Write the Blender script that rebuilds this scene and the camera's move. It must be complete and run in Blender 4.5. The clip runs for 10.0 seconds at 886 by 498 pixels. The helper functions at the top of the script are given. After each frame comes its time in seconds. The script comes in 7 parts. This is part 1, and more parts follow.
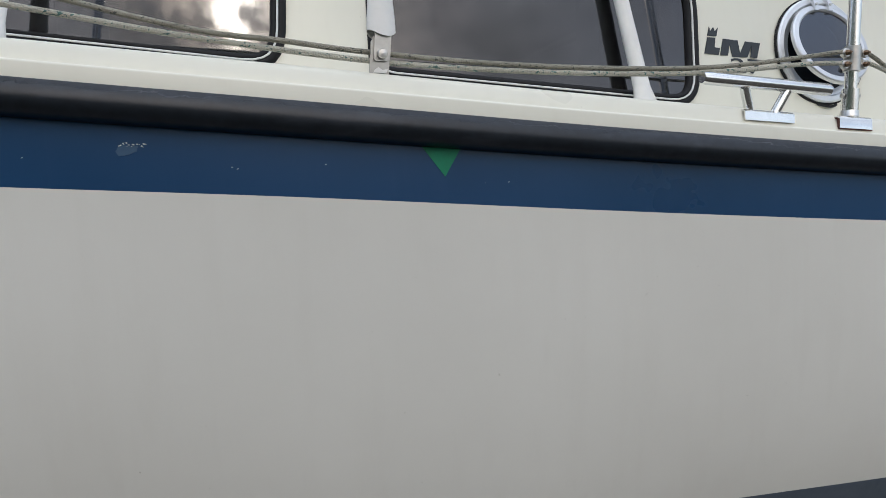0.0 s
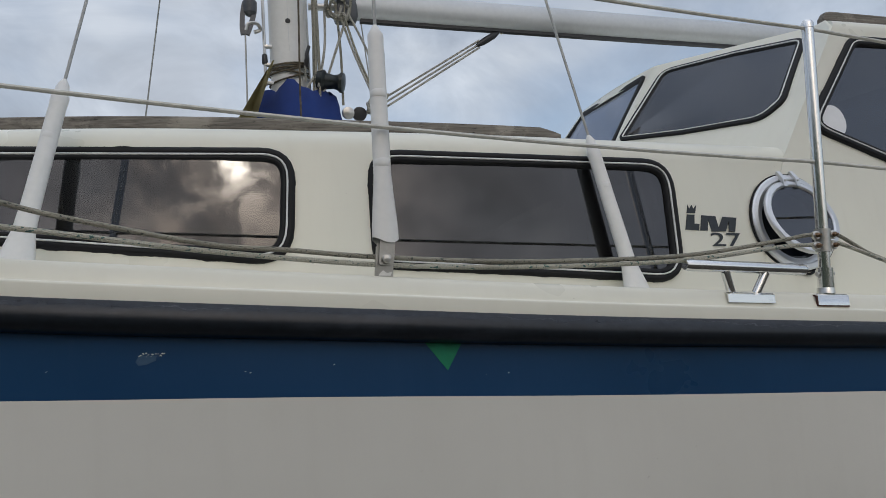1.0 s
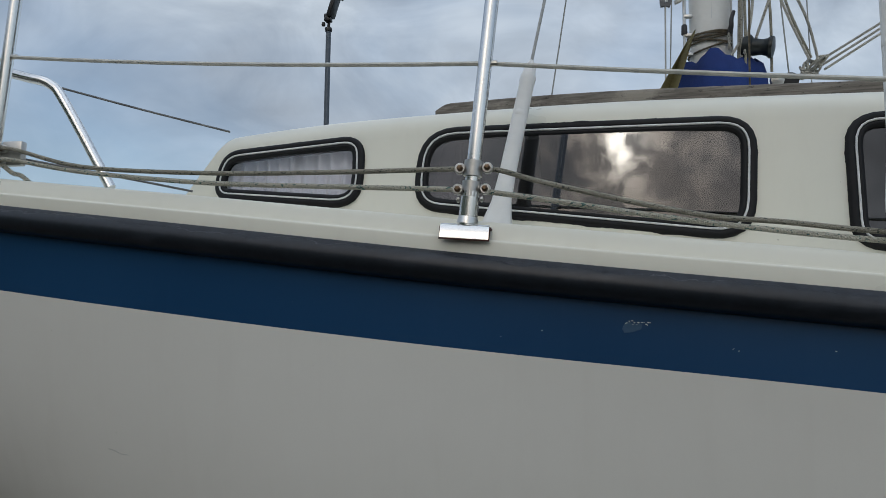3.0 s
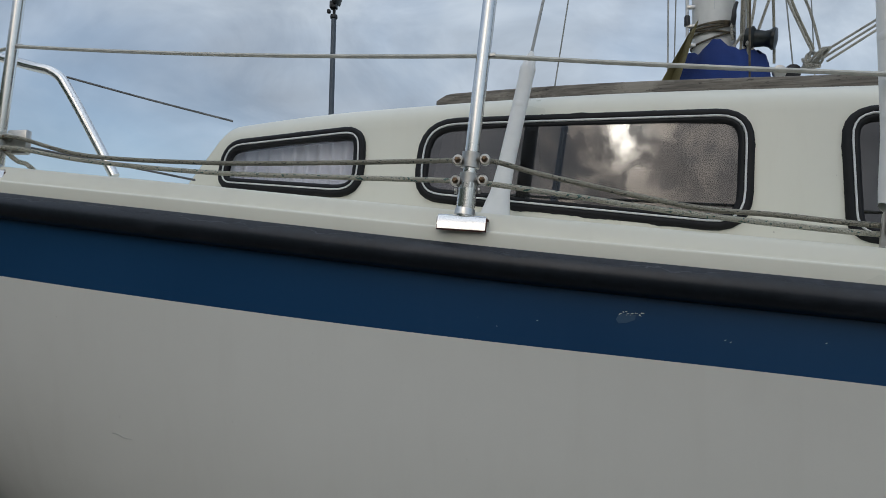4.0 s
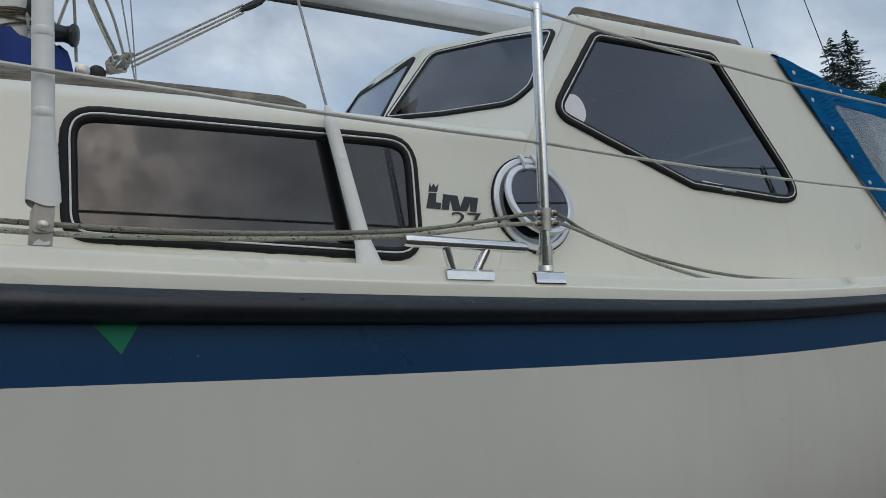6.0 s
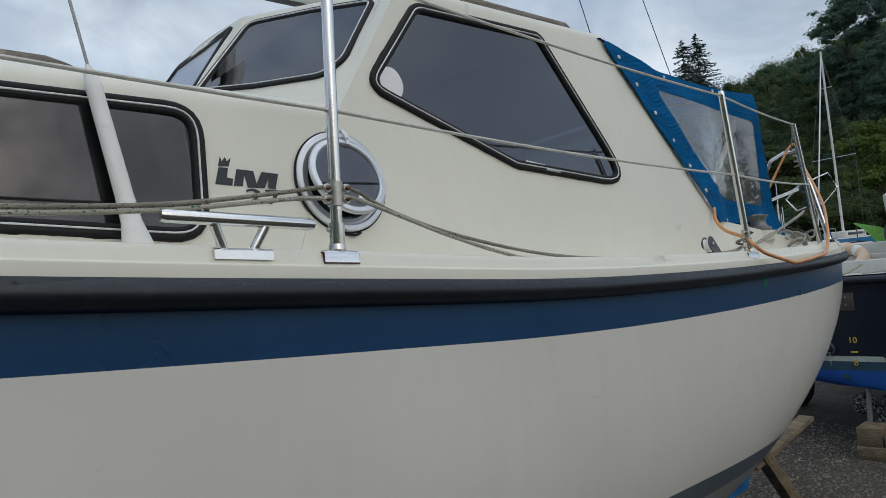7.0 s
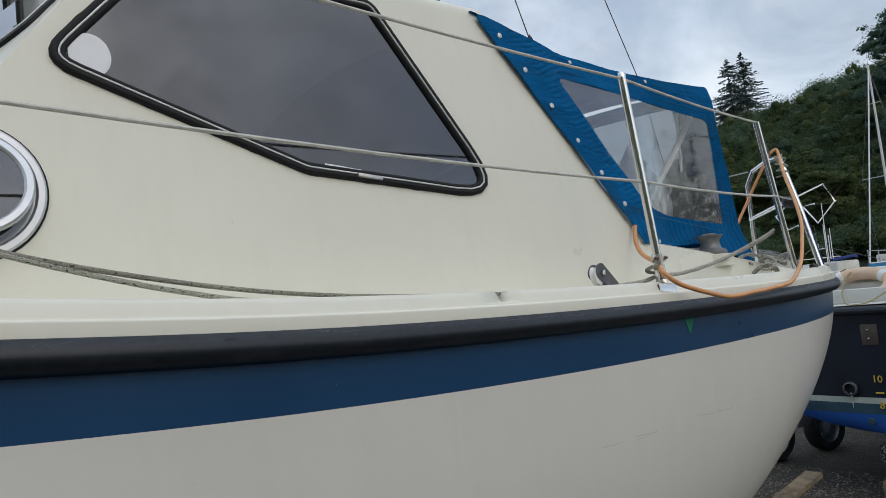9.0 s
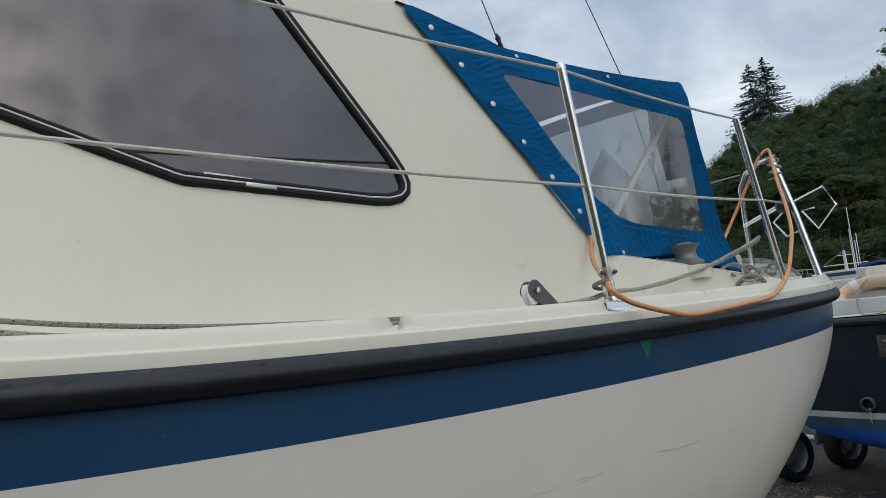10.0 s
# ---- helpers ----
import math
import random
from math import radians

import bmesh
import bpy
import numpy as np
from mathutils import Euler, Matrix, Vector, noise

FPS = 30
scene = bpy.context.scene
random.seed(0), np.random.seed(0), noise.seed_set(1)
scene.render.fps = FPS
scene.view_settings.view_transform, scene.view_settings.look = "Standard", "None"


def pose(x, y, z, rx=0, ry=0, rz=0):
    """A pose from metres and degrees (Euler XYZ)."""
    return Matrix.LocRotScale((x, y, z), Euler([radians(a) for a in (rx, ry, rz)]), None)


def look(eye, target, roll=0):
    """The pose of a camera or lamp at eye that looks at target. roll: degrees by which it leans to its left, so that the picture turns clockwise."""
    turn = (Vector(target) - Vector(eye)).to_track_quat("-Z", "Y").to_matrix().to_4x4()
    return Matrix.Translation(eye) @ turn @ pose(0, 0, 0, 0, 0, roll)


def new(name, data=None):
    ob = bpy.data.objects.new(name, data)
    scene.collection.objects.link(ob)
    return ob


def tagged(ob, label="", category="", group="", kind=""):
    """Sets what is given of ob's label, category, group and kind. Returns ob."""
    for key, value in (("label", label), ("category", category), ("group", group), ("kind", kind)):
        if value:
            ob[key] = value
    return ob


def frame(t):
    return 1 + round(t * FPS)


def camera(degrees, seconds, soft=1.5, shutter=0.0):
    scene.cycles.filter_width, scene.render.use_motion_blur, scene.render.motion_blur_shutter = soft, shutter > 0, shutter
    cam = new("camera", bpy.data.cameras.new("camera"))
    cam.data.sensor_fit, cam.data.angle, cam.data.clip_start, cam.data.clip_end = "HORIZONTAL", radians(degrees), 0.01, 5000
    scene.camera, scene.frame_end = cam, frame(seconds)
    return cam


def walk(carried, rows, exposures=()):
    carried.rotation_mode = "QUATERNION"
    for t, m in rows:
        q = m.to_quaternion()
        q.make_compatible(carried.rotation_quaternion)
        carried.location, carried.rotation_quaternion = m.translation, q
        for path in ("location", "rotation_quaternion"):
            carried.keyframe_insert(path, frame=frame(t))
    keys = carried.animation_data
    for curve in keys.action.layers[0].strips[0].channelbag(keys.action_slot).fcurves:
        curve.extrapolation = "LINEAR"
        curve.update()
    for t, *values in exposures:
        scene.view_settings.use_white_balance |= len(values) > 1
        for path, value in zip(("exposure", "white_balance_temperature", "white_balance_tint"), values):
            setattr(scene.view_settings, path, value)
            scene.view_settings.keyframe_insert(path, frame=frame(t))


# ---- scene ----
cam = camera(64.0, 10.0, soft=0.6)
PATH = [
    (0, (-0.262, -2.577, 1.951), (0.303, -0.666, 1.786), -2.7),
    (0.5, (-0.268, -2.593, 2.002), (0.304, -0.677, 2.011), -3.9),
    (1, (-0.286, -2.638, 2.065), (0.311, -0.74, 2.263), -4.1),
    (1.5, (-0.312, -2.637, 2.068), (0.249, -0.736, 2.331), -4.1),
    (2, (-0.364, -2.617, 2.066), (-0.11, -0.653, 2.344), -2.6),
    (2.5, (-0.445, -2.591, 2.057), (-0.559, -0.611, 2.311), -0.9),
    (2.7, (-0.478, -2.583, 2.054), (-0.71, -0.608, 2.265), -0.3),
    (3.8, (-0.516, -2.59, 2.049), (-0.991, -0.655, 2.215), 1.5),
    (4, (-0.486, -2.598, 2.053), (-0.859, -0.640, 2.208), 0.9),
    (4.2, (-0.437, -2.594, 2.048), (-0.652, -0.611, 2.210), 0.4),
    (4.5, (-0.348, -2.593, 2.042), (-0.222, -0.604, 2.214), -0.6),
    (5, (-0.225, -2.609, 2.042), (0.304, -0.686, 2.197), -2.1),
    (5.5, (-0.134, -2.631, 2.04), (0.67, -0.806, 2.188), -3.2),
    (6, (-0.061, -2.626, 2.028), (0.998, -0.934, 2.157), -4.5),
    (6.2, (-0.037, -2.639, 2.024), (1.12, -1.012, 2.139), -4.9),
    (7.3, (0.283, -2.624, 1.979), (1.652, -1.168, 2.048), -6.1),
    (7.5, (0.38, -2.582, 1.977), (1.778, -1.153, 2.041), -6.3),
    (8, (0.634, -2.564, 1.965), (2.059, -1.162, 2.013), -6.5),
    (8.5, (0.898, -2.634, 1.972), (2.197, -1.118, 2.083), -6.1),
    (9, (1.101, -2.607, 1.964), (2.34, -1.045, 2.121), -6.0),
    (9.5, (1.313, -2.564, 1.957), (2.522, -0.981, 2.135), -6.3),
    (10, (1.468, -2.584, 1.963), (2.657, -0.988, 2.162), -6.9),
]
EXPOSURES = [(0.0, 0.68, 6400, 10), (0.4, 0.48, 6500, 10), (0.9, 0.10, 6600, 10), (2.5, -0.02, 6330, 7), (6.2, 0.03, 6350, 7), (7.4, 0.26, 6480, 7), (8.0, 0.28, 6500, 7), (9.0, 0.36, 6520, 8), (10.0, 0.28, 6540, 8)]
walk(cam, [(t, look(eye, target, roll)) for t, eye, target, roll in PATH], EXPOSURES)

# ---- sky and light ----
SUN_AZ, SUN_EL = radians(-96.3), radians(31.9)
SUN_DIR = Vector((math.cos(SUN_EL) * math.cos(SUN_AZ), math.cos(SUN_EL) * math.sin(SUN_AZ), math.sin(SUN_EL)))
world = bpy.data.worlds.new("sky")
scene.world = world
world.use_nodes = True


class Nodes:
    """Short hand for node trees."""

    def __init__(self, tree):
        self.tree = tree
        tree.nodes.clear()

    def link(self, a, b):
        self.tree.links.new(a, b)

    def math(self, op, a, b=None, clamp=False):
        node = self.tree.nodes.new("ShaderNodeMath")
        node.operation, node.use_clamp = op, clamp
        for n, v in enumerate((a, b)):
            if v is None:
                continue
            if isinstance(v, (int, float)):
                node.inputs[n].default_value = v
            else:
                self.link(v, node.inputs[n])
        return node.outputs[0]

    def noise(self, vector, scale, detail=4.0, rough=0.55, distortion=0.0):
        node = self.tree.nodes.new("ShaderNodeTexNoise")
        for name, v in (("Scale", scale), ("Detail", detail), ("Roughness", rough), ("Distortion", distortion)):
            node.inputs[name].default_value = v
        if vector is not None:
            self.link(vector, node.inputs["Vector"])
        return node.outputs["Fac"]

    def ramp(self, fac, stops):
        node = self.tree.nodes.new("ShaderNodeValToRGB")
        els = node.color_ramp.elements
        while len(els) < len(stops):
            els.new(0.5)
        for el, (at, colour) in zip(els, stops):
            el.position = at
            el.color = (*colour, 1) if len(colour) == 3 else colour
        self.link(fac, node.inputs["Fac"])
        return node.outputs["Color"]

    def mix(self, fac, a, b, blend="MIX"):
        node = self.tree.nodes.new("ShaderNodeMix")
        node.data_type, node.blend_type = "RGBA", blend
        for sock, v in ((node.inputs[0], fac), (node.inputs[6], a), (node.inputs[7], b)):
            if isinstance(v, (int, float)):
                sock.default_value = v
            elif isinstance(v, tuple):
                sock.default_value = (*v, 1)
            else:
                self.link(v, sock)
        return node.outputs[2]

    def mapping(self, vector, scale=(1, 1, 1), loc=(0, 0, 0)):
        node = self.tree.nodes.new("ShaderNodeMapping")
        node.inputs["Scale"].default_value = scale
        node.inputs["Location"].default_value = loc
        self.link(vector, node.inputs["Vector"])
        return node.outputs[0]


def sky_nodes():
    n = Nodes(world.node_tree)
    coord = n.tree.nodes.new("ShaderNodeTexCoord").outputs["Generated"]
    sky = n.tree.nodes.new("ShaderNodeTexSky")
    sky.sky_type, sky.sun_disc = "NISHITA", False
    sky.sun_elevation, sky.sun_rotation = SUN_EL, math.pi / 2 - SUN_AZ
    sky.air_density, sky.dust_density = 1.0, 2.0
    blue = n.mix(1.0, sky.outputs[0], (SKY_BLUE,) * 3, "MULTIPLY")
    # cloud decks, stretched towards the horizon
    wide = n.noise(n.mapping(coord, (1.6, 1.6, 2.6), (3.1, 0.4, 0.0)), 1.3, 5.0, 0.5, 0.2)
    fine = n.noise(n.mapping(coord, (1.6, 1.6, 3.0), (0.3, 1.7, 0.6)), 2.2, 5.0, 0.52, 0.3)
    cover = n.ramp(wide, [(0.36, (0.25,) * 3), (0.62, (0.95,) * 3)])
    shade = n.ramp(fine, [(0.28, (0.353, 0.388, 0.447)), (0.50, (0.488, 0.545, 0.630)), (0.72, (0.632, 0.683, 0.748))])
    wisp = n.noise(n.mapping(coord, (1.0, 1.0, 1.7), (0.9, 0.2, 0.4)), 4.2, 8.0, 0.58, 0.7)
    shade = n.mix(1.0, shade, n.ramp(wisp, [(0.32, (0.77, 0.78, 0.80)), (0.50, (1.0, 1.0, 1.0)), (0.66, (1.26, 1.24, 1.22))]), "MULTIPLY")
    mixed = n.mix(cover, blue, shade)
    # where the sun stands behind torn cloud: a white core, warm rims, darker billows round it
    dot = n.tree.nodes.new("ShaderNodeVectorMath")
    dot.operation = "DOT_PRODUCT"
    n.link(coord, dot.inputs[0])
    dot.inputs[1].default_value = SUN_DIR
    near = n.math("MAXIMUM", dot.outputs["Value"], 0.0)
    torn = n.noise(n.mapping(coord, (1.5, 1.5, 1.9), TORN_AT), 9.0, 9.0, 0.60, 0.25)
    gap = n.ramp(torn, [(0.45, (0, 0, 0)), (0.51, (0.5,) * 3), (0.58, (1, 1, 1))])
    billow = n.ramp(torn, [(0.36, (0.60, 0.585, 0.58)), (0.56, (1.05, 1.0, 0.96))])
    mixed = n.mix(n.math("POWER", near, 6.0), mixed, n.mix(1.0, mixed, billow, "MULTIPLY"))
    core = n.math("ADD", n.math("MULTIPLY", n.math("POWER", near, 2200.0), GLOW_CORE), n.math("MULTIPLY", n.math("POWER", near, 420.0), GLOW_RING))
    halo = n.math("MULTIPLY", n.math("POWER", near, 70.0), GLOW_HALO)
    veil = n.math("MULTIPLY", n.math("POWER", near, 2.0), GLOW_VEIL)
    open_ = n.math("ADD", gap, 0.10)
    tint = n.mix(1.0, (1.0, 0.93, 0.80), n.math("MULTIPLY", core, open_), "MULTIPLY")
    tint = n.mix(1.0, tint, n.mix(1.0, (1.0, 0.80, 0.58), n.math("MULTIPLY", halo, open_), "MULTIPLY"), "ADD")
    tint = n.mix(1.0, tint, n.mix(1.0, (1.0, 0.95, 0.86), veil, "MULTIPLY"), "ADD")
    # brighter overhead, where the cloud is thin
    xyz = n.tree.nodes.new("ShaderNodeSeparateXYZ")
    n.link(coord, xyz.inputs[0])
    lift_up = n.math("ADD", n.math("MULTIPLY", n.math("MAXIMUM", n.math("SUBTRACT", xyz.outputs[2], 0.45), 0.0), ZENITH), 1.0)
    mixed = n.mix(1.0, mixed, lift_up, "MULTIPLY")
    total = n.mix(1.0, mixed, tint, "ADD")
    back = n.tree.nodes.new("ShaderNodeBackground")
    back.inputs["Strength"].default_value = SKY_STRENGTH
    n.link(total, back.inputs["Color"])
    out = n.tree.nodes.new("ShaderNodeOutputWorld")
    n.link(back.outputs[0], out.inputs["Surface"])


SKY_BLUE, SKY_STRENGTH = 0.12, 1.0
GLOW_CORE, GLOW_RING, GLOW_HALO, GLOW_VEIL = 15.0, 2.4, 1.15, 0.20
TORN_AT = (0.05, 0.3, 0.1)
ZENITH = 1.6
sky_nodes()
world.cycles.sampling_method = "MANUAL"
world.cycles.sample_map_resolution = 1024


# ---- materials ----
def material(name, build):
    m = bpy.data.materials.new(name)
    m.use_nodes = True
    n = Nodes(m.node_tree)
    build(n)
    return m


def finish(n, colour, rough=0.5, metal=0.0, bump=None, bump_amount=0.1, bump_size=0.01, spec=0.5, coat=0.0, alpha=None):
    b = n.tree.nodes.new("ShaderNodeBsdfPrincipled")
    for sock, v in (("Base Color", colour), ("Roughness", rough), ("Metallic", metal), ("Specular IOR Level", spec), ("Coat Weight", coat)):
        if isinstance(v, tuple):
            b.inputs[sock].default_value = (*v, 1)
        elif isinstance(v, (int, float)):
            b.inputs[sock].default_value = v
        else:
            n.link(v, b.inputs[sock])
    if bump is not None:
        k = n.tree.nodes.new("ShaderNodeBump")
        k.inputs["Strength"].default_value = bump_amount
        k.inputs["Distance"].default_value = bump_size
        n.link(bump, k.inputs["Height"])
        n.link(k.outputs[0], b.inputs["Normal"])
    out = n.tree.nodes.new("ShaderNodeOutputMaterial")
    n.link(b.outputs[0], out.inputs["Surface"])
    return b


def place(n):
    return n.tree.nodes.new("ShaderNodeTexCoord").outputs["Object"]


def plain(name, a, b, rough=0.5, metal=0.0, scale=6.0, bump=0.05, fine=60.0, size=0.004, spec=0.5, coat=0.0, rough_var=0.12):
    """Two tones mixed by a broad and a fine noise, with a little relief."""

    def build(n):
        p = place(n)
        broad, grain = n.noise(p, scale, 5.0), n.noise(p, fine, 3.0)
        fac = n.math("ADD", n.math("MULTIPLY", broad, 0.7), n.math("MULTIPLY", grain, 0.3))
        colour = n.ramp(fac, [(0.35, a), (0.65, b)])
        r = n.math("ADD", n.math("MULTIPLY", n.math("SUBTRACT", broad, 0.5), rough_var * 2), rough)
        finish(n, colour, r, metal, grain, bump, size, spec, coat)

    return material(name, build)


def gelcoat_build(a, b, stain, rough):
    def build(n):
        p = place(n)
        broad = n.noise(p, 1.3, 5.0, 0.6)
        streak = n.noise(n.mapping(p, (9.0, 9.0, 0.8)), 2.0, 5.0, 0.6)
        speck = n.noise(p, 90.0, 2.0)
        colour = n.ramp(broad, [(0.3, a), (0.7, b)])
        dirt = n.ramp(streak, [(0.50, (0, 0, 0)), (0.85, (0.22,) * 3)])
        colour = n.mix(dirt, colour, stain)
        dots = n.ramp(speck, [(0.77, (0, 0, 0)), (0.81, (0.4,) * 3)])
        colour = n.mix(dots, colour, (0.30, 0.27, 0.22))
        orange_peel = n.noise(p, 26.0, 3.0)
        finish(n, colour, n.math("ADD", n.math("MULTIPLY", broad, 0.14), rough), 0.0, orange_peel, 0.015, 0.01)

    return build


M = {}
M["gelcoat"] = material("gelcoat_white", gelcoat_build((0.735, 0.720, 0.615), (0.79, 0.775, 0.668), (0.62, 0.59, 0.49), 0.22))
M["topside"] = material("topside_white", gelcoat_build((0.682, 0.672, 0.617), (0.746, 0.738, 0.683), (0.60, 0.58, 0.52), 0.15))


def band_build(n):
    p = place(n)
    broad = n.noise(p, 1.7, 5.0, 0.6)
    streak = n.noise(n.mapping(p, (14.0, 14.0, 1.2)), 2.0, 5.0, 0.6)
    colour = n.ramp(broad, [(0.3, (0.0075, 0.046, 0.120)), (0.7, (0.0105, 0.057, 0.145))])
    colour = n.mix(n.ramp(streak, [(0.55, (0, 0, 0)), (0.8, (0.22,) * 3)]), colour, (0.025, 0.075, 0.175))
    dots = n.ramp(n.noise(p, 70.0, 2.0), [(0.80, (0, 0, 0)), (0.82, (0.7,) * 3)])
    colour = n.mix(dots, colour, (0.28, 0.36, 0.44))
    finish(n, colour, n.math("ADD", n.math("MULTIPLY", broad, 0.15), 0.22), 0.0, n.noise(p, 30.0, 3.0), 0.02, 0.01, 0.36)


M["band"] = material("band_blue", band_build)


def strake_build(n):
    p = place(n)
    uv = n.tree.nodes.new("ShaderNodeUVMap")
    uv.uv_map = "girth"
    split = n.tree.nodes.new("ShaderNodeSeparateXYZ")
    n.link(uv.outputs[0], split.inputs[0])
    flake = n.noise(n.mapping(p, (2.2, 2.2, 6.0)), 2.2, 4.0, 0.55, 0.2)
    tear = n.noise(n.mapping(p, (9.0, 9.0, 30.0)), 3.0, 7.0, 0.66, 0.4)
    fine = n.noise(p, 70.0, 4.0)
    edge = n.math("ADD", split.outputs[1], n.math("MULTIPLY", n.math("SUBTRACT", flake, 0.5), 0.42))
    edge = n.math("ADD", edge, n.math("MULTIPLY", n.math("SUBTRACT", tear, 0.5), 0.34))
    worn = n.ramp(edge, [(0.335, (0, 0, 0)), (0.345, (1, 1, 1))])
    rim = n.ramp(edge, [(0.320, (0, 0, 0)), (0.336, (0.9,) * 3), (0.344, (0, 0, 0))])
    rim = n.mix(1.0, rim, n.ramp(n.noise(p, 6.0, 4.0), [(0.50, (0, 0, 0)), (0.62, (1, 1, 1))]), "MULTIPLY")
    black = n.ramp(fine, [(0.3, (0.006, 0.009, 0.014)), (0.7, (0.012, 0.017, 0.025))])
    scuff = n.noise(n.mapping(p, (5.0, 5.0, 16.0)), 2.0, 6.0, 0.62)
    black = n.mix(n.ramp(scuff, [(0.54, (0, 0, 0)), (0.68, (0.6,) * 3)]), black, (0.030, 0.035, 0.046))
    # The upper third's grey paints in sky sheen; its ragged edge is wear.
    grey = n.ramp(fine, [(0.3, (0.014, 0.018, 0.026)), (0.7, (0.028, 0.034, 0.046))])
    colour = n.mix(worn, grey, black)
    colour = n.mix(rim, colour, (0.10, 0.105, 0.12))
    height = n.math("ADD", n.math("MULTIPLY", worn, 0.8), n.math("MULTIPLY", fine, 0.2))
    finish(n, colour, n.math("SUBTRACT", 0.62, n.math("MULTIPLY", worn, 0.20)), 0.0, height, 0.5, 0.004)


M["strake"] = material("strake_worn_sheen", strake_build)
M["steel"] = plain("steel_polished", (0.72, 0.72, 0.71), (0.84, 0.83, 0.81), 0.19, 1.0, 9.0, 0.015, 120.0, 0.001, 0.5, 0.0, 0.06)
M["steel_dull"] = plain("steel_dull", (0.48, 0.47, 0.45), (0.64, 0.63, 0.60), 0.38, 1.0, 14.0, 0.1, 120.0, 0.002)


def rusty_build(n):
    p = place(n)
    broad, fine = n.noise(p, 22.0, 6.0, 0.65), n.noise(p, 120.0, 3.0)
    spots = n.ramp(broad, [(0.62, (0, 0, 0)), (0.72, (0.8,) * 3)])
    colour = n.mix(spots, n.ramp(fine, [(0.3, (0.66, 0.65, 0.62)), (0.7, (0.80, 0.79, 0.76))]), (0.26, 0.12, 0.055))
    finish(n, colour, n.math("ADD", n.math("MULTIPLY", spots, 0.4), 0.28), n.math("SUBTRACT", 1.0, n.math("MULTIPLY", spots, 0.9)), fine, 0.06, 0.002)


M["steel_rusty"] = material("steel_rust_spotted", rusty_build)
M["brass"] = plain("bronze_worn", (0.12, 0.075, 0.045), (0.26, 0.18, 0.12), 0.42, 1.0, 20.0, 0.1)
M["rust"] = plain("rust_stain", (0.035, 0.016, 0.016), (0.12, 0.036, 0.024), 0.8, 0.0, 40.0, 0.2)
M["aluminium"] = plain("aluminium_bare", (0.60, 0.61, 0.62), (0.72, 0.73, 0.74), 0.38, 0.85, 6.0, 0.05)
M["aluminium_grey"] = plain("aluminium_anodised", (0.50, 0.52, 0.53), (0.60, 0.62, 0.63), 0.42, 0.35, 3.0, 0.04)
M["mast_white"] = plain("mast_paint", (0.62, 0.62, 0.60), (0.72, 0.72, 0.70), 0.4, 0.0, 4.0, 0.04)
M["rubber"] = plain("rubber_black", (0.005, 0.005, 0.006), (0.011, 0.011, 0.012), 0.62, 0.0, 20.0, 0.15, 60.0, 0.004, 0.3)
M["bead"] = plain("bead_white", (0.62, 0.62, 0.60), (0.78, 0.78, 0.76), 0.35, 0.0, 20.0, 0.03)
M["wire"] = plain("wire_sleeve", (0.30, 0.31, 0.30), (0.42, 0.42, 0.40), 0.35, 0.1, 30.0, 0.1)
M["lifeline"] = plain("lifeline_sleeve", (0.50, 0.50, 0.45), (0.66, 0.65, 0.59), 0.35, 0.0, 30.0, 0.1)
M["wire_dark"] = plain("wire_dark", (0.10, 0.10, 0.10), (0.2, 0.2, 0.2), 0.5, 0.3, 30.0, 0.1)
M["pvc"] = plain("pvc_white", (0.72, 0.72, 0.69), (0.82, 0.81, 0.78), 0.42, 0.0, 5.0, 0.08)
M["plastic_black"] = plain("plastic_black", (0.012, 0.012, 0.014), (0.028, 0.028, 0.03), 0.45, 0.0, 20.0, 0.08)
M["plastic_grey"] = plain("plastic_grey", (0.06, 0.065, 0.075), (0.11, 0.115, 0.125), 0.4, 0.0, 20.0, 0.05)
M["canvas_blue"] = plain("canvas_royal", (0.006, 0.023, 0.13), (0.011, 0.040, 0.20), 0.85, 0.0, 9.0, 0.4, 300.0)
M["canvas_tan"] = plain("canvas_tan", (0.22, 0.19, 0.09), (0.34, 0.30, 0.15), 0.85, 0.0, 9.0, 0.4, 300.0)
M["green"] = plain("green_tape", (0.001, 0.17, 0.085), (0.002, 0.22, 0.115), 0.65, 0.0, 15.0, 0.1)
M["decal"] = plain("decal_black", (0.012, 0.016, 0.02), (0.02, 0.025, 0.03), 0.4, 0.0, 15.0, 0.05)
M["white_disc"] = plain("sticker_white", (0.76, 0.77, 0.78), (0.82, 0.82, 0.83), 0.5, 0.0, 15.0, 0.03)
M["hose"] = plain("hose_orange", (0.62, 0.27, 0.10), (0.74, 0.38, 0.17), 0.5, 0.0, 12.0, 0.1)
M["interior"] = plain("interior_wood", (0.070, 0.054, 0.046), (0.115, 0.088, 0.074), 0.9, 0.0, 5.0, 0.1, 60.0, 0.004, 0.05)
M["liner"] = plain("interior_liner", (0.42, 0.38, 0.33), (0.52, 0.47, 0.40), 0.7, 0.0, 5.0, 0.1)
M["boot"] = plain("boot_faded_blue", (0.060, 0.080, 0.105), (0.085, 0.105, 0.13), 0.65, 0.0, 5.0, 0.2)
M["antifoul"] = plain("antifoul_blue", (0.01, 0.13, 0.36), (0.02, 0.19, 0.48), 0.75, 0.0, 5.0, 0.3)
M["antifoul_grey"] = plain("antifoul_grey", (0.16, 0.17, 0.17), (0.25, 0.26, 0.25), 0.75, 0.0, 5.0, 0.3)


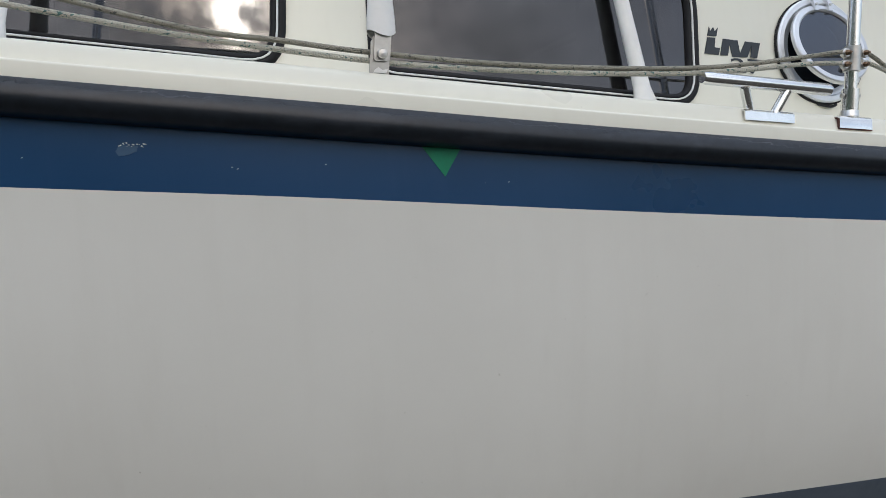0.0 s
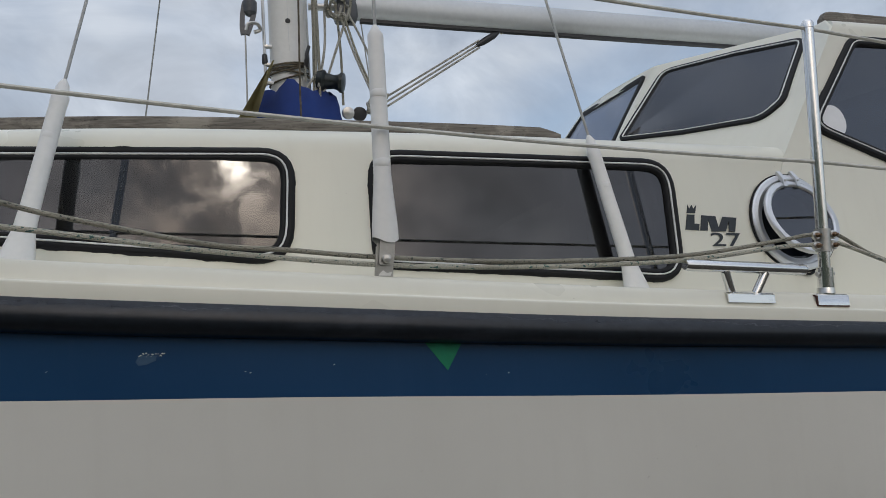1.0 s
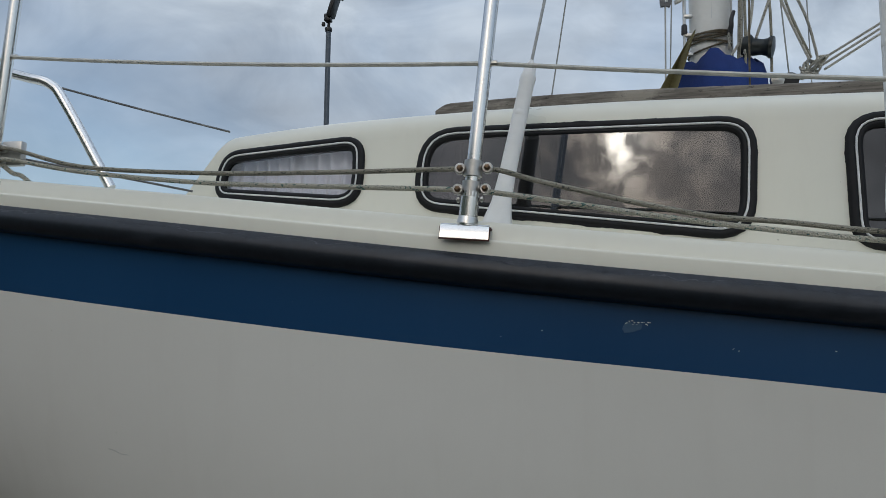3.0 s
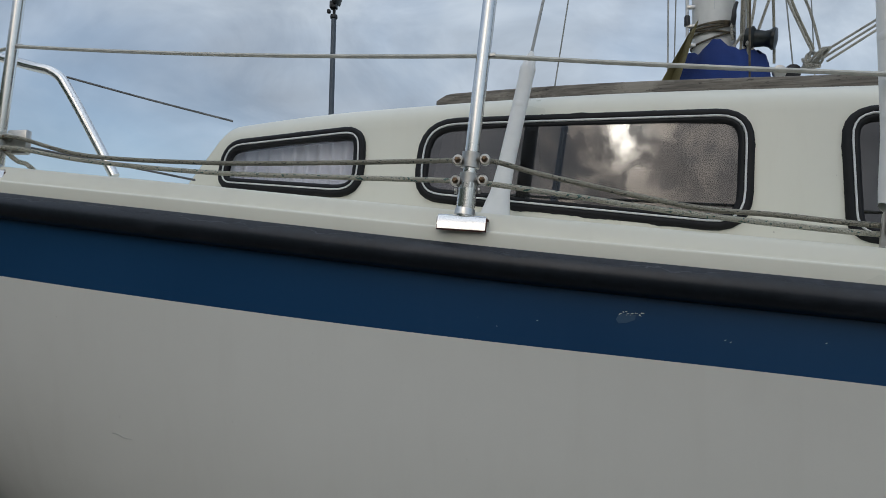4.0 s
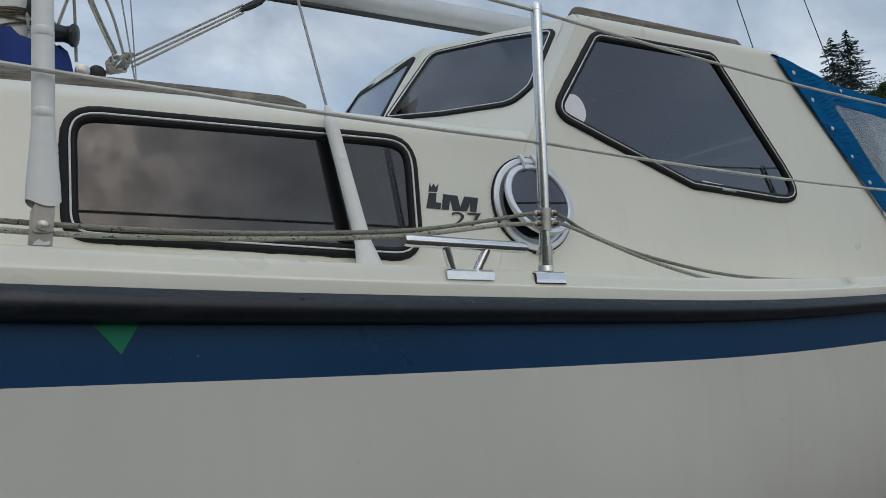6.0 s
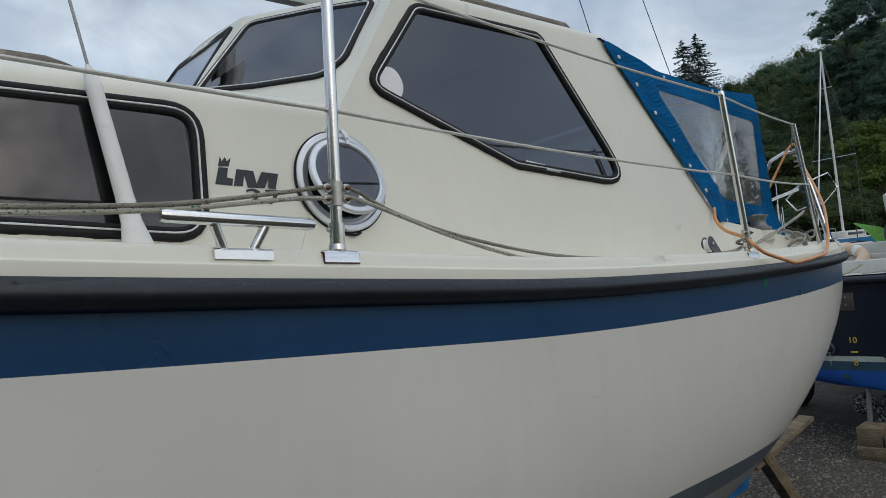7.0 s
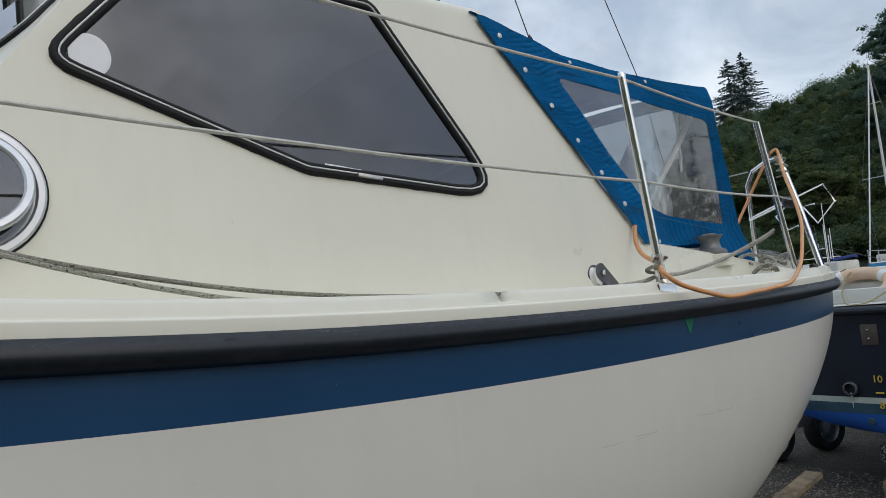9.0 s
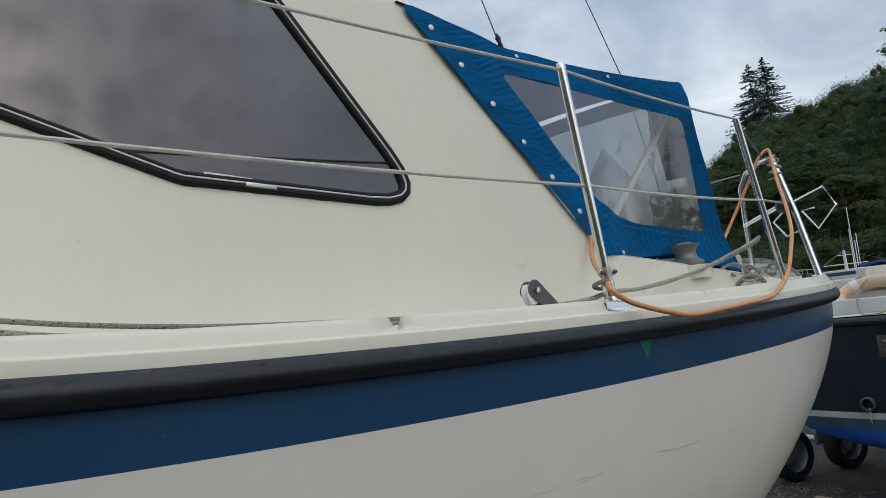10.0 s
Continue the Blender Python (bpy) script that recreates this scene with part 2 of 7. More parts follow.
def canopy_build(n):
    p = place(n)
    weave = n.noise(p, 420.0, 2.0)
    fold = n.noise(n.mapping(p, (3.0, 3.0, 8.0)), 1.6, 3.0, 0.45, 0.6)
    broad = n.noise(p, 3.0, 5.0)
    colour = n.ramp(broad, [(0.3, (0.0005, 0.080, 0.220)), (0.7, (0.0010, 0.116, 0.310))])
    grime = n.noise(n.mapping(p, (2.0, 2.0, 5.0)), 2.2, 6.0, 0.6)
    colour = n.mix(n.ramp(grime, [(0.52, (0, 0, 0)), (0.72, (0.55,) * 3)]), colour, (0.012, 0.040, 0.070))
    pucker = n.noise(n.mapping(p, (9.0, 9.0, 30.0)), 2.0, 4.0, 0.55, 0.5)
    height = n.math("ADD", n.math("ADD", n.math("MULTIPLY", fold, 1.2), n.math("MULTIPLY", pucker, 0.5)), n.math("MULTIPLY", weave, 0.05))
    at = n.tree.nodes.new("ShaderNodeSeparateXYZ")
    n.link(p, at.inputs[0])
    x, z = at.outputs[0], at.outputs[2]
    wander = n.math("MULTIPLY", n.noise(p, 5.0, 2.0), 14.0)
    # gathers across the forward border, and down the border under the window
    from_edge = n.math("SUBTRACT", n.math("ADD", n.math("MULTIPLY", x, 0.805), n.math("MULTIPLY", z, 0.593)), 3.833)
    fore = n.ramp(from_edge, [(0.04, (0, 0, 0)), (0.07, (1, 1, 1)), (0.16, (1, 1, 1)), (0.19, (0, 0, 0))])
    wave_f = n.math("SINE", n.math("ADD", n.math("ADD", n.math("MULTIPLY", z, 300.0), n.math("MULTIPLY", x, -95.0)), wander))
    under = n.ramp(n.math("SUBTRACT", z, 1.5), [(0.60, (1, 1, 1)), (0.70, (1, 1, 1)), (0.76, (0, 0, 0))])
    wave_u = n.math("SINE", n.math("ADD", n.math("ADD", n.math("MULTIPLY", x, 170.0), n.math("MULTIPLY", z, 60.0)), wander))
    gathers = n.math("ADD", n.math("MULTIPLY", fore, wave_f), n.math("MULTIPLY", under, wave_u))
    height = n.math("ADD", height, n.math("MULTIPLY", gathers, 0.085))
    finish(n, colour, 0.75, 0.0, height, 0.42, 0.03, 0.06)


M["canopy"] = material("canopy_cloth", canopy_build)


def teak_build(n):
    p = place(n)
    grain = n.noise(n.mapping(p, (2.0, 40.0, 40.0)), 3.0, 6.0, 0.6, 0.3)
    blotch = n.noise(p, 7.0, 6.0, 0.65)
    colour = n.ramp(grain, [(0.3, (0.085, 0.075, 0.064)), (0.7, (0.27, 0.245, 0.21))])
    colour = n.mix(n.ramp(blotch, [(0.54, (0, 0, 0)), (0.64, (0.7,) * 3)]), colour, (0.36, 0.33, 0.28))
    pits = n.noise(n.mapping(p, (30.0, 90.0, 90.0)), 1.6, 5.0, 0.65)
    colour = n.mix(n.ramp(pits, [(0.60, (0, 0, 0)), (0.68, (0.85,) * 3)]), colour, (0.035, 0.032, 0.028))
    finish(n, colour, 0.85, 0.0, grain, 0.5, 0.004)


M["teak"] = material("teak_weathered", teak_build)


def timber_build(n):
    p = place(n)
    ring = n.noise(n.mapping(p, (5.0, 4.0, 30.0)), 3.0, 6.0, 0.6, 0.4)
    stain = n.noise(p, 4.0, 6.0, 0.65)
    colour = n.ramp(ring, [(0.3, (0.085, 0.062, 0.034)), (0.7, (0.27, 0.205, 0.125))])
    colour = n.mix(n.ramp(stain, [(0.5, (0, 0, 0)), (0.7, (0.6,) * 3)]), colour, (0.07, 0.065, 0.05))
    finish(n, colour, 0.9, 0.0, ring, 0.6, 0.006)


M["timber"] = material("timber_old", timber_build)


def rope_material(name, a, b, fleck, ratio):
    def build(n):
        p = place(n)
        strand = n.tree.nodes.new("ShaderNodeTexVoronoi")
        strand.inputs["Scale"].default_value = 420.0
        n.link(p, strand.inputs["Vector"])
        dirt = n.noise(p, 11.0, 5.0)
        colour = n.ramp(dirt, [(0.3, a), (0.7, b)])
        marks = n.noise(n.mapping(p, (150.0, 260.0, 260.0)), 1.0, 1.0)
        colour = n.mix(n.ramp(marks, [(ratio, (0, 0, 0)), (ratio + 0.03, (0.9,) * 3)]), colour, fleck)
        dist = strand.outputs["Distance"]
        colour = n.mix(n.ramp(dist, [(0.2, (0, 0, 0)), (0.8, (0.28,) * 3)]), colour, (0.10, 0.10, 0.08))
        finish(n, colour, 0.9, 0.0, dist, 0.9, -0.004)

    return material(name, build)


M["rope_grey"] = rope_material("rope_grey_green", (0.31, 0.295, 0.235), (0.47, 0.445, 0.36), (0.07, 0.085, 0.075), 0.62)
M["rope_cream"] = rope_material("rope_cream_fleck", (0.54, 0.52, 0.42), (0.68, 0.66, 0.56), (0.04, 0.16, 0.15), 0.62)
M["rope_white"] = rope_material("rope_white_fleck", (0.48, 0.46, 0.40), (0.64, 0.62, 0.56), (0.06, 0.05, 0.04), 0.64)
M["curtain"] = plain("curtain_cloth", (0.74, 0.73, 0.76), (0.86, 0.85, 0.87), 0.9, 0.0, 8.0, 0.3, 200.0)
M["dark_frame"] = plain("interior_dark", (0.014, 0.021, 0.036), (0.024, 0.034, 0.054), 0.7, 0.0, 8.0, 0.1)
M["vinyl_white"] = plain("vinyl_white", (0.76, 0.77, 0.78), (0.85, 0.85, 0.85), 0.5, 0.0, 5.0, 0.05)


def tinted_build(tint, gloss, rough, dust=0.0):
    def build(n):
        p = place(n)
        clear = n.tree.nodes.new("ShaderNodeBsdfTransparent")
        clear.inputs["Color"].default_value = (*tint, 1)
        shine = n.tree.nodes.new("ShaderNodeBsdfGlossy")
        smear = n.noise(p, 6.0, 6.0, 0.65, 0.5)
        n.link(n.math("ADD", n.math("MULTIPLY", smear, rough), rough * 0.3), shine.inputs["Roughness"])
        shine.inputs["Color"].default_value = (0.95, 0.95, 0.97, 1)
        if dust:
            crinkle = n.tree.nodes.new("ShaderNodeBump")
            crinkle.inputs["Strength"].default_value = 0.22
            crinkle.inputs["Distance"].default_value = 0.02
            n.link(n.noise(p, 11.0, 3.0, 0.5, 1.0), crinkle.inputs["Height"])
            n.link(crinkle.outputs[0], shine.inputs["Normal"])
        face = n.tree.nodes.new("ShaderNodeLayerWeight")
        face.inputs["Blend"].default_value = 0.5
        fac = n.math("ADD", n.math("MULTIPLY", n.math("POWER", face.outputs["Facing"], 4.2), 1 - gloss), gloss)
        both = n.tree.nodes.new("ShaderNodeMixShader")
        n.link(fac, both.inputs[0])
        n.link(clear.outputs[0], both.inputs[1])
        n.link(shine.outputs[0], both.inputs[2])
        out = n.tree.nodes.new("ShaderNodeOutputMaterial")
        if dust:
            film = n.tree.nodes.new("ShaderNodeBsdfDiffuse")
            film.inputs["Color"].default_value = (0.62, 0.64, 0.66, 1)
            streak = n.noise(n.mapping(p, (7.0, 7.0, 1.6)), 3.0, 6.0, 0.65, 0.4)
            milky = n.tree.nodes.new("ShaderNodeMixShader")
            n.link(n.math("MULTIPLY", n.math("ADD", streak, 0.1), dust), milky.inputs[0])
            n.link(both.outputs[0], milky.inputs[1])
            n.link(film.outputs[0], milky.inputs[2])
            both = milky
        n.link(both.outputs[0], out.inputs["Surface"])

    return build


M["pane"] = material("acrylic_smoked", tinted_build((0.15, 0.145, 0.15), 0.088, 0.0))
M["pane_clear"] = material("acrylic_pale", tinted_build((0.33, 0.32, 0.33), 0.080, 0.0))
M["pane_fore"] = material("acrylic_clear", tinted_build((0.92, 0.92, 0.93), 0.06, 0.0))
M["pane_middle"] = material("acrylic_pale_blue", tinted_build((0.62, 0.68, 0.78), 0.06, 0.0))
M["pane_dark"] = material("acrylic_dark", tinted_build((0.17, 0.20, 0.26), 0.085, 0.0))
M["pane_blue"] = material("acrylic_blue_grey", tinted_build((0.19, 0.21, 0.25), 0.122, 0.0))
# Far and aft vinyl: tinted darker than the near side, dims the sky behind.
M["vinyl_far"] = material("vinyl_dark_tint", tinted_build((0.32, 0.34, 0.37), 0.07, 0.03, 0.08))
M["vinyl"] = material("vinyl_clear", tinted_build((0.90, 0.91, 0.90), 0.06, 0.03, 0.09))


# ---- mesh helpers ----
def part(name, bm, mat, parent=None, label="", smooth=35, move=None):
    """Links a bmesh as one mesh object under a thing or a part."""
    me = bpy.data.meshes.new(name)
    bmesh.ops.recalc_face_normals(bm, faces=bm.faces)
    bm.to_mesh(me)
    bm.free()
    if smooth:
        me.polygons.foreach_set("use_smooth", [True] * len(me.polygons))
        me.set_sharp_from_angle(angle=radians(smooth))
    if mat is not None:
        me.materials.append(mat)
    ob = new(name, me)
    if parent is not None:
        ob.parent = parent
        ob.matrix_parent_inverse = parent.matrix_world.inverted() if parent.type != "EMPTY" else Matrix.Translation(-parent.location)
    if move is not None:
        ob.matrix_basis = move
    if label:
        ob["label"] = label
    return ob


def thing(name, at, label, category, group="", kind=""):
    ob = new(name)
    ob.location = at
    ob.empty_display_size = 0.1
    return tagged(ob, label, category, group, kind)


def spline(points, per=8):
    """A smooth run through the points."""
    pts = [Vector(p) for p in points]
    if len(pts) < 3:
        return pts
    out = []
    for i in range(len(pts) - 1):
        p0, p1, p2, p3 = pts[max(i - 1, 0)], pts[i], pts[i + 1], pts[min(i + 2, len(pts) - 1)]
        for k in range(per):
            t = k / per
            out.append(0.5 * ((2 * p1) + (p2 - p0) * t + (2 * p0 - 5 * p1 + 4 * p2 - p3) * t * t + (3 * p1 - p0 - 3 * p2 + p3) * t ** 3))
    out.append(pts[-1])
    return out


def sweep(bm, path, profile, closed=True, caps=True):
    """Sweeps a profile (x, y pairs, or one pair list per point) along a path."""
    path = [Vector(p) for p in path]
    rings, up = [], None
    for i, p in enumerate(path):
        d = (path[min(i + 1, len(path) - 1)] - path[max(i - 1, 0)]).normalized()
        if up is None:
            up = Vector((0, 0, 1)) if abs(d.z) < 0.9 else Vector((0, 1, 0))
        side = d.cross(up).normalized()
        up = side.cross(d).normalized()
        prof = profile(i / max(1, len(path) - 1)) if callable(profile) else profile
        rings.append([bm.verts.new(p + side * a + up * b) for a, b in prof])
    for r, s in zip(rings, rings[1:]):
        for k in range(len(r) if closed else len(r) - 1):
            j = (k + 1) % len(r)
            bm.faces.new((r[k], r[j], s[j], s[k]))
    if caps and closed:
        bm.faces.new(rings[0][::-1])
        bm.faces.new(rings[-1])
    return bm


def ring_of(radius, n=10):
    return [(radius * math.cos(2 * math.pi * k / n), radius * math.sin(2 * math.pi * k / n)) for k in range(n)]


def tube(path, radius, n=10, bm=None):
    bm = bm or bmesh.new()
    prof = (lambda t: ring_of(radius(t), n)) if callable(radius) else ring_of(radius, n)
    return sweep(bm, path, prof)


def grid(rows, bm=None, close=False):
    """A sheet over rows of points."""
    bm = bm or bmesh.new()
    vs = [[bm.verts.new(p) for p in row] for row in rows]
    for a, b in zip(vs, vs[1:]):
        for k in range(len(a) if close else len(a) - 1):
            j = (k + 1) % len(a)
            if len({id(v) for v in (a[k], a[j], b[j], b[k])}) == 4:
                bm.faces.new((a[k], a[j], b[j], b[k]))
    return bm


def block(size, at=(0, 0, 0), bevel=0.0, bm=None, turn=None, segments=2):
    own = bmesh.new()
    bmesh.ops.create_cube(own, size=1.0)
    bmesh.ops.scale(own, vec=size, verts=own.verts)
    if bevel:
        bmesh.ops.bevel(own, geom=own.edges[:], offset=bevel, segments=segments, affect="EDGES", profile=0.5)
    m = Matrix.Translation(at) @ (turn.to_4x4() if turn is not None else Matrix())
    bmesh.ops.transform(own, matrix=m, verts=own.verts)
    if bm is None:
        return own
    me = bpy.data.meshes.new("tmp")
    own.to_mesh(me)
    own.free()
    bm.from_mesh(me)
    bpy.data.meshes.remove(me)
    return bm


def lathe(profile, n=24, at=(0, 0, 0), axis=(0, 0, 1), bm=None, caps=True):
    """Turns (radius, height) pairs about an axis."""
    bm = bm or bmesh.new()
    turn = Vector((0, 0, 1)).rotation_difference(Vector(axis).normalized()).to_matrix()
    rows = [[Vector(at) + turn @ Vector((r * math.cos(2 * math.pi * k / n), r * math.sin(2 * math.pi * k / n), h)) for k in range(n)] for r, h in profile]
    vs = [[bm.verts.new(p) for p in row] for row in rows]
    for a, b in zip(vs, vs[1:]):
        for k in range(n):
            j = (k + 1) % n
            bm.faces.new((a[k], a[j], b[j], b[k]))
    if caps and profile[0][0] > 1e-6:
        bm.faces.new(vs[0][::-1])
    if caps and profile[-1][0] > 1e-6:
        bm.faces.new(vs[-1])
    return bm


def rounded(corners, radius, steps=6):
    """A polygon's outline (2D) with rounded corners; radius may be one per corner."""
    out, count = [], len(corners)
    for i in range(count):
        p, a, b = (Vector(corners[k % count]) for k in (i, i - 1, i + 1))
        r = radius[i] if isinstance(radius, (list, tuple)) else radius
        da, db = (a - p).normalized(), (b - p).normalized()
        half = da.angle(db) / 2
        reach = min(r / math.tan(half), 0.48 * (a - p).length, 0.48 * (b - p).length)
        for k in range(steps + 1):
            t = k / steps
            q0, q1 = p + da * reach, p + db * reach
            out.append(tuple((1 - t) ** 2 * q0 + 2 * t * (1 - t) * p + t * t * q1))
    return out


def inset(outline, by):
    """Moves a closed counter-clockwise or clockwise outline inwards."""
    pts = [Vector(p) for p in outline]
    area = sum(a.x * b.y - b.x * a.y for a, b in zip(pts, pts[1:] + pts[:1]))
    s = 1 if area > 0 else -1
    out = []
    for i, p in enumerate(pts):
        d = pts[(i + 1) % len(pts)] - pts[i - 1]
        if d.length < 1e-9:
            d = Vector((1, 0))
        d.normalize()
        out.append(tuple(p + Vector((-d.y, d.x)) * by * s))
    return out


def frame_ring(outline, lift, section, bm=None):
    """A frame along a closed outline: section is a list of (inset, height) pairs; lift maps (u, v, height) to space."""
    bm = bm or bmesh.new()
    loops = [[bm.verts.new(lift(u, v, h)) for u, v in inset(outline, i)] for i, h in section]
    count = len(outline)
    for a, b in zip(loops, loops[1:]):
        for k in range(count):
            j = (k + 1) % count
            bm.faces.new((a[k], a[j], b[j], b[k]))
    return bm


def plate(outline, lift, low, high, bm=None, rings=0):
    """A slab over an outline."""
    bm = bm or bmesh.new()
    a = [bm.verts.new(lift(u, v, low)) for u, v in outline]
    b = [bm.verts.new(lift(u, v, high)) for u, v in outline]
    for k in range(len(a)):
        j = (k + 1) % len(a)
        bm.faces.new((a[k], a[j], b[j], b[k]))
    bm.faces.new(a[::-1])
    bm.faces.new(b)
    return bm


def lerp(x, xs, ys):
    return float(np.interp(x, xs, ys))


def smooth_table(xs, ys):
    """A smooth function through a short table."""
    h = np.diff(xs)
    s = np.diff(ys) / h
    m = np.r_[s[0], (s[:-1] + s[1:]) / 2, s[-1]]

    def f(x):
        i = int(np.clip(np.searchsorted(xs, x) - 1, 0, len(h) - 1))
        t = (x - xs[i]) / h[i]
        if t < 0 or t > 1:
            return float(ys[i] + s[i] * (x - xs[i]) if t < 0 else ys[i + 1] + s[i] * (x - xs[i + 1]))
        return float((2 * t**3 - 3 * t**2 + 1) * ys[i] + (t**3 - 2 * t**2 + t) * h[i] * m[i] + (-2 * t**3 + 3 * t**2) * ys[i + 1] + (t**3 - t**2) * h[i] * m[i + 1])

    return f


def holed_sheet(outline, holes, lift, thick, seg):
    """A sheet over an outline with holes, netted finely so that it follows a curved face."""

    def dense(loop):
        out = []
        for p, q in zip(loop, loop[1:] + loop[:1]):
            n = max(1, int((Vector(q) - Vector(p)).length / seg))
            out += [tuple(Vector(p).lerp(Vector(q), k / n)) for k in range(n)]
        return out

    bm = bmesh.new()
    edges = []
    for loop in [outline] + holes:
        vs = [bm.verts.new((u, 0, v)) for u, v in dense(loop)]
        edges += [bm.edges.new((vs[k], vs[(k + 1) % len(vs)])) for k in range(len(vs))]
    bmesh.ops.triangle_fill(bm, use_beauty=True, use_dissolve=False, edges=edges)
    for _ in range(6):
        long = [e for e in bm.edges if e.calc_length() > seg * 1.4]
        if not long:
            break
        bmesh.ops.subdivide_edges(bm, edges=long, cuts=1)
        bmesh.ops.triangulate(bm, faces=bm.faces[:])
        bmesh.ops.beautify_fill(bm, faces=bm.faces[:], edges=bm.edges[:])
    for v in bm.verts:
        v.co = lift(v.co.x, v.co.z, 0.0)
    bmesh.ops.solidify(bm, geom=bm.faces[:], thickness=thick)
    return bm


def cut(ob, cutters):
    """Cuts openings right through a shell."""
    for c in cutters:
        k = ob.modifiers.new("opening", "BOOLEAN")
        k.operation, k.solver, k.object = "DIFFERENCE", "EXACT", c
    deps = bpy.context.evaluated_depsgraph_get()
    deps.update()
    me = bpy.data.meshes.new_from_object(ob.evaluated_get(deps))
    ob.modifiers.clear()
    old, ob.data = ob.data, me
    bpy.data.meshes.remove(old)
    for c in cutters:
        data = c.data
        bpy.data.objects.remove(c)
        bpy.data.meshes.remove(data)
    return ob

# ---- the sailing boat: lines of the hull ----
BOW, STERN, MID = -3.3, 5.122, 0.6
sheer = smooth_table(np.array([-3.3, -1.95, -1.13, -0.6, -0.13, 0.38, 1.08, 1.55, 1.97, 2.7, 3.58, 4.4, 5.1]), np.array([2.50, 2.305, 2.205, 2.144, 2.097, 2.048, 1.989, 1.952, 1.929, 1.906, 1.894, 1.895, 1.905]))
band_drop = smooth_table(np.array([-3.3, -1.95, -1.1, -0.2, 1.0, 2.6, 5.1]), np.array([0.20, 0.180, 0.168, 0.149, 0.147, 0.150, 0.150]))


def half(x):
    """Half the breadth at the strake's outside."""
    if x < MID:
        return 1.452 * max(0.0, 1 - ((MID - x) / (MID - BOW)) ** 2.5) ** 0.348
    return 1.452 * max(0.0, 1 - ((x - MID) / (STERN - MID)) ** 2.742) ** 0.195


def keel_line(x):
    if x < MID:
        return 0.496 + 1.8 * ((MID - x) / (MID - BOW)) ** 2.2
    return 0.496 + 1.586 * ((x - MID) / (STERN - MID)) ** 4.6


def skin(x, z):
    """Half the breadth of the hull's skin at a height."""
    top, low = sheer(x) - 0.03, keel_line(x)
    w = min(1.0, max(0.0, (top - z) / max(0.05, top - low)))
    power = 3.207 - 0.6 * min(1.0, max(0.0, (MID - x) / 2.6))
    return max(0.0, half(x) - 0.042) * (1 - w ** power) ** 0.478


STATIONS = [BOW + (STERN - BOW) * (0.5 - 0.5 * math.cos(math.pi * k / 150)) for k in range(1, 150)]


def hull_rows(z_from, z_to, steps):
    """Rows from bow to stern on both sides between two heights."""
    rows = []
    for k in range(steps + 1):
        t = k / steps
        star, port = [], []
        for x in STATIONS:
            a, b = z_from(x), z_to(x)
            z = a + (b - a) * t
            y = skin(x, z)
            star.append((x, -y, z))
            port.append((x, y, z))
        rows.append(port[::-1] + star)
    return rows


boat = thing("sailing_boat", (0.9, 0, 0.0), "white motor-sailer with dark blue sheer band standing ashore on gravel", "boat")
white_line = lambda x: sheer(x) - band_drop(x)
boot_top = lambda x: max(keel_line(x) + 0.03, lerp(x, [-3.3, 0.7, 1.15, 2.4, 3.28, 5.1], [1.48, 1.267, 1.242, 1.183, 1.13, 1.05]))
boot_low = lambda x: max(keel_line(x) + 0.015, boot_top(x) - 0.08)
hull = part("hull", grid(hull_rows(white_line, boot_top, 26)), M["topside"], boat, "off-white gelcoat hull with faint scuffs")
part("sheer_band", grid(hull_rows(lambda x: sheer(x) - 0.02, white_line, 6)), M["band"], boat, "dark blue painted band below the strake")
part("boot_stripe", grid(hull_rows(boot_top, boot_low, 2)), M["boot"], boat, "dull blue waterline stripe")
part("hull_bottom", grid(hull_rows(boot_low, lambda x: keel_line(x) + 0.0005, 22)), M["antifoul_grey"], boat, "grey antifouled underbody")


def along(profile, x0=BOW, x1=STERN, both=True, lift=lambda x: 0.0):
    """Sweeps a section of (inwards from the strake's outside, above the sheer) along the rail, round the boat."""
    rows = []
    xs = [x for x in STATIONS if x0 <= x <= x1]
    for inn, up in profile:
        star, port = [], []
        for i, x in enumerate(xs):
            a, b = xs[max(i - 1, 0)], xs[min(i + 1, len(xs) - 1)]
            d = Vector((b - a, -(half(b) - half(a)), 0)).normalized()
            nrm = Vector((-d.y, d.x, 0))
            p = Vector((x, -half(x), sheer(x))) + nrm * inn + Vector((0, 0, up * (1 + lift(x))))
            star.append(tuple(p))
            port.append((p.x, -p.y, p.z))
        rows.append(port[::-1] + star)
    return grid(rows, close=False)


rub = [(0.050, 0.004), (0.024, 0.005), (0.013, 0.002), (0.004, -0.008), (0.0, -0.022), (0.003, -0.034), (0.012, -0.045), (0.026, -0.051), (0.046, -0.053)]
rub = [tuple(p)[:2] for p in spline([(a, b, 0) for a, b in rub], 3)]
strake = part("rubbing_strake", along(rub), M["strake"], boat, "black rubber strake with flaked worn patches, sky sheen painted on its upper face", smooth=50)
girth = strake.data.uv_layers.new(name="girth")
wide_row = len(strake.data.vertices) // len(rub)
for loop in strake.data.loops:
    k = loop.vertex_index // wide_row
    girth.data[loop.index].uv = (loop.vertex_index % wide_row * 0.03, k / (len(rub) - 1))
SCUP = 2.228


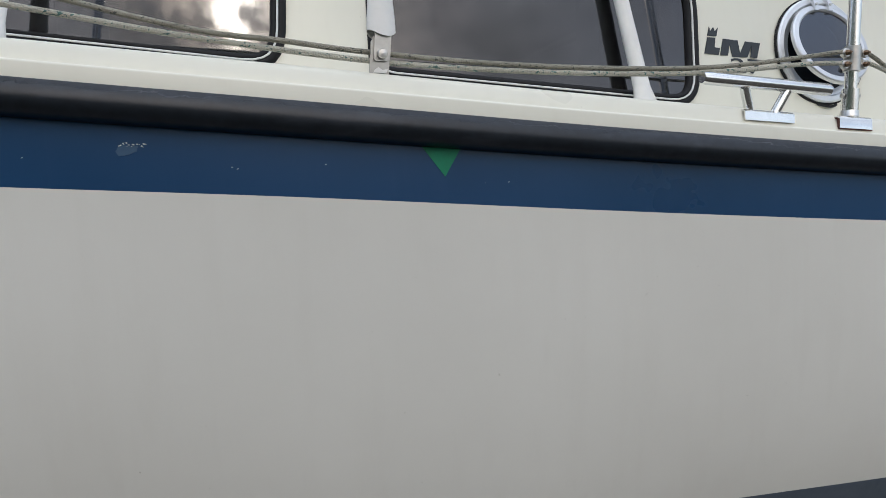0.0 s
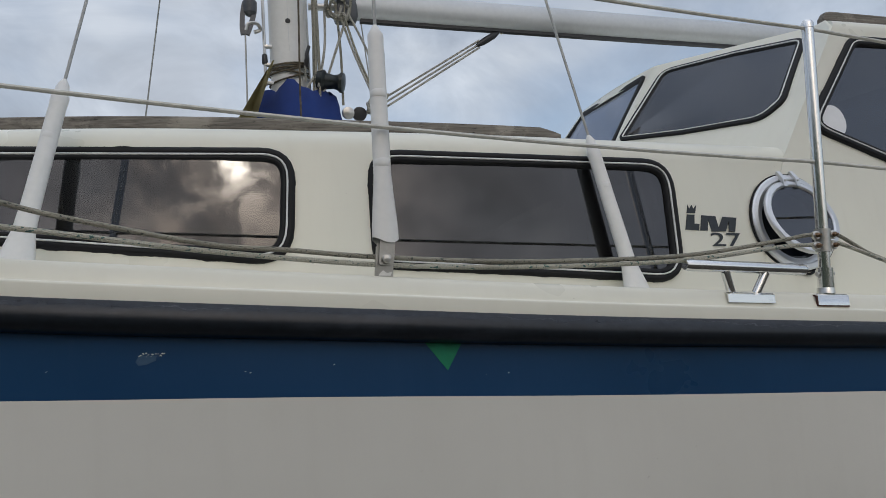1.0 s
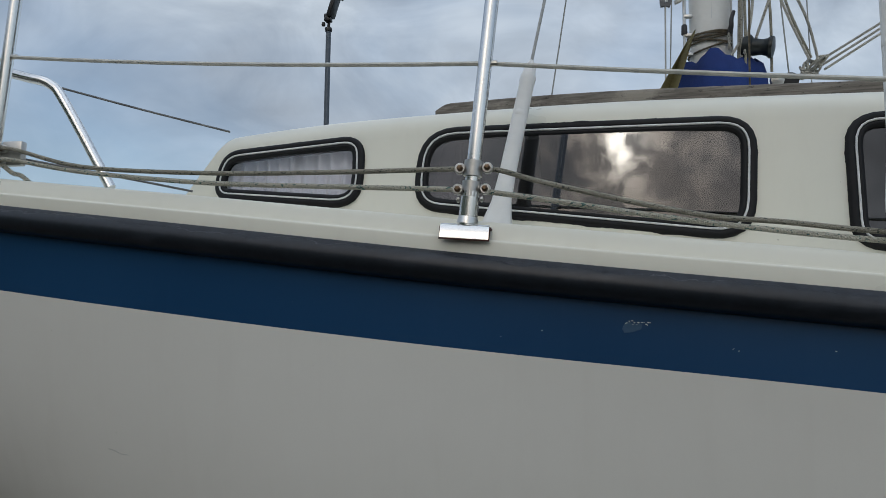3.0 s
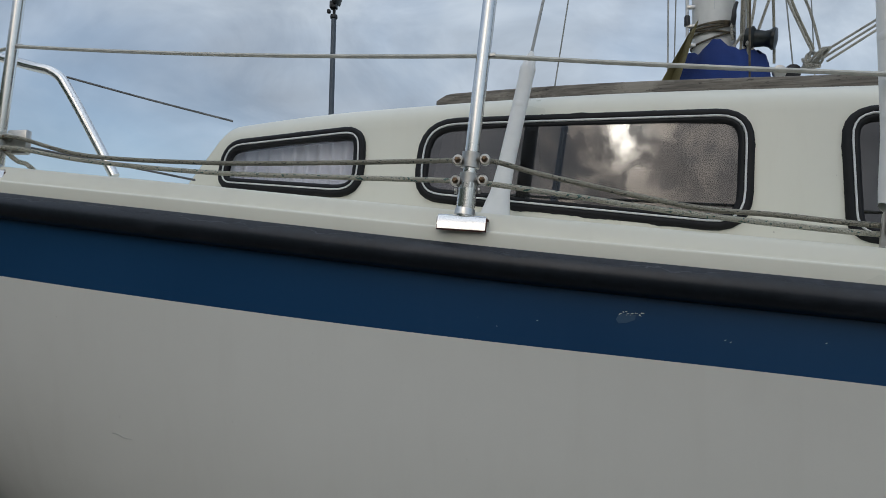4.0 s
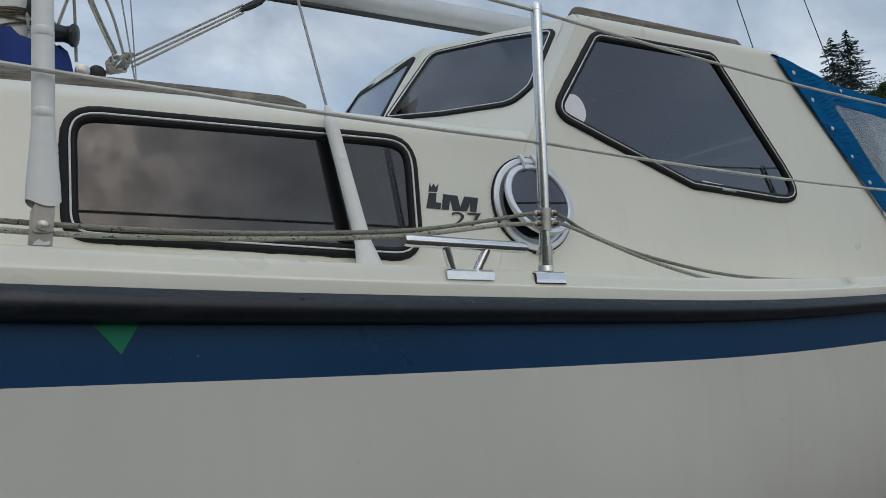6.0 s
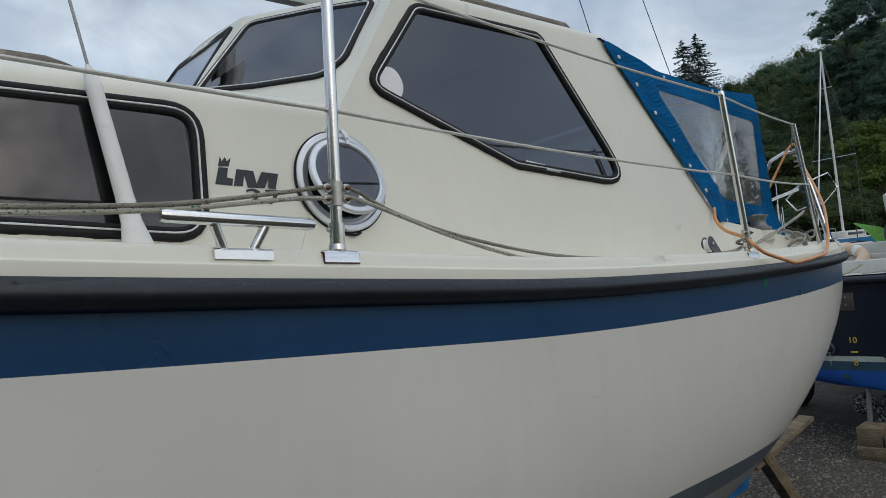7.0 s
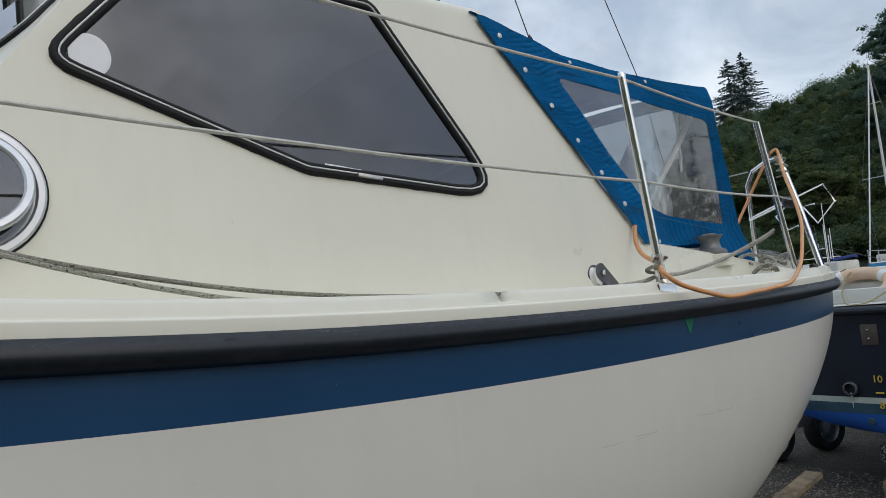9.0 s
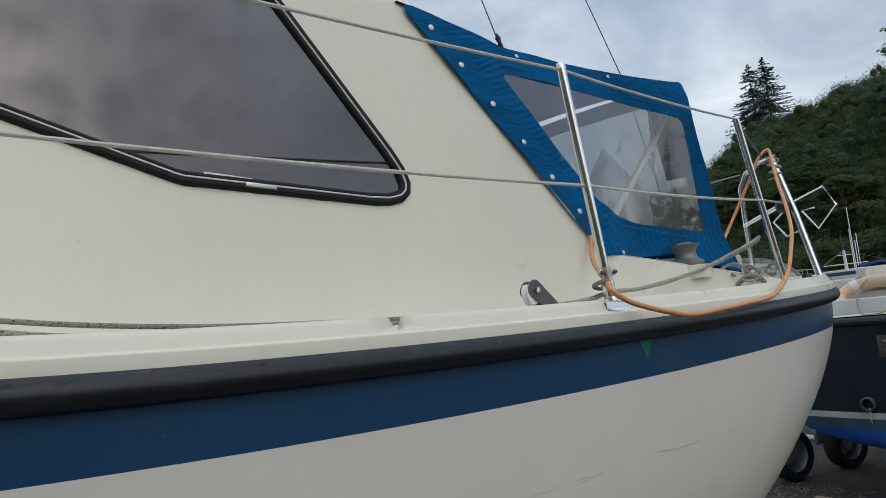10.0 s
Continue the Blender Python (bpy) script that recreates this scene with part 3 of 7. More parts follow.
def bulwark_rows():
    """The moulded toe rail with its ridge and a drain notch."""
    prof = [(0.0165, 0.003), (0.0165, 0.0258), (0.0169, 0.0276), (0.0182, 0.0292), (0.0204, 0.0302), (0.0236, 0.0306), (0.0290, 0.0308), (0.0300, 0.0316), (0.0306, 0.0345), (0.038, 0.054), (0.042, 0.0600), (0.048, 0.0640), (0.066, 0.0645), (0.072, 0.061), (0.076, 0.05), (0.082, 0.0)]
    return along(prof)


bulwark = part("bulwark", bulwark_rows(), M["gelcoat"], boat, "moulded cream toe rail with a ridge along it", smooth=50)
notch = plate(rounded([(SCUP - 0.034, 0.10), (SCUP - 0.020, 0.037), (SCUP + 0.018, 0.037), (SCUP + 0.030, 0.10)], [0.001, 0.010, 0.010, 0.001]), lambda u, v, h: (u, -1.5 + h, sheer(SCUP) + v), 0.0, 0.24)
cut(bulwark, [part("notch", notch, None)])
deck_rows = []
for t in np.linspace(-1, 1, 25):
    deck_rows.append([(x, t * max(0.0, half(x) - 0.08), sheer(x) + 0.012 + 0.05 * (1 - t * t)) for x in STATIONS])
part("deck", grid(deck_rows), M["gelcoat"], boat, "cream moulded side deck")

# keel, skeg and rudder in bright blue
fin = bmesh.new()
rows = []
for t in np.linspace(0, 1, 14):
    x = -1.6 + 5.2 * t
    w = 0.13 * math.sin(math.pi * min(1, t * 1.05 + 0.02)) ** 0.6 + 0.012
    top, low = keel_line(x) + 0.10, 0.16 + 0.10 * (1 - t)
    rows.append([(x, -w, top), (x, -w * 0.8, (top + low) / 2), (x, -w * 0.6, low), (x, w * 0.6, low), (x, w * 0.8, (top + low) / 2), (x, w, top)])
grid(rows, fin, close=True)
part("keel", fin, M["antifoul"], boat, "long blue keel")
rud = [(3.62, 0.98), (5.10, 1.20), (5.36, 0.50), (5.30, 0.18), (3.62, 0.16)]
part("rudder", plate(rounded(rud, 0.06), lambda u, v, h: (u, h, v), -0.03, 0.03), M["antifoul"], boat, "bright blue rudder blade")


# ---- cabin ----
cab = smooth_table(np.array([-2.2, -1.7, -1.5, -1.2, -0.9, -0.5, 0.0, 0.5, 1.2, 2.4, 3.4, 4.3]), np.array([0.58, 0.765, 0.84, 0.93, 0.99, 1.05, 1.085, 1.10, 1.10, 1.10, 1.10, 1.06]))


def side_y(x, z):
    """How far out the cabin's side stands."""
    return cab(x) - 0.16 * (z - 2.1)


edge_z = smooth_table(np.array([-1.5, -1.1, -0.8, -0.4, 0.0, 0.4, 0.75, 1.3]), np.array([2.532, 2.537, 2.535, 2.53, 2.52, 2.51, 2.497, 2.48]))


def trunk_section(x):
    """From the starboard deck over the roof to the port deck."""
    z0, z1 = sheer(x) - 0.02, edge_z(x) - 0.02
    shy = 0.003 if x > 0.99 else 0.0
    out = [(side_y(x, z0 + (z1 - 0.03 - z0) * k / 8) - shy, z0 + (z1 - 0.03 - z0) * k / 8) for k in range(9)]
    y1 = side_y(x, z1 - 0.03)
    crown = lambda y: z1 + 0.025 + 0.085 * (1 - (y / max(0.1, y1)) ** 2)
    for a in range(1, 7):
        b = a / 6 * math.pi / 2
        out.append((y1 - 0.075 * (1 - math.cos(b)), z1 - 0.03 + (crown(y1 - 0.075) - z1 + 0.03) * math.sin(b)))
    for k in range(1, 10):
        y = (y1 - 0.075) * (1 - k / 9)
        out.append((y, crown(y)))
    return out


def trunk_shell(inner):
    rows = []
    xs = [-1.44 + 0.0125 * k for k in range(8)] + [-1.33 + 0.05 * k for k in range(53)]
    off = 0.022 if inner else 0.0
    for i, x in enumerate(xs):
        sec = trunk_section(x)
        fade = max(0.0, 1 - (x + 1.44) / 0.5)
        row = []
        for y, z in sec:
            dx = -(2.54 - z) * 0.86 * fade if z < 2.54 else (z - 2.54) * 1.5 * fade
            y = max(0.0, y - (cab(x) - cab(x + dx)) * (y / sec[0][0])) if dx else y
            row.append((x + dx + off * (1 if i == 0 else 0), -(y - off), z - (off if y < 0.9 * sec[0][0] else 0.0)))
        rows.append(row + [(a, -b, c) for a, b, c in row[-2::-1]])
    return rows


def solid(outer, inner):
    bm = bmesh.new()
    a = [[bm.verts.new(p) for p in r] for r in outer]
    b = [[bm.verts.new(p) for p in r] for r in inner]
    for g in (a, b):
        for r, s in zip(g, g[1:]):
            for k in range(len(r) - 1):
                bm.faces.new((r[k], r[k + 1], s[k + 1], s[k]))
    m, w = len(a), len(a[0])
    for k in range(m - 1):
        bm.faces.new((a[k][0], a[k + 1][0], b[k + 1][0], b[k][0]))
        bm.faces.new((a[k][-1], b[k][-1], b[k + 1][-1], a[k + 1][-1]))
    for k in range(w - 1):
        bm.faces.new((a[-1][k], a[-1][k + 1], b[-1][k + 1], b[-1][k]))
        bm.faces.new((a[0][k], b[0][k], b[0][k + 1], a[0][k + 1]))
    return bm


WINDOWS = {
    "fwd": ([(-1.452, 2.494), (-1.010, 2.497), (-1.004, 2.306), (-1.468, 2.362)], [0.10, 0.06, 0.085, 0.055]),
    "mid": ([(-0.862, 2.499), (-0.115, 2.477), (-0.136, 2.205), (-0.872, 2.300)], [0.10, 0.075, 0.085, 0.075]),
    "aft": ([(0.050, 2.474), (0.864, 2.443), (0.834, 2.114), (0.040, 2.191)], [0.075, 0.085, 0.085, 0.06]),
}
HOUSE_WINDOW = ([(1.612, 2.853), (1.350, 2.546), (1.922, 2.318), (2.584, 2.252), (2.219, 2.848)], [0.075, 0.06, 0.12, 0.10, 0.06])
PORTHOLE = (1.218, 2.262, 0.140)


def on_side(s):
    """Lays (x, z, height) on the cabin's side; s is -1 to starboard, 1 to port."""

    def lift(u, v, h):
        return (u, s * (side_y(u, v) + h), v + 0.16 * h)

    return lift


def opening(outline, s):
    lift = on_side(s)
    return part("opening", plate(outline, lift, -0.12, 0.06), None, smooth=0)


def side_window(name_label, outline, s, pane_mat, parent):
    """A pane in a black rubber seal with a bright bead."""
    lift = on_side(s)
    seal = part("window", frame_ring(outline, lift, [(-0.002, 0.001), (0.0, 0.009), (0.006, 0.012), (0.013, 0.011), (0.015, 0.009), (0.019, 0.009), (0.021, 0.011), (0.026, 0.010), (0.031, 0.004), (0.031, -0.010), (0.012, -0.012)]), M["rubber"], parent, name_label, smooth=60)
    # sealant squeezed out unevenly along the edge
    loop = []
    for p, q in zip(outline, outline[1:] + outline[:1]):
        k = max(1, int(math.dist(p, q) / 0.006))
        loop += [(p[0] + (q[0] - p[0]) * i / k, p[1] + (q[1] - p[1]) * i / k) for i in range(k)]
    chance = random.Random(int(1000 * outline[0][0]) + s)
    ooze = [(chance.uniform(0.0, 1.0) ** 2 * 0.0016 + 0.0022 * max(0.0, math.sin(0.11 * k) * math.sin(0.37 * k + 1))) for k in range(len(loop))]
    ragged = [(u + (a - u) * w / 0.01, v + (b - v) * w / 0.01) for (u, v), (a, b), w in zip(loop, inset(loop, -0.01), ooze)]
    part("sealant", frame_ring(ragged, lift, [(-0.0005, 0.0002), (0.0, 0.0022), (0.006, 0.0035)]), M["rubber"], seal, "ragged black sealant", smooth=60)
    part("bead", frame_ring(outline, lift, [(0.0140, 0.0085), (0.0145, 0.0120), (0.0165, 0.0130), (0.0182, 0.0120), (0.0188, 0.0085)]), M["bead"], seal, "bright filler bead")
    pane = part("pane", holed_sheet(inset(outline, 0.028), [], lambda u, v, h: lift(u, v, -0.0008), 0.003, 0.07), pane_mat, seal, "smoked acrylic pane", smooth=60)
    pane.visible_shadow = False
    return seal


trunk = part("cabin_trunk", solid(trunk_shell(False), trunk_shell(True)), M["gelcoat"], boat, "cream moulded coachroof with rounded edge")
behind = [(PORTHOLE[0] + 0.125 * math.cos(a), PORTHOLE[1] + 0.125 * math.sin(a)) for a in np.linspace(0, 2 * math.pi, 40, endpoint=False)]
cut(trunk, [opening(inset(rounded(c, r), 0.02), s) for c, r in WINDOWS.values() for s in (-1, 1)] + [opening(behind, s) for s in (-1, 1)])
trunk.data.set_sharp_from_angle(angle=radians(35))
for key, (c, r) in WINDOWS.items():
    for s in (-1, 1):
        side_window("black rubber framed cabin window", rounded(c, r), s, M[{"aft": "pane", "mid": "pane_clear", "fwd": "pane_fore"}[key]], boat)
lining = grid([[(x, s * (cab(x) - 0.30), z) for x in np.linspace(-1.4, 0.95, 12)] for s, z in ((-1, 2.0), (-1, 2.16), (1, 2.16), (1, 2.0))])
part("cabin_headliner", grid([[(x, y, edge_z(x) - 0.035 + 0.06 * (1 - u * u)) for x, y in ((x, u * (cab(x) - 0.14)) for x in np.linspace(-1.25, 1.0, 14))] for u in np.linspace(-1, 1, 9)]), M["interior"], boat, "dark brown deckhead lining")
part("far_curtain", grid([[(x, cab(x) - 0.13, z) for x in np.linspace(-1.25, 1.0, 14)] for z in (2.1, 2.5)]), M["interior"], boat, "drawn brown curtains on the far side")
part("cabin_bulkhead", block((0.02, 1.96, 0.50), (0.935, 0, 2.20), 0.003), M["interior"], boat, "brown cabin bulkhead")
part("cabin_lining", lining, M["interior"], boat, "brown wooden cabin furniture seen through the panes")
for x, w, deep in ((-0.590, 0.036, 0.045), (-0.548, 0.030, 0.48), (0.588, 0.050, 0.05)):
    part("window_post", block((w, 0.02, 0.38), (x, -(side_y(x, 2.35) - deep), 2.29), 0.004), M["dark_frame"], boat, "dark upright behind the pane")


def curtain(x0, x1, z0, z1, folds, lean=0.0):
    rows = []
    for z in np.linspace(z0, z1, 8):
        row = []
        for k in range(folds * 8 + 1):
            t = k / (folds * 8)
            x = x0 + (x1 - x0) * t + lean * (z - z0) * (1 - t)
            row.append((x, -(side_y(x, z) - 0.040 - 0.012 * math.sin(2 * math.pi * folds * t) - 0.004 * math.sin(17 * t + 9 * z)), z))
        rows.append(row)
    return part("curtain", grid(rows), M["curtain"], boat, "pale gathered curtain", smooth=80)


curtain(-1.455, -1.02, 2.29, 2.52, 11)
curtain(-0.86, -0.76, 2.24, 2.52, 4, 0.22)
curtain(0.80, 0.86, 2.10, 2.47, 3, -0.18)

# wheelhouse
F1, F2, F3, F4 = Vector((1.09, -0.36, 2.585)), Vector((1.392, -0.286, 3.009)), Vector((1.592, -0.876, 2.932)), Vector((1.245, -1.043, 2.455))


def roof_z(y):
    return 2.935 + 0.085 * (1 - (y / 0.9) ** 2)


def aft_edge(z):
    return lerp(z, [2.0, 2.11, 2.88], [3.22, 3.18, 2.655])


def front_edge(z):
    return lerp(z, [2.0, 2.455, 2.932], [1.02, F4.x, F3.x])


def house_side(s, off):
    """The side wall, with a rounded turn into the roof."""
    rows = []
    zs = list(np.linspace(1.87, 2.455, 8)) + list(np.linspace(2.50, 2.875, 9))
    for z in zs:
        a, b = front_edge(z), aft_edge(z)
        rows.append([(a + (b - a) * t, s * (side_y(a + (b - a) * t, z) - off), z) for t in np.linspace(0, 1, 30)])
    for k in range(1, 6):
        b_ = k / 5 * math.pi / 2
        z = 2.875 + 0.05 * math.sin(b_)
        a, b = front_edge(z), aft_edge(2.875)
        rows.append([(a + (b - a) * t, s * (side_y(a + (b - a) * t, 2.875) - off - 0.055 * (1 - math.cos(b_))), z - off * math.sin(b_)) for t in np.linspace(0, 1, 30)])
    return rows


for s in (-1, 1):
    wall = part("wheelhouse_side", solid(house_side(s, 0.0), house_side(s, 0.022)), M["gelcoat"], boat, "cream wheelhouse side")
    circle = [(PORTHOLE[0] + 0.112 * math.cos(a), PORTHOLE[1] + 0.112 * math.sin(a)) for a in np.linspace(0, 2 * math.pi, 40, endpoint=False)]
    cut(wall, [opening(inset(rounded(*HOUSE_WINDOW), 0.02), s), opening(circle, s)])
    wall.data.set_sharp_from_angle(angle=radians(35))
    side_window("black rubber framed wheelhouse window", rounded(*HOUSE_WINDOW), s, M["pane_blue"], boat)


for s in (-1, 1):
    def on_facet(u, v, h, s=s):
        p = F1.lerp(F2, v).lerp(F4.lerp(F3, v), u)
        nrm = (F4 - F1).cross(F2 - F1).normalized()
        if nrm.y > 0:
            nrm = -nrm
        p = p + nrm * h - Vector((0.012 * math.sin(math.pi * v), 0, 0))
        return (p.x, -s * p.y if s > 0 else p.y, p.z)

    outline = rounded([(0.010, 0.235), (0.095, 0.915), (0.58, 0.930), (0.982, 0.905), (0.962, 0.40), (0.87, 0.270), (0.44, 0.235)], [0.04, 0.10, 0.4, 0.07, 0.15, 0.15, 0.4])

    def facet_ring(section, outline=outline, lift=on_facet):
        return frame_ring(outline, lift, section)

    part("windscreen_corner", holed_sheet([(0, 0), (1, 0), (1, 1), (0, 1)], [inset(outline, 0.03)], on_facet, 0.02, 0.06), M["gelcoat"], boat, "raked cream windscreen moulding", smooth=50)
    seal = part("window", facet_ring([(-0.004, 0.0), (0.0, 0.008), (0.018, 0.010), (0.024, 0.008), (0.032, 0.009), (0.045, 0.002), (0.045, -0.008)]), M["rubber"], boat, "black rubber framed windscreen light", smooth=60)
    part("bead", facet_ring([(0.018, 0.0085), (0.021, 0.0115), (0.025, 0.0115), (0.028, 0.0085)]), M["bead"], seal)
    pane = part("pane", plate(inset(outline, 0.04), on_facet, -0.001, 0.003), M["pane_dark"], seal, "dark smoked pane", smooth=0)
    pane.visible_shadow = False

# rounded corner posts between windscreen and side
for s in (-1, 1):
    rows = []
    for v in np.linspace(0, 1, 13):
        a = F4.lerp(F3, float(v)) - Vector((0.012 * math.sin(math.pi * v), 0, 0))
        z = a.z
        b = Vector((front_edge(z), -side_y(front_edge(z), min(z, 2.875)), z))
        if z > 2.875:
            b.y += 0.055 * (1 - math.cos(min(1.0, (z - 2.875) / 0.05) * math.pi / 2))
        mid = (a + b) / 2 + Vector((-0.10, -0.25, 0)).normalized() * 0.07 * (b - a).length
        run = [a + Vector((0.012, 0.004, 0))] + [a.lerp(mid, k / 6).lerp(mid.lerp(b, k / 6), k / 6) for k in range(7)] + [b + Vector((0.012, 0.004, 0))]
        rows.append([(p.x, -s * p.y, p.z) for p in run])
    part("corner_post", grid(rows), M["gelcoat"], boat, "cream rounded windscreen corner", smooth=80)

# middle windscreen
rows = []
for t in np.linspace(0, 1, 7):
    p = F1.lerp(F2, t)
    rows.append([(p.x - 0.02 * (1 - (y / p.y) ** 2), y, p.z) for y in np.linspace(-abs(p.y), abs(p.y), 9)])
rows_in = [[(x + 0.02, y, z - 0.008) for x, y, z in r] for r in rows]
screen = part("windscreen_middle", solid(rows, rows_in), M["gelcoat"], boat, "cream middle windscreen moulding")


def on_screen(u, v, h):
    p = F1.lerp(F2, v)
    y = u * (abs(p.y) - 0.0)
    return (p.x - 0.02 * (1 - (y / p.y) ** 2) - h * 0.82, y, p.z + h * 0.57)


outline = rounded([(-0.92, 0.10), (0.92, 0.10), (0.90, 0.93), (-0.90, 0.93)], 0.08)
cut(screen, [part("opening", plate(inset(outline, 0.05), on_screen, -0.08, 0.08), None, smooth=0)])
seal = part("window", frame_ring(outline, on_screen, [(-0.006, 0.0), (0.0, 0.008), (0.04, 0.010), (0.07, 0.002), (0.07, -0.008)]), M["rubber"], boat, "black rubber framed windscreen light", smooth=60)
pane = part("pane", plate(inset(outline, 0.06), on_screen, -0.001, 0.003), M["pane_middle"], seal, "dark smoked pane", smooth=0)
pane.visible_shadow = False

# roof of the wheelhouse
def roof_front(y):
    a = abs(y)
    return F2.x - 0.02 * (1 - (y / 0.29) ** 2) if a < 0.29 else F2.x + (F3.x + 0.03 - F2.x) * min(1, (a - 0.29) / (0.92 - 0.29))


def house_roof(off):
    rows = []
    for y in np.linspace(-0.925, 0.925, 31):
        a, b = roof_front(y) - 0.005, 2.66
        row = []
        for t in np.linspace(0, 1, 22):
            x = a + (b - a) * t
            droop = 0.014 * max(0.0, 1 - (x - a) / 0.12) ** 2
            row.append((x, y, roof_z(y) - droop - off - 0.012 * t))
        rows.append(row)
    return rows


part("wheelhouse_roof", solid(house_roof(0.0), house_roof(0.03)), M["gelcoat"], boat, "cream crowned wheelhouse roof")
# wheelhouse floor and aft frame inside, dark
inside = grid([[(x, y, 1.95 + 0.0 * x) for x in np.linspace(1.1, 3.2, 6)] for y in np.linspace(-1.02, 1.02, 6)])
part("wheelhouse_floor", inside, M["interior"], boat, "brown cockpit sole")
# Added dark panel: stands in for the shade inside the open porthole.
part("shade_panel", block((0.46, 0.03, 0.52), (1.20, -0.885, 2.22), 0.004), M["dark_frame"], boat, "dark panel added behind the porthole for the shade inside")
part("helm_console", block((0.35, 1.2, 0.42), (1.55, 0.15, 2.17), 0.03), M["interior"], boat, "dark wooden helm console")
for x0, x1, z0, z1 in ((2.42, 2.30, 2.03, 2.82), (2.16, 2.10, 2.05, 2.85)):
    part("inside_post", tube([(x0, 0.75, z0), (x1, 0.75, z1)], 0.016), M["vinyl_white"], boat, "white upright inside the wheelhouse")
part("inside_beam", tube(spline([(1.70, 0.4, 2.35), (1.95, 0.42, 2.58), (2.35, 0.45, 2.76)]), 0.03), M["liner"], boat, "pale curved beam inside the wheelhouse")

# coaming aft of the wheelhouse
for s in (-1, 1):
    top = lambda x: lerp(x, [3.1, 3.3, 3.95, 4.3, 4.6], [2.125, 2.105, 2.02, 1.97, 1.93])

    def coam(off, s=s):
        rows = []
        for x in np.linspace(3.08, 4.6, 24):
            pts = [(cab(x) + 0.022 - off, sheer(x)), (cab(x) - 0.001 - off, top(x) - 0.03), (cab(x) - 0.004 - off, top(x) - 0.008 - off * 0.4), (cab(x) - 0.02 - off, top(x) - off * 0.4)]
            pts += [(cab(x) - 0.16 + off, top(x) - off * 0.4), (cab(x) - 0.175 + off, top(x) - 0.012), (cab(x) - 0.18 + off, sheer(x))]
            rows.append([(x, s * y, z) for y, z in pts])
        return rows

    part("cockpit_coaming", grid(coam(0.0)), M["gelcoat"], boat, "cream cockpit coaming", smooth=50)


# ---- windows' small fittings ----
def porthole(s):
    """An aluminium porthole with its light hinged ajar."""
    cx, cz, r = PORTHOLE
    lift = on_side(s)
    circle = lambda q, n=48: [(cx + q * math.cos(a), cz + q * math.sin(a)) for a in np.linspace(0, 2 * math.pi, n, endpoint=False)]
    flange = part("porthole", frame_ring(circle(r - 0.004), lift, [(0.0, 0.0), (0.0, 0.008), (0.004, 0.0115), (0.015, 0.0125), (0.020, 0.008), (0.030, 0.007), (0.034, 0.004), (0.034, -0.03)]), M["aluminium"], boat, "round aluminium porthole, its light hinged open")
    part("gasket", frame_ring(circle(r), lift, [(0.0, 0.0), (0.0, 0.004), (0.006, 0.005), (0.010, 0.0)]), M["rubber"], flange, "black sealing ring")
    part("inner_gasket", frame_ring(circle(r - 0.034), lift, [(0.0, -0.004), (0.004, 0.003), (0.010, 0.002), (0.012, -0.02)]), M["rubber"], flange)
    # the light swings out about the hinge at its head
    hinge_z = cz + 0.112
    swing = radians(13)

    def lifted(u, v, h):
        d, hh = hinge_z - v, h + 0.012
        v2 = hinge_z - d * math.cos(swing) + hh * math.sin(swing)
        h2 = hh * math.cos(swing) + d * math.sin(swing)
        return (u, s * (side_y(u, v2) + h2), v2 + 0.16 * h2)

    light = part("light", frame_ring(circle(0.112), lifted, [(0.0, -0.006), (0.0, 0.003), (0.003, 0.006), (0.014, 0.007), (0.018, 0.003), (0.018, -0.006), (0.0, -0.006)]), M["aluminium"], flange, "open aluminium light frame")
    pane = part("pane", plate(circle(0.095), lifted, -0.002, 0.001), M["pane_blue"], light, "dark glass", smooth=0)
    pane.visible_shadow = False
    knob = Vector(lifted(cx + 0.012, cz - 0.070, 0.004))
    part("knob", lathe([(0.004, -0.002), (0.0095, 0.0), (0.0095, 0.006), (0.005, 0.009), (0.0, 0.0095)], 16, knob, (0, s, 0.2)), M["aluminium"], light)
    for dx in (-0.022, 0.022):
        a, b = Vector(lift(cx + 0.006 + dx, cz + 0.143, 0.006)), Vector(lifted(cx + 0.006 + dx, cz + 0.092, 0.006))
        mid = Vector(lift(cx + 0.006 + dx, cz + 0.118, 0.021))
        part("hinge_arm", sweep(bmesh.new(), [a, mid, b], [(-0.006, -0.005), (0.006, -0.005), (0.006, 0.005), (-0.006, 0.005)]), M["aluminium"], flange)
        part("hinge_screw", lathe([(0.0035, 0.0), (0.0035, 0.002), (0.0, 0.0028)], 10, mid + Vector((0, s * 0.006, -0.004)), (0, s, 0.1)), M["steel_dull"], flange)
    part("hinge_bar", block((0.050, 0.010, 0.010), lift(cx + 0.006, cz + 0.120, 0.012), 0.003), M["aluminium"], flange)
    part("catch", block((0.045, 0.012, 0.014), lift(cx - 0.008, cz - 0.101, -0.002), 0.003), M["plastic_grey"], flange)
    part("loose_seal", sweep(bmesh.new(), spline([lift(cx - 0.030, cz - 0.137, 0.002), lift(cx - 0.012, cz - 0.142, 0.005), lift(cx + 0.008, cz - 0.146, 0.008), lift(cx + 0.030, cz - 0.139, 0.003)]), [(-0.002, -0.003), (0.002, -0.003), (0.002, 0.003), (-0.002, 0.003)]), M["rubber"], flange, "black seal hanging loose")


porthole(-1)
porthole(1)
lift = on_side(-1)
disc = [(1.458 + 0.042 * math.cos(a), 2.566 + 0.050 * math.sin(a)) for a in np.linspace(0, 2 * math.pi, 36, endpoint=False)]
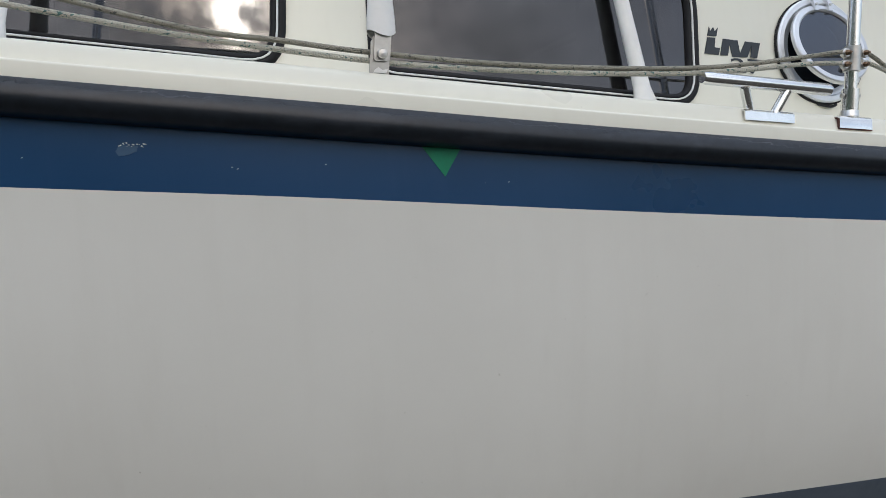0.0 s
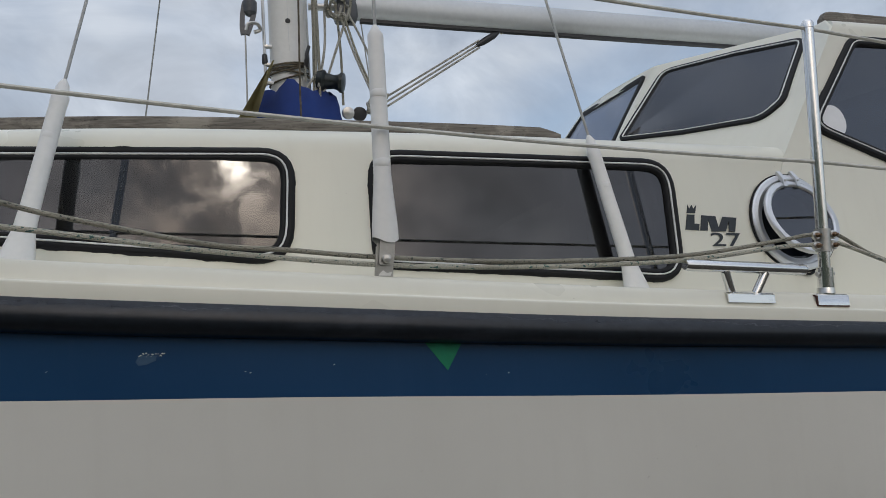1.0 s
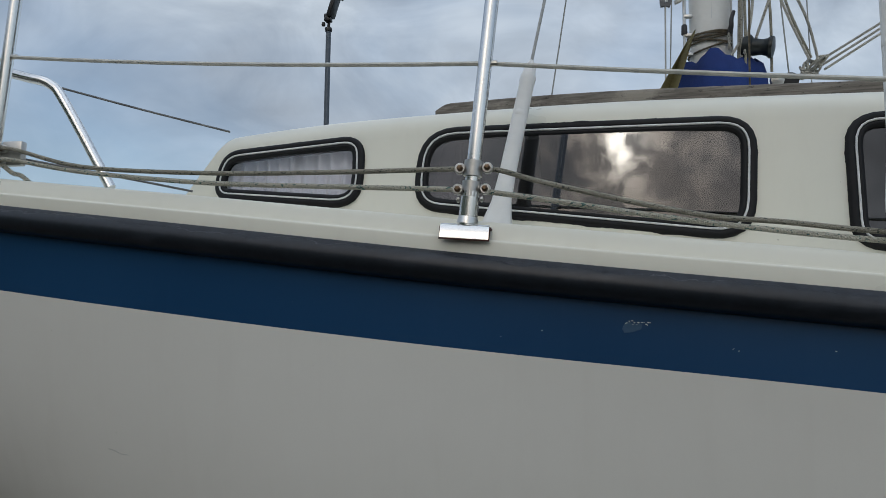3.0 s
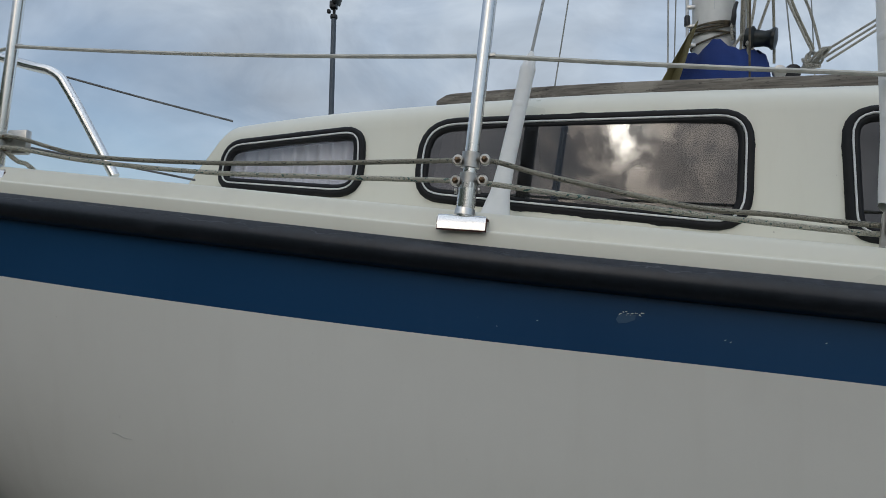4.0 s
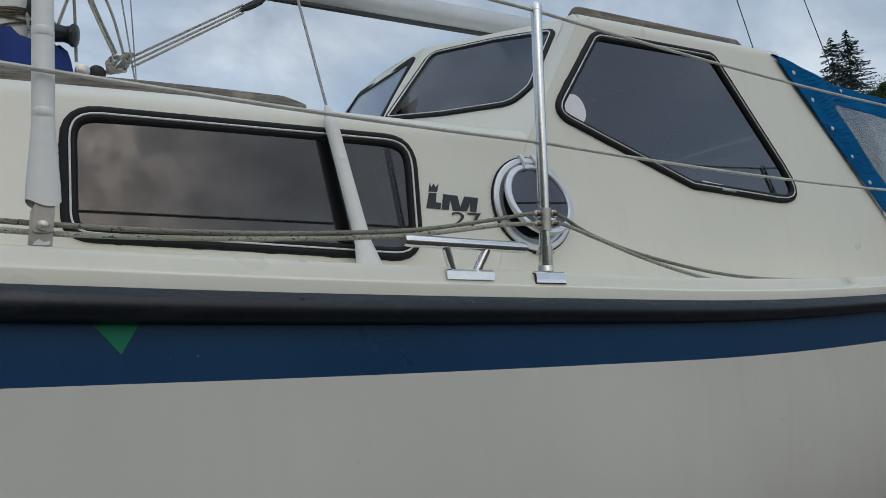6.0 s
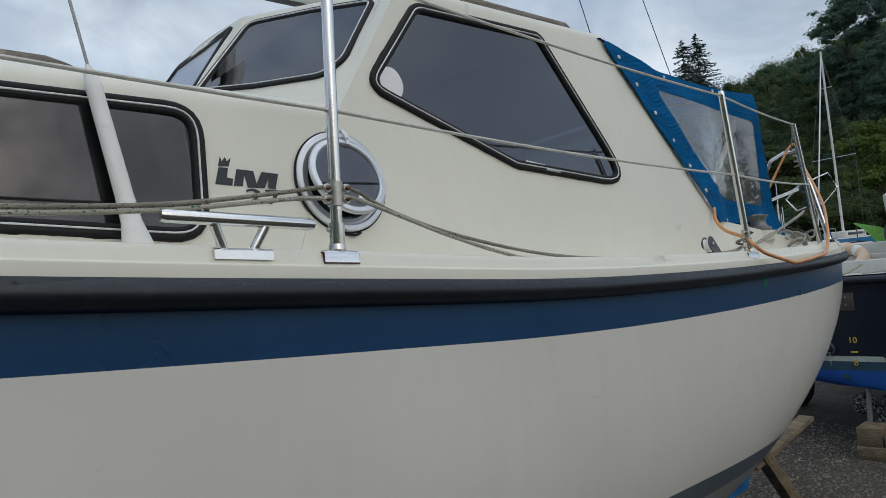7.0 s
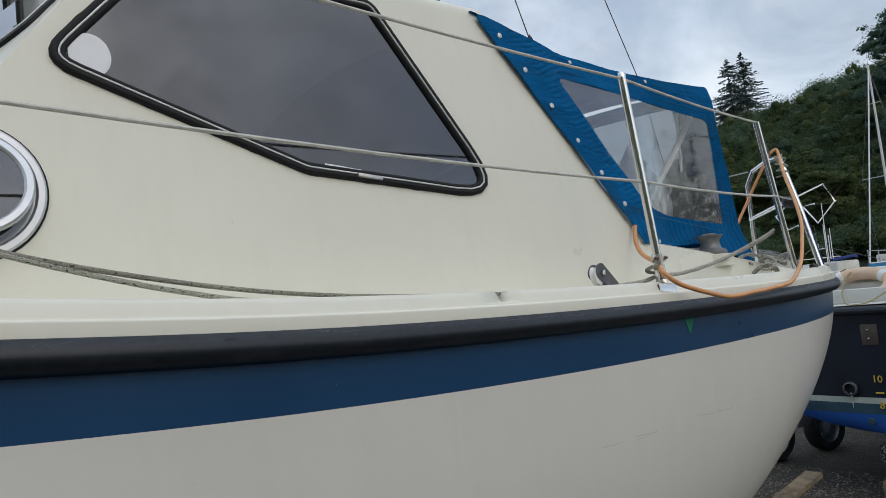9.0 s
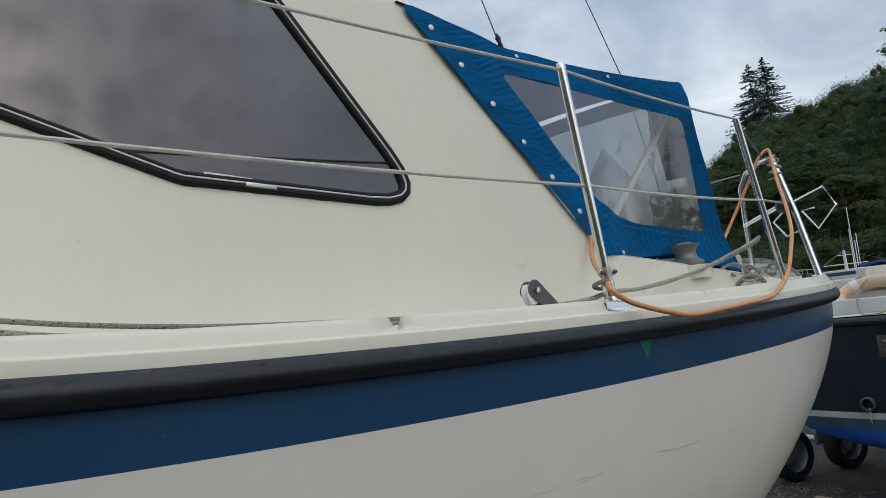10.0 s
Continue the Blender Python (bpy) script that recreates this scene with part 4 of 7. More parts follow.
part("vent_disc", plate(disc, lift, 0.0036, 0.0056), M["white_disc"], boat, "white round disc on the pane")
part("window_clip", block((0.075, 0.006, 0.012), lift(2.10, 2.312, 0.012), 0.002, turn=Euler((0, radians(6), 0)).to_matrix()), M["steel_dull"], boat, "small worn clip under the pane")
part("window_patch", block((0.11, 0.003, 0.016), lift(2.03, 2.332, 0.004), 0.001, turn=Euler((0, radians(7), 0)).to_matrix()), M["vinyl_white"], boat, "flaking white patch on the pane")

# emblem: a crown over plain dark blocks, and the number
emblem = part("emblem", plate([(0.882, 2.297), (0.908, 2.296), (0.916, 2.318), (0.905, 2.308), (0.902, 2.319), (0.892, 2.308), (0.890, 2.320)], lift, 0.0005, 0.002), M["decal"], boat, "dark crown and block emblem", smooth=0)
part("emblem_block", plate([(0.882, 2.293), (0.905, 2.292), (0.899, 2.268), (0.914, 2.266), (0.909, 2.249), (0.868, 2.253)], lift, 0.0005, 0.002), M["decal"], emblem, smooth=0)
part("emblem_block", plate([(0.926, 2.290), (0.969, 2.286), (0.972, 2.254), (0.991, 2.284), (1.035, 2.280), (1.021, 2.242), (1.002, 2.244), (1.009, 2.273), (0.992, 2.244), (0.948, 2.245), (0.944, 2.277), (0.9355, 2.248), (0.913, 2.249)], lift, 0.0005, 0.002), M["decal"], emblem, smooth=0)
text = bpy.data.curves.new("number", "FONT")
text.body, text.size, text.extrude = "27", 0.068, 0.0005
text_ob = new("number_source", text)
deps = bpy.context.evaluated_depsgraph_get()
deps.update()
me = bpy.data.meshes.new_from_object(text_ob.evaluated_get(deps))
bpy.data.objects.remove(text_ob)
me.materials.append(M["decal"])
number = new("number", me)
number.parent = boat
number.matrix_parent_inverse = Matrix.Translation(-boat.location)
number.matrix_basis = Matrix.Translation(lift(0.936, 2.206, 0.002)) @ Euler((radians(90 - 9), radians(2.5), 0)).to_matrix().to_4x4() @ Matrix.Diagonal((1.45, 0.78, 1, 1))


# marks on the hull
M["scratch"] = plain("scratch_grey", (0.35, 0.35, 0.33), (0.54, 0.53, 0.49), 0.7, 0.0, 30.0, 0.1)
def on_hull(u, v, h):
    return (u, -(skin(u, v) + h), v)


def hull_patch(name, outline, mat, label, h=0.0012):
    return part(name, plate(outline, on_hull, h - 0.001, h), mat, boat, label, smooth=0)


hull_patch("lift_mark", [(0.044, 2.041), (0.132, 2.035), (0.094, 1.974)], M["green"], "green triangle marking the lifting point")
hull_patch("lift_mark", [(2.975, 1.866), (3.053, 1.862), (3.011, 1.798)], M["green"], "green triangle marking the lifting point")
rng = random.Random(4)
M["scuff_blue"] = plain("scuff_blue", (0.018, 0.062, 0.13), (0.035, 0.095, 0.18), 0.5)
M["chip_pale"] = plain("chip_pale", (0.42, 0.55, 0.52), (0.66, 0.72, 0.66), 0.6)
hull_patch("paint_scuff", [(-0.418, 2.043), (-0.404, 2.041), (-0.392, 2.040), (-0.394, 2.032), (-0.400, 2.030), (-0.407, 2.027), (-0.420, 2.026), (-0.424, 2.033)], M["scuff_blue"], "faint scuff in the blue paint", 0.0011)
for k in range(17):
    cx, cz = -0.418 + 0.0024 * k + rng.uniform(-0.001, 0.001), 2.0435 - 0.0002 * k + rng.uniform(-0.003, 0.003)
    r = rng.uniform(0.0005, 0.0013)
    pts = [(cx + 1.5 * r * math.cos(a) * rng.uniform(0.6, 1.2), cz + r * math.sin(a) * rng.uniform(0.5, 1.2)) for a in np.linspace(0, 2 * math.pi, 8, endpoint=False)]
    hull_patch("paint_chip", pts, M["chip_pale"], "pale chip in the blue paint", 0.0014)
for cx, cz in ((-0.553, 2.028), (-0.255, 2.003), (-0.247, 2.0), (-0.108, 2.002), (0.21, 1.96)):
    hull_patch("paint_chip", [(cx + 0.0016 * math.cos(a), cz + 0.0008 * math.sin(a + 0.6)) for a in np.linspace(0, 2 * math.pi, 7, endpoint=False)], M["chip_pale"], "pale chip in the blue paint", 0.0014)
for x0, z0, x1, z1 in ((2.526, 1.559, 2.618, 1.557), (2.677, 1.558, 2.781, 1.552), (2.68, 1.549, 2.72, 1.549), (2.996, 1.556, 3.10, 1.547), (3.12, 1.545, 3.221, 1.541), (3.387, 1.540, 3.48, 1.533), (1.757, 1.613, 1.80, 1.606), (-1.42, 1.78, -1.37, 1.77)):
    pts = [(x0 + (x1 - x0) * t, z0 + (z1 - z0) * t + 0.003 * math.sin(9 * t) + w * 0.8) for w, ts in ((0.0006, (0, 0.3, 0.6, 1)), (-0.0006, (1, 0.6, 0.3, 0))) for t in ts]
    hull_patch("scratch", pts, M["scratch"], "grey scratch in the gelcoat", 0.0014)

# ---- stanchions, lifelines, ropes ----
STANCH = {
    "bow": ((-1.765, -1.245, 2.336), (-1.705, -1.255, 2.935), (-1.727, -1.251, 2.616)),
    "fore": ((-0.678, -1.398, 2.204), (-0.614, -1.396, 2.815), (-0.642, -1.396, 2.487)),
    "waist": ((0.969, -1.404, 2.060), (1.002, -1.412, 2.673), (0.984, -1.408, 2.354)),
    "quarter": ((2.902, -1.356, 1.958), (2.850, -1.342, 2.592), (2.880, -1.350, 2.266)),
}


def stanchion(foot, head, mid, s, clamp_zs=(), label="polished steel stanchion on a flanged base"):
    f, h, m = ((Vector((x, -s * y, z))) for x, y, z in (foot, head, mid))
    thing_ = part("stanchion", tube([f, f.lerp(h, 0.5), h], 0.0125, 16), M["steel"], boat, label)
    up = (h - f).normalized()
    part("cap", lathe([(0.0135, -0.012), (0.0135, 0.0), (0.010, 0.006), (0.0, 0.008)], 16, h, up), M["steel"], thing_)
    part("socket", tube([f - up * 0.002, f + up * 0.058], 0.0165, 16), M["steel"], thing_)
    # a folded base: flat on the rail, lip over its outside
    base = sweep(bmesh.new(), [f + Vector((-0.043, 0, 0)), f + Vector((0.040, 0, -0.006))], [(s * 0.036, 0.004), (s * 0.036, 0.0), (s * -0.014, 0.0), (s * -0.018, -0.021), (s * -0.021, -0.021), (s * -0.019, 0.0), (s * -0.013, 0.004)])
    foot_plate = part("base_plate", base, M["steel"], thing_, "folded steel base with rusty edges", smooth=60)
    rust = sweep(bmesh.new(), [f + Vector((-0.0445, 0, -0.001)), f + Vector((0.0415, 0, -0.007))], [(s * 0.034, 0.002), (s * 0.034, -0.001), (s * -0.013, -0.001), (s * -0.016, -0.0225), (s * -0.0195, -0.0225), (s * -0.0175, -0.001), (s * -0.012, 0.002)])
    part("rust_edge", rust, M["rust"], foot_plate, "rust along the base's edge")
    part("weld", lathe([(0.0185, 0.0), (0.0175, 0.008), (0.0165, 0.012)], 16, f + Vector((0, 0, 0.003)), up), M["steel_rusty"], thing_)
    for dx in (-0.0185, 0.0185):
        part("bolt", lathe([(0.005, 0.0), (0.005, 0.004), (0.0, 0.005)], 8, f + up * 0.045 + Vector((dx, 0, 0)), (math.copysign(1, dx), 0, 0)), M["steel_dull"], thing_)
    part("wire_eye", lathe([(0.0055, -0.015), (0.0055, 0.015)], 10, m, (1, 0, 0.0)), M["steel_dull"], thing_)
    for z in clamp_zs:
        p = f.lerp(h, (z - f.z) / (h.z - f.z))
        band = part("rope_clamp", lathe([(0.0130, -0.0135), (0.0165, -0.0135), (0.0165, 0.0135), (0.0130, 0.0135)], 18, p, up), M["steel_dull"], thing_, "steel band clamp with a rope eye")
        for dx in (-0.024, 0.027):
            part("lug", lathe([(0.0085, -0.005), (0.0098, -0.003), (0.0098, 0.004), (0.0080, 0.006)], 14, p + Vector((dx * 0.92, s * 0.003, 0)), (0, s, 0)), M["steel_dull"], band)
            part("nut", lathe([(0.0052, -0.004), (0.0060, 0.0), (0.0052, 0.005), (0.0026, 0.007), (0.0026, 0.010)], 6, p + Vector((dx * 0.92, s * 0.009, 0)), (0, s, 0)), M["brass"], band, "brown tarnished nut")
    return thing_


for name, clamps in (("bow", (2.408, 2.382)), ("fore", (2.302, 2.266)), ("waist", (2.190, 2.167)), ("quarter", (2.035,))):
    stanchion(*STANCH[name], -1, clamps)
    stanchion(*STANCH[name], 1)
part("clamp_bracket", block((0.05, 0.018, 0.055), (-1.718, -1.235, 2.40), 0.004), M["steel_dull"], boat)

AFT_TOP, AFT_MID = (3.968, -1.165, 2.583), (4.035, -1.18, 2.268)
for s in (1, -1):
    heads = [Vector(STANCH[n][1]) - Vector((0, 0, 0.012)) for n in ("bow", "fore", "waist", "quarter")] + [Vector(AFT_TOP)]
    mids = [Vector(STANCH[n][2]) for n in ("bow", "fore", "waist", "quarter")] + [Vector(AFT_MID)]
    if s > 0:
        heads.insert(0, Vector((-2.6, -0.85, 3.08)))
        mids.insert(0, Vector((-2.6, -0.85, 2.72)))
    for pts in (heads, mids):
        run = []
        for a, b in zip(pts, pts[1:]):
            for k in range(8):
                t = k / 8
                p = a.lerp(b, t)
                run.append(Vector((p.x, s * p.y, p.z - 0.03 * (b - a).length * t * (1 - t))))
        run.append(Vector((pts[-1].x, s * pts[-1].y, pts[-1].z)))
        part("lifeline", tube(run, 0.0042, 8), M["lifeline"], boat, "grey plastic covered lifeline wire")


def rope(points, radius, mat, label, per=8):
    path = spline(points, per)
    r = part("rope", tube(path, radius, 10), mat)
    return tagged(r, label, "rope", "lines along the side deck")


grey_line = "weathered grey-green braided line led through stanchion clamps"
cream_line = "cream braided line with green flecks along the rail"
rope([(-2.5, -0.98, 2.47), (-2.1, -1.15, 2.40), (-1.83, -1.245, 2.396), (-1.765, -1.262, 2.404), (-1.70, -1.262, 2.404), (-1.50, -1.296, 2.352), (-1.20, -1.336, 2.322), (-0.92, -1.366, 2.310), (-0.70, -1.391, 2.304), (-0.63, -1.396, 2.300), (-0.535, -1.391, 2.273), (-0.309, -1.388, 2.220), (-0.17, -1.388, 2.204), (-0.03, -1.388, 2.187), (0.2, -1.392, 2.168), (0.45, -1.396, 2.160), (0.65, -1.406, 2.162), (0.855, -1.405, 2.182), (0.942, -1.408, 2.192), (1.012, -1.408, 2.190), (1.14, -1.380, 2.143), (1.32, -1.367, 2.090), (1.586, -1.352, 2.036), (1.85, -1.327, 2.004), (2.15, -1.302, 1.985), (2.5, -1.29, 1.968)], 0.0045, M["rope_grey"], grey_line)
rope([(-2.5, -0.97, 2.44), (-2.1, -1.14, 2.374), (-1.83, -1.245, 2.372), (-1.765, -1.262, 2.380), (-1.70, -1.262, 2.380), (-1.50, -1.296, 2.341), (-1.20, -1.336, 2.303), (-0.92, -1.366, 2.283), (-0.70, -1.391, 2.268), (-0.63, -1.396, 2.260), (-0.497, -1.391, 2.239), (-0.309, -1.388, 2.208), (-0.03, -1.388, 2.173), (0.2, -1.392, 2.157), (0.45, -1.396, 2.150), (0.65, -1.406, 2.152), (0.855, -1.405, 2.168), (0.942, -1.408, 2.170), (1.012, -1.408, 2.171), (1.166, -1.380, 2.131), (1.32, -1.367, 2.083), (1.5, -1.352, 2.036), (1.7, -1.322, 2.003), (2.0, -1.29, 1.985), (2.4, -1.27, 1.964)], 0.0047, M["rope_cream"], cream_line)

# mooring cleat: a long bar on two splayed legs
cleat = part("cleat", tube([(0.612, -1.410, 2.141), (0.621, -1.410, 2.140), (0.904, -1.410, 2.117), (0.913, -1.410, 2.116)], lambda t: 0.0125 if 0.02 < t < 0.98 else 0.0105, 18), M["steel"], boat, "polished steel mooring cleat on the toe rail")
for a, b in (((0.723, -1.404, 2.076), (0.708, -1.410, 2.122)), ((0.783, -1.404, 2.072), (0.808, -1.410, 2.115))):
    part("leg", tube([a, b], 0.0095, 14), M["steel"], cleat)
part("base_plate", sweep(bmesh.new(), [(0.698, -1.404, 2.076), (0.814, -1.404, 2.067)], [(-0.036, 0.004), (-0.036, 0.0), (0.014, 0.0), (0.018, -0.017), (0.021, -0.017), (0.019, 0.0), (0.013, 0.004)]), M["steel"], cleat)

# ---- chainplate, shrouds and their white covers ----
plate_outline = [(x * 0.0165, z) for x, z in [(-1, 0), (1, 0), (1, 0.055), (0.75, 0.064), (0.3, 0.055), (-0.3, 0.055), (-0.75, 0.064), (-1, 0.055)]]
tang = part("chainplate", plate(plate_outline, lambda u, v, h: (-0.010 + u + 0.10 * v, -1.398 + h - 0.05 * v, 2.147 + v), 0.0, 0.006), M["steel_dull"], boat, "steel chainplate with a clevis pin and flaked sealant")
part("toggle", plate(rounded([(-0.014, 0.022), (0.014, 0.022), (0.014, 0.075), (-0.014, 0.075)], 0.008), lambda u, v, h: (-0.008 + u + 0.10 * v, -1.404 + h - 0.05 * v, 2.147 + v), 0.0, 0.005), M["steel_dull"], tang)
part("pin", lathe([(0.0085, 0.0), (0.0085, 0.006), (0.007, 0.008), (0.0, 0.009)], 18, (-0.005, -1.406, 2.180), (0, -1, 0)), M["steel_dull"], tang)
part("sealant", plate([(-0.012, 0.004), (0.010, 0.003), (0.013, 0.010), (0.004, 0.008), (-0.003, 0.013), (-0.009, 0.009)], lambda u, v, h: (-0.008 + u, -1.399 + h, 2.147 + v), -0.001, 0.0), M["pvc"], tang)


def shroud(path, covered, label, flare=None, top=0.0):
    """A wire with a split plastic cover over its foot."""
    a, b = Vector(path[0]), Vector(path[1])
    wire = part("shroud", tube([a, b], 0.0036, 8), M["wire"], boat, label)
    d = (b - a).normalized()
    ln = covered
    prof = flare or [(0.0, 0.016), (0.1, 0.0165), (0.5, 0.0155), (0.90, 0.0145), (0.93, 0.0162), (0.945, 0.0162), (0.955, 0.0135), (0.98, 0.010), (1.0, 0.0045)]
    pts = [a + d * ln * t for t, _ in prof]
    bm = bmesh.new()
    turn = Vector((0, 0, 1)).rotation_difference(d).to_matrix()
    rings = []
    for p, (t, r) in zip(pts, prof):
        squash = 0.55 if r > 0.019 else 0.9
        rings.append([bm.verts.new(p + turn @ Vector((r * math.cos(q), r * squash * math.sin(q), 0.0 if t > 0.01 else 0.006 * math.sin(2 * q + 1)))) for q in np.linspace(0, 2 * math.pi, 20, endpoint=False)])
    for r_, s_ in zip(rings, rings[1:]):
        for k in range(20):
            j = (k + 1) % 20
            bm.faces.new((r_[k], r_[j], s_[j], s_[k]))
    part("cover", bm, M["pvc"], wire, "white plastic tube, scuffed")
    for t in (0.34, 0.66):
        p = a + d * ln * t
        part("cover_joint", lathe([(0.0150, -0.008), (0.0164, -0.006), (0.0164, 0.006), (0.0150, 0.008)], 18, p, d), M["pvc"], wire)
    return wire


FLARE = [(0.0, 0.0245), (0.06, 0.0240), (0.17, 0.0205), (0.29, 0.0165), (0.5, 0.0165), (0.62, 0.0162), (0.86, 0.0160), (0.90, 0.0150), (0.93, 0.0160), (0.955, 0.0150), (0.97, 0.011), (1.0, 0.0045)]
shroud(((-0.003, -1.399, 2.213), (0.153, -0.945, 6.2)), 0.428, "cap shroud in a white plastic cover", FLARE)
FOOT = [(0.0, 0.033), (0.05, 0.031), (0.16, 0.0215), (0.30, 0.0185), (0.6, 0.0175), (0.84, 0.017), (0.87, 0.0180), (0.895, 0.0180), (0.91, 0.015), (0.96, 0.013), (1.0, 0.0045)]
shroud(((-0.660, -1.120, 2.228), (0.0, -0.07, 6.0)), 0.424, "forward lower shroud in a white plastic cover", FOOT)
shroud(((0.662, -1.150, 2.098), (0.04, -0.07, 7.5)), 0.416, "aft lower shroud in a white plastic cover", FOOT)
part("spreader", tube([(0.04, -0.05, 6.25), (0.153, -0.945, 6.2)], lambda t: 0.022 - 0.008 * t, 10), M["mast_white"], boat, "white mast spreader")
for path in (((-0.003, 1.399, 2.213), (0.10, 0.07, 9.8)), ((-0.755, 1.120, 2.228), (-0.10, 0.07, 6.0)), ((0.662, 1.150, 2.098), (0.05, 0.07, 6.0))):
    part("shroud", tube(path, 0.0036, 8), M["wire"], boat, "bare wire shroud on the far side")

# ---- mast, boom and their lines ----
mast_ring = [(0.066 * math.cos(a) * (1.12 if math.cos(a) > 0 else 1.0), 0.050 * math.sin(a)) for a in np.linspace(0, 2 * math.pi, 28, endpoint=False)]
bm = bmesh.new()
rows = [[(x + 0.004 * (z - 2.6), y, z) for x, y in mast_ring] for z in (2.58, 3.0, 4.0, 6.0, 9.9)]
grid(rows, bm, close=True)
mast = part("mast", bm, M["mast_white"], boat, "white painted alloy mast")
part("sail_track", block((0.012, 0.012, 6.2), (0.078, 0, 6.0), 0.002), M["aluminium_grey"], mast)
part("rivet", lathe([(0.010, 0.0), (0.009, 0.003), (0.0, 0.004)], 12, (0.004, -0.0495, 3.216), (0, -1, 0)), M["plastic_black"], mast)
part("mast_rod", tube([(-0.085, -0.03, 2.97), (-0.080, -0.03, 4.2)], 0.006, 8), M["steel_dull"], mast)
for z in (3.05, 3.12, 2.98):
    part("rod_clip", block((0.03, 0.014, 0.012), (-0.072, -0.03, z), 0.002), M["steel_dull"], mast)
furler = part("halyard_drum", lathe([(0.010, 3.235), (0.018, 3.24), (0.0185, 3.30), (0.0185, 3.95), (0.010, 3.955)], 18, (-0.132, -0.055, 0.0)), M["aluminium_grey"], mast, "grey halyard fitting ahead of the mast")
for dx in (-0.014, 0.012):
    part("fork", sweep(bmesh.new(), spline([(-0.132 + dx * 1.3, -0.055, 3.272), (-0.138 + dx * 1.5, -0.057, 3.225), (-0.148 + dx, -0.058, 3.175), (-0.152 + dx * 0.5, -0.058, 3.150)], 3), [(-0.009, -0.006), (0.009, -0.006), (0.009, 0.006), (-0.009, 0.006)]), M["plastic_grey"], furler, "dark grey fork")
part("fork_crown", lathe([(0.012, 3.225), (0.024, 3.235), (0.027, 3.275), (0.020, 3.285)], 14, (-0.132, -0.055, 0.0)), M["plastic_grey"], furler, "dark grey fork")
part("shackle", tube(spline([(-0.150, -0.06, 3.165), (-0.14, -0.062, 3.19), (-0.11, -0.058, 3.195), (-0.098, -0.05, 3.175), (-0.12, -0.05, 3.165)]), 0.007, 8), M["steel_dull"], furler)
part("stay", tube([(-0.160, -0.058, 2.62), (-0.152, -0.058, 3.155)], 0.003, 6), M["wire"], mast)
M["cord_dark"] = plain("cord_dark", (0.055, 0.045, 0.030), (0.15, 0.125, 0.085), 0.9, 0.0, 60.0, 0.3)
for z, k, tilt in ((3.048, 0, 0.006), (3.040, 1, 0.010), (3.030, 2, 0.016), (3.052, 3, 0.003), (3.000, 1.2, 0.026), (3.022, 2.4, -0.012)):
    loop = [(0.073 * math.cos(a) + 0.004, 0.057 * math.sin(a), z + tilt * math.cos(a) + 0.003 * math.sin(2 * a + k)) for a in np.linspace(0, 2 * math.pi, 24)]
    part("lashing", tube(loop, 0.0036, 6), M["cord_dark"], mast, "dark weathered lashing turned round the mast")
# boot of blue cloth at the foot
rows = []
for z, r, w in ((2.60, 0.150, 0.012), (2.80, 0.145, 0.014), (2.89, 0.135, 0.016), (2.925, 0.125, 0.02), (2.945, 0.112, 0.022)):
    rows.append([((r + w * math.sin(5 * a + 8 * z)) * math.cos(a) * 1.1 + 0.03, (r + w * math.sin(4 * a + 2)) * math.sin(a), z + (0.009 * math.sin(3 * a + 1.2) + 0.010 * math.sin(7 * a + 2) + 0.007 * math.sin(13 * a) if z > 2.93 else 0)) for a in np.linspace(0, 2 * math.pi, 40, endpoint=False)])
part("mast_boot", grid(rows, close=True), M["canvas_blue"], mast, "rumpled royal blue cloth round the mast foot", smooth=60)
rows = []
for t in np.linspace(0, 1, 8):
    p = Vector((-0.205, -0.10, 2.72)).lerp(Vector((-0.070, -0.075, 3.03)), t)
    rows.append([(p.x + u * (0.05 - 0.035 * t), p.y + 0.02 * math.sin(3 * u + 4 * t) - 0.02 * abs(u), p.z + 0.02 * u) for u in np.linspace(-1, 1, 7)])
tan = grid(rows)
bmesh.ops.solidify(tan, geom=tan.faces[:], thickness=0.004)
part("cloth_flap", tan, M["canvas_tan"], mast, "tan cloth flap tied to the mast", smooth=60)
M["winch_dark"] = plain("winch_dark", (0.012, 0.015, 0.016), (0.035, 0.040, 0.039), 0.38, 0.5, 20.0, 0.05)
part("mast_winch", lathe([(0.040, 0.0), (0.042, 0.02), (0.030, 0.03), (0.026, 0.06), (0.030, 0.075), (0.038, 0.085), (0.036, 0.095), (0.012, 0.10), (0.0, 0.10)], 20, (0.105, -0.060, 2.985), (0.86, -0.34, -0.18)), M["winch_dark"], mast, "small dark halyard winch")
part("mast_cleat", sweep(bmesh.new(), spline([(0.060, -0.062, 3.035), (0.064, -0.070, 3.060), (0.066, -0.070, 3.085), (0.076, -0.062, 3.115)]), lambda t: ring_of(0.010 - 0.004 * t, 8)), M["plastic_black"], mast, "black horn cleat")
part("rod_end", lathe([(0.010, 0.0), (0.011, 0.004), (0.010, 0.034), (0.007, 0.038)], 12, (-0.085, -0.03, 3.052)), M["plastic_black"], mast, "black rod end")
part("track_line", block((0.0015, 0.002, 6.4), (0.004, -0.0502, 6.3), 0.0), M["aluminium_grey"], mast)
mast.location.x -= 0.019

bm = bmesh.new()
prof = [(0.038 * math.cos(a), 0.058 * math.sin(a)) for a in np.linspace(0, 2 * math.pi, 24, endpoint=False)]
sweep(bm, [(0.245, 0, 3.315), (0.6, 0, 3.309), (1.6, 0, 3.297), (3.3, 0, 3.285)], prof)
boom = part("boom", bm, M["aluminium_grey"], boat, "grey anodised boom")
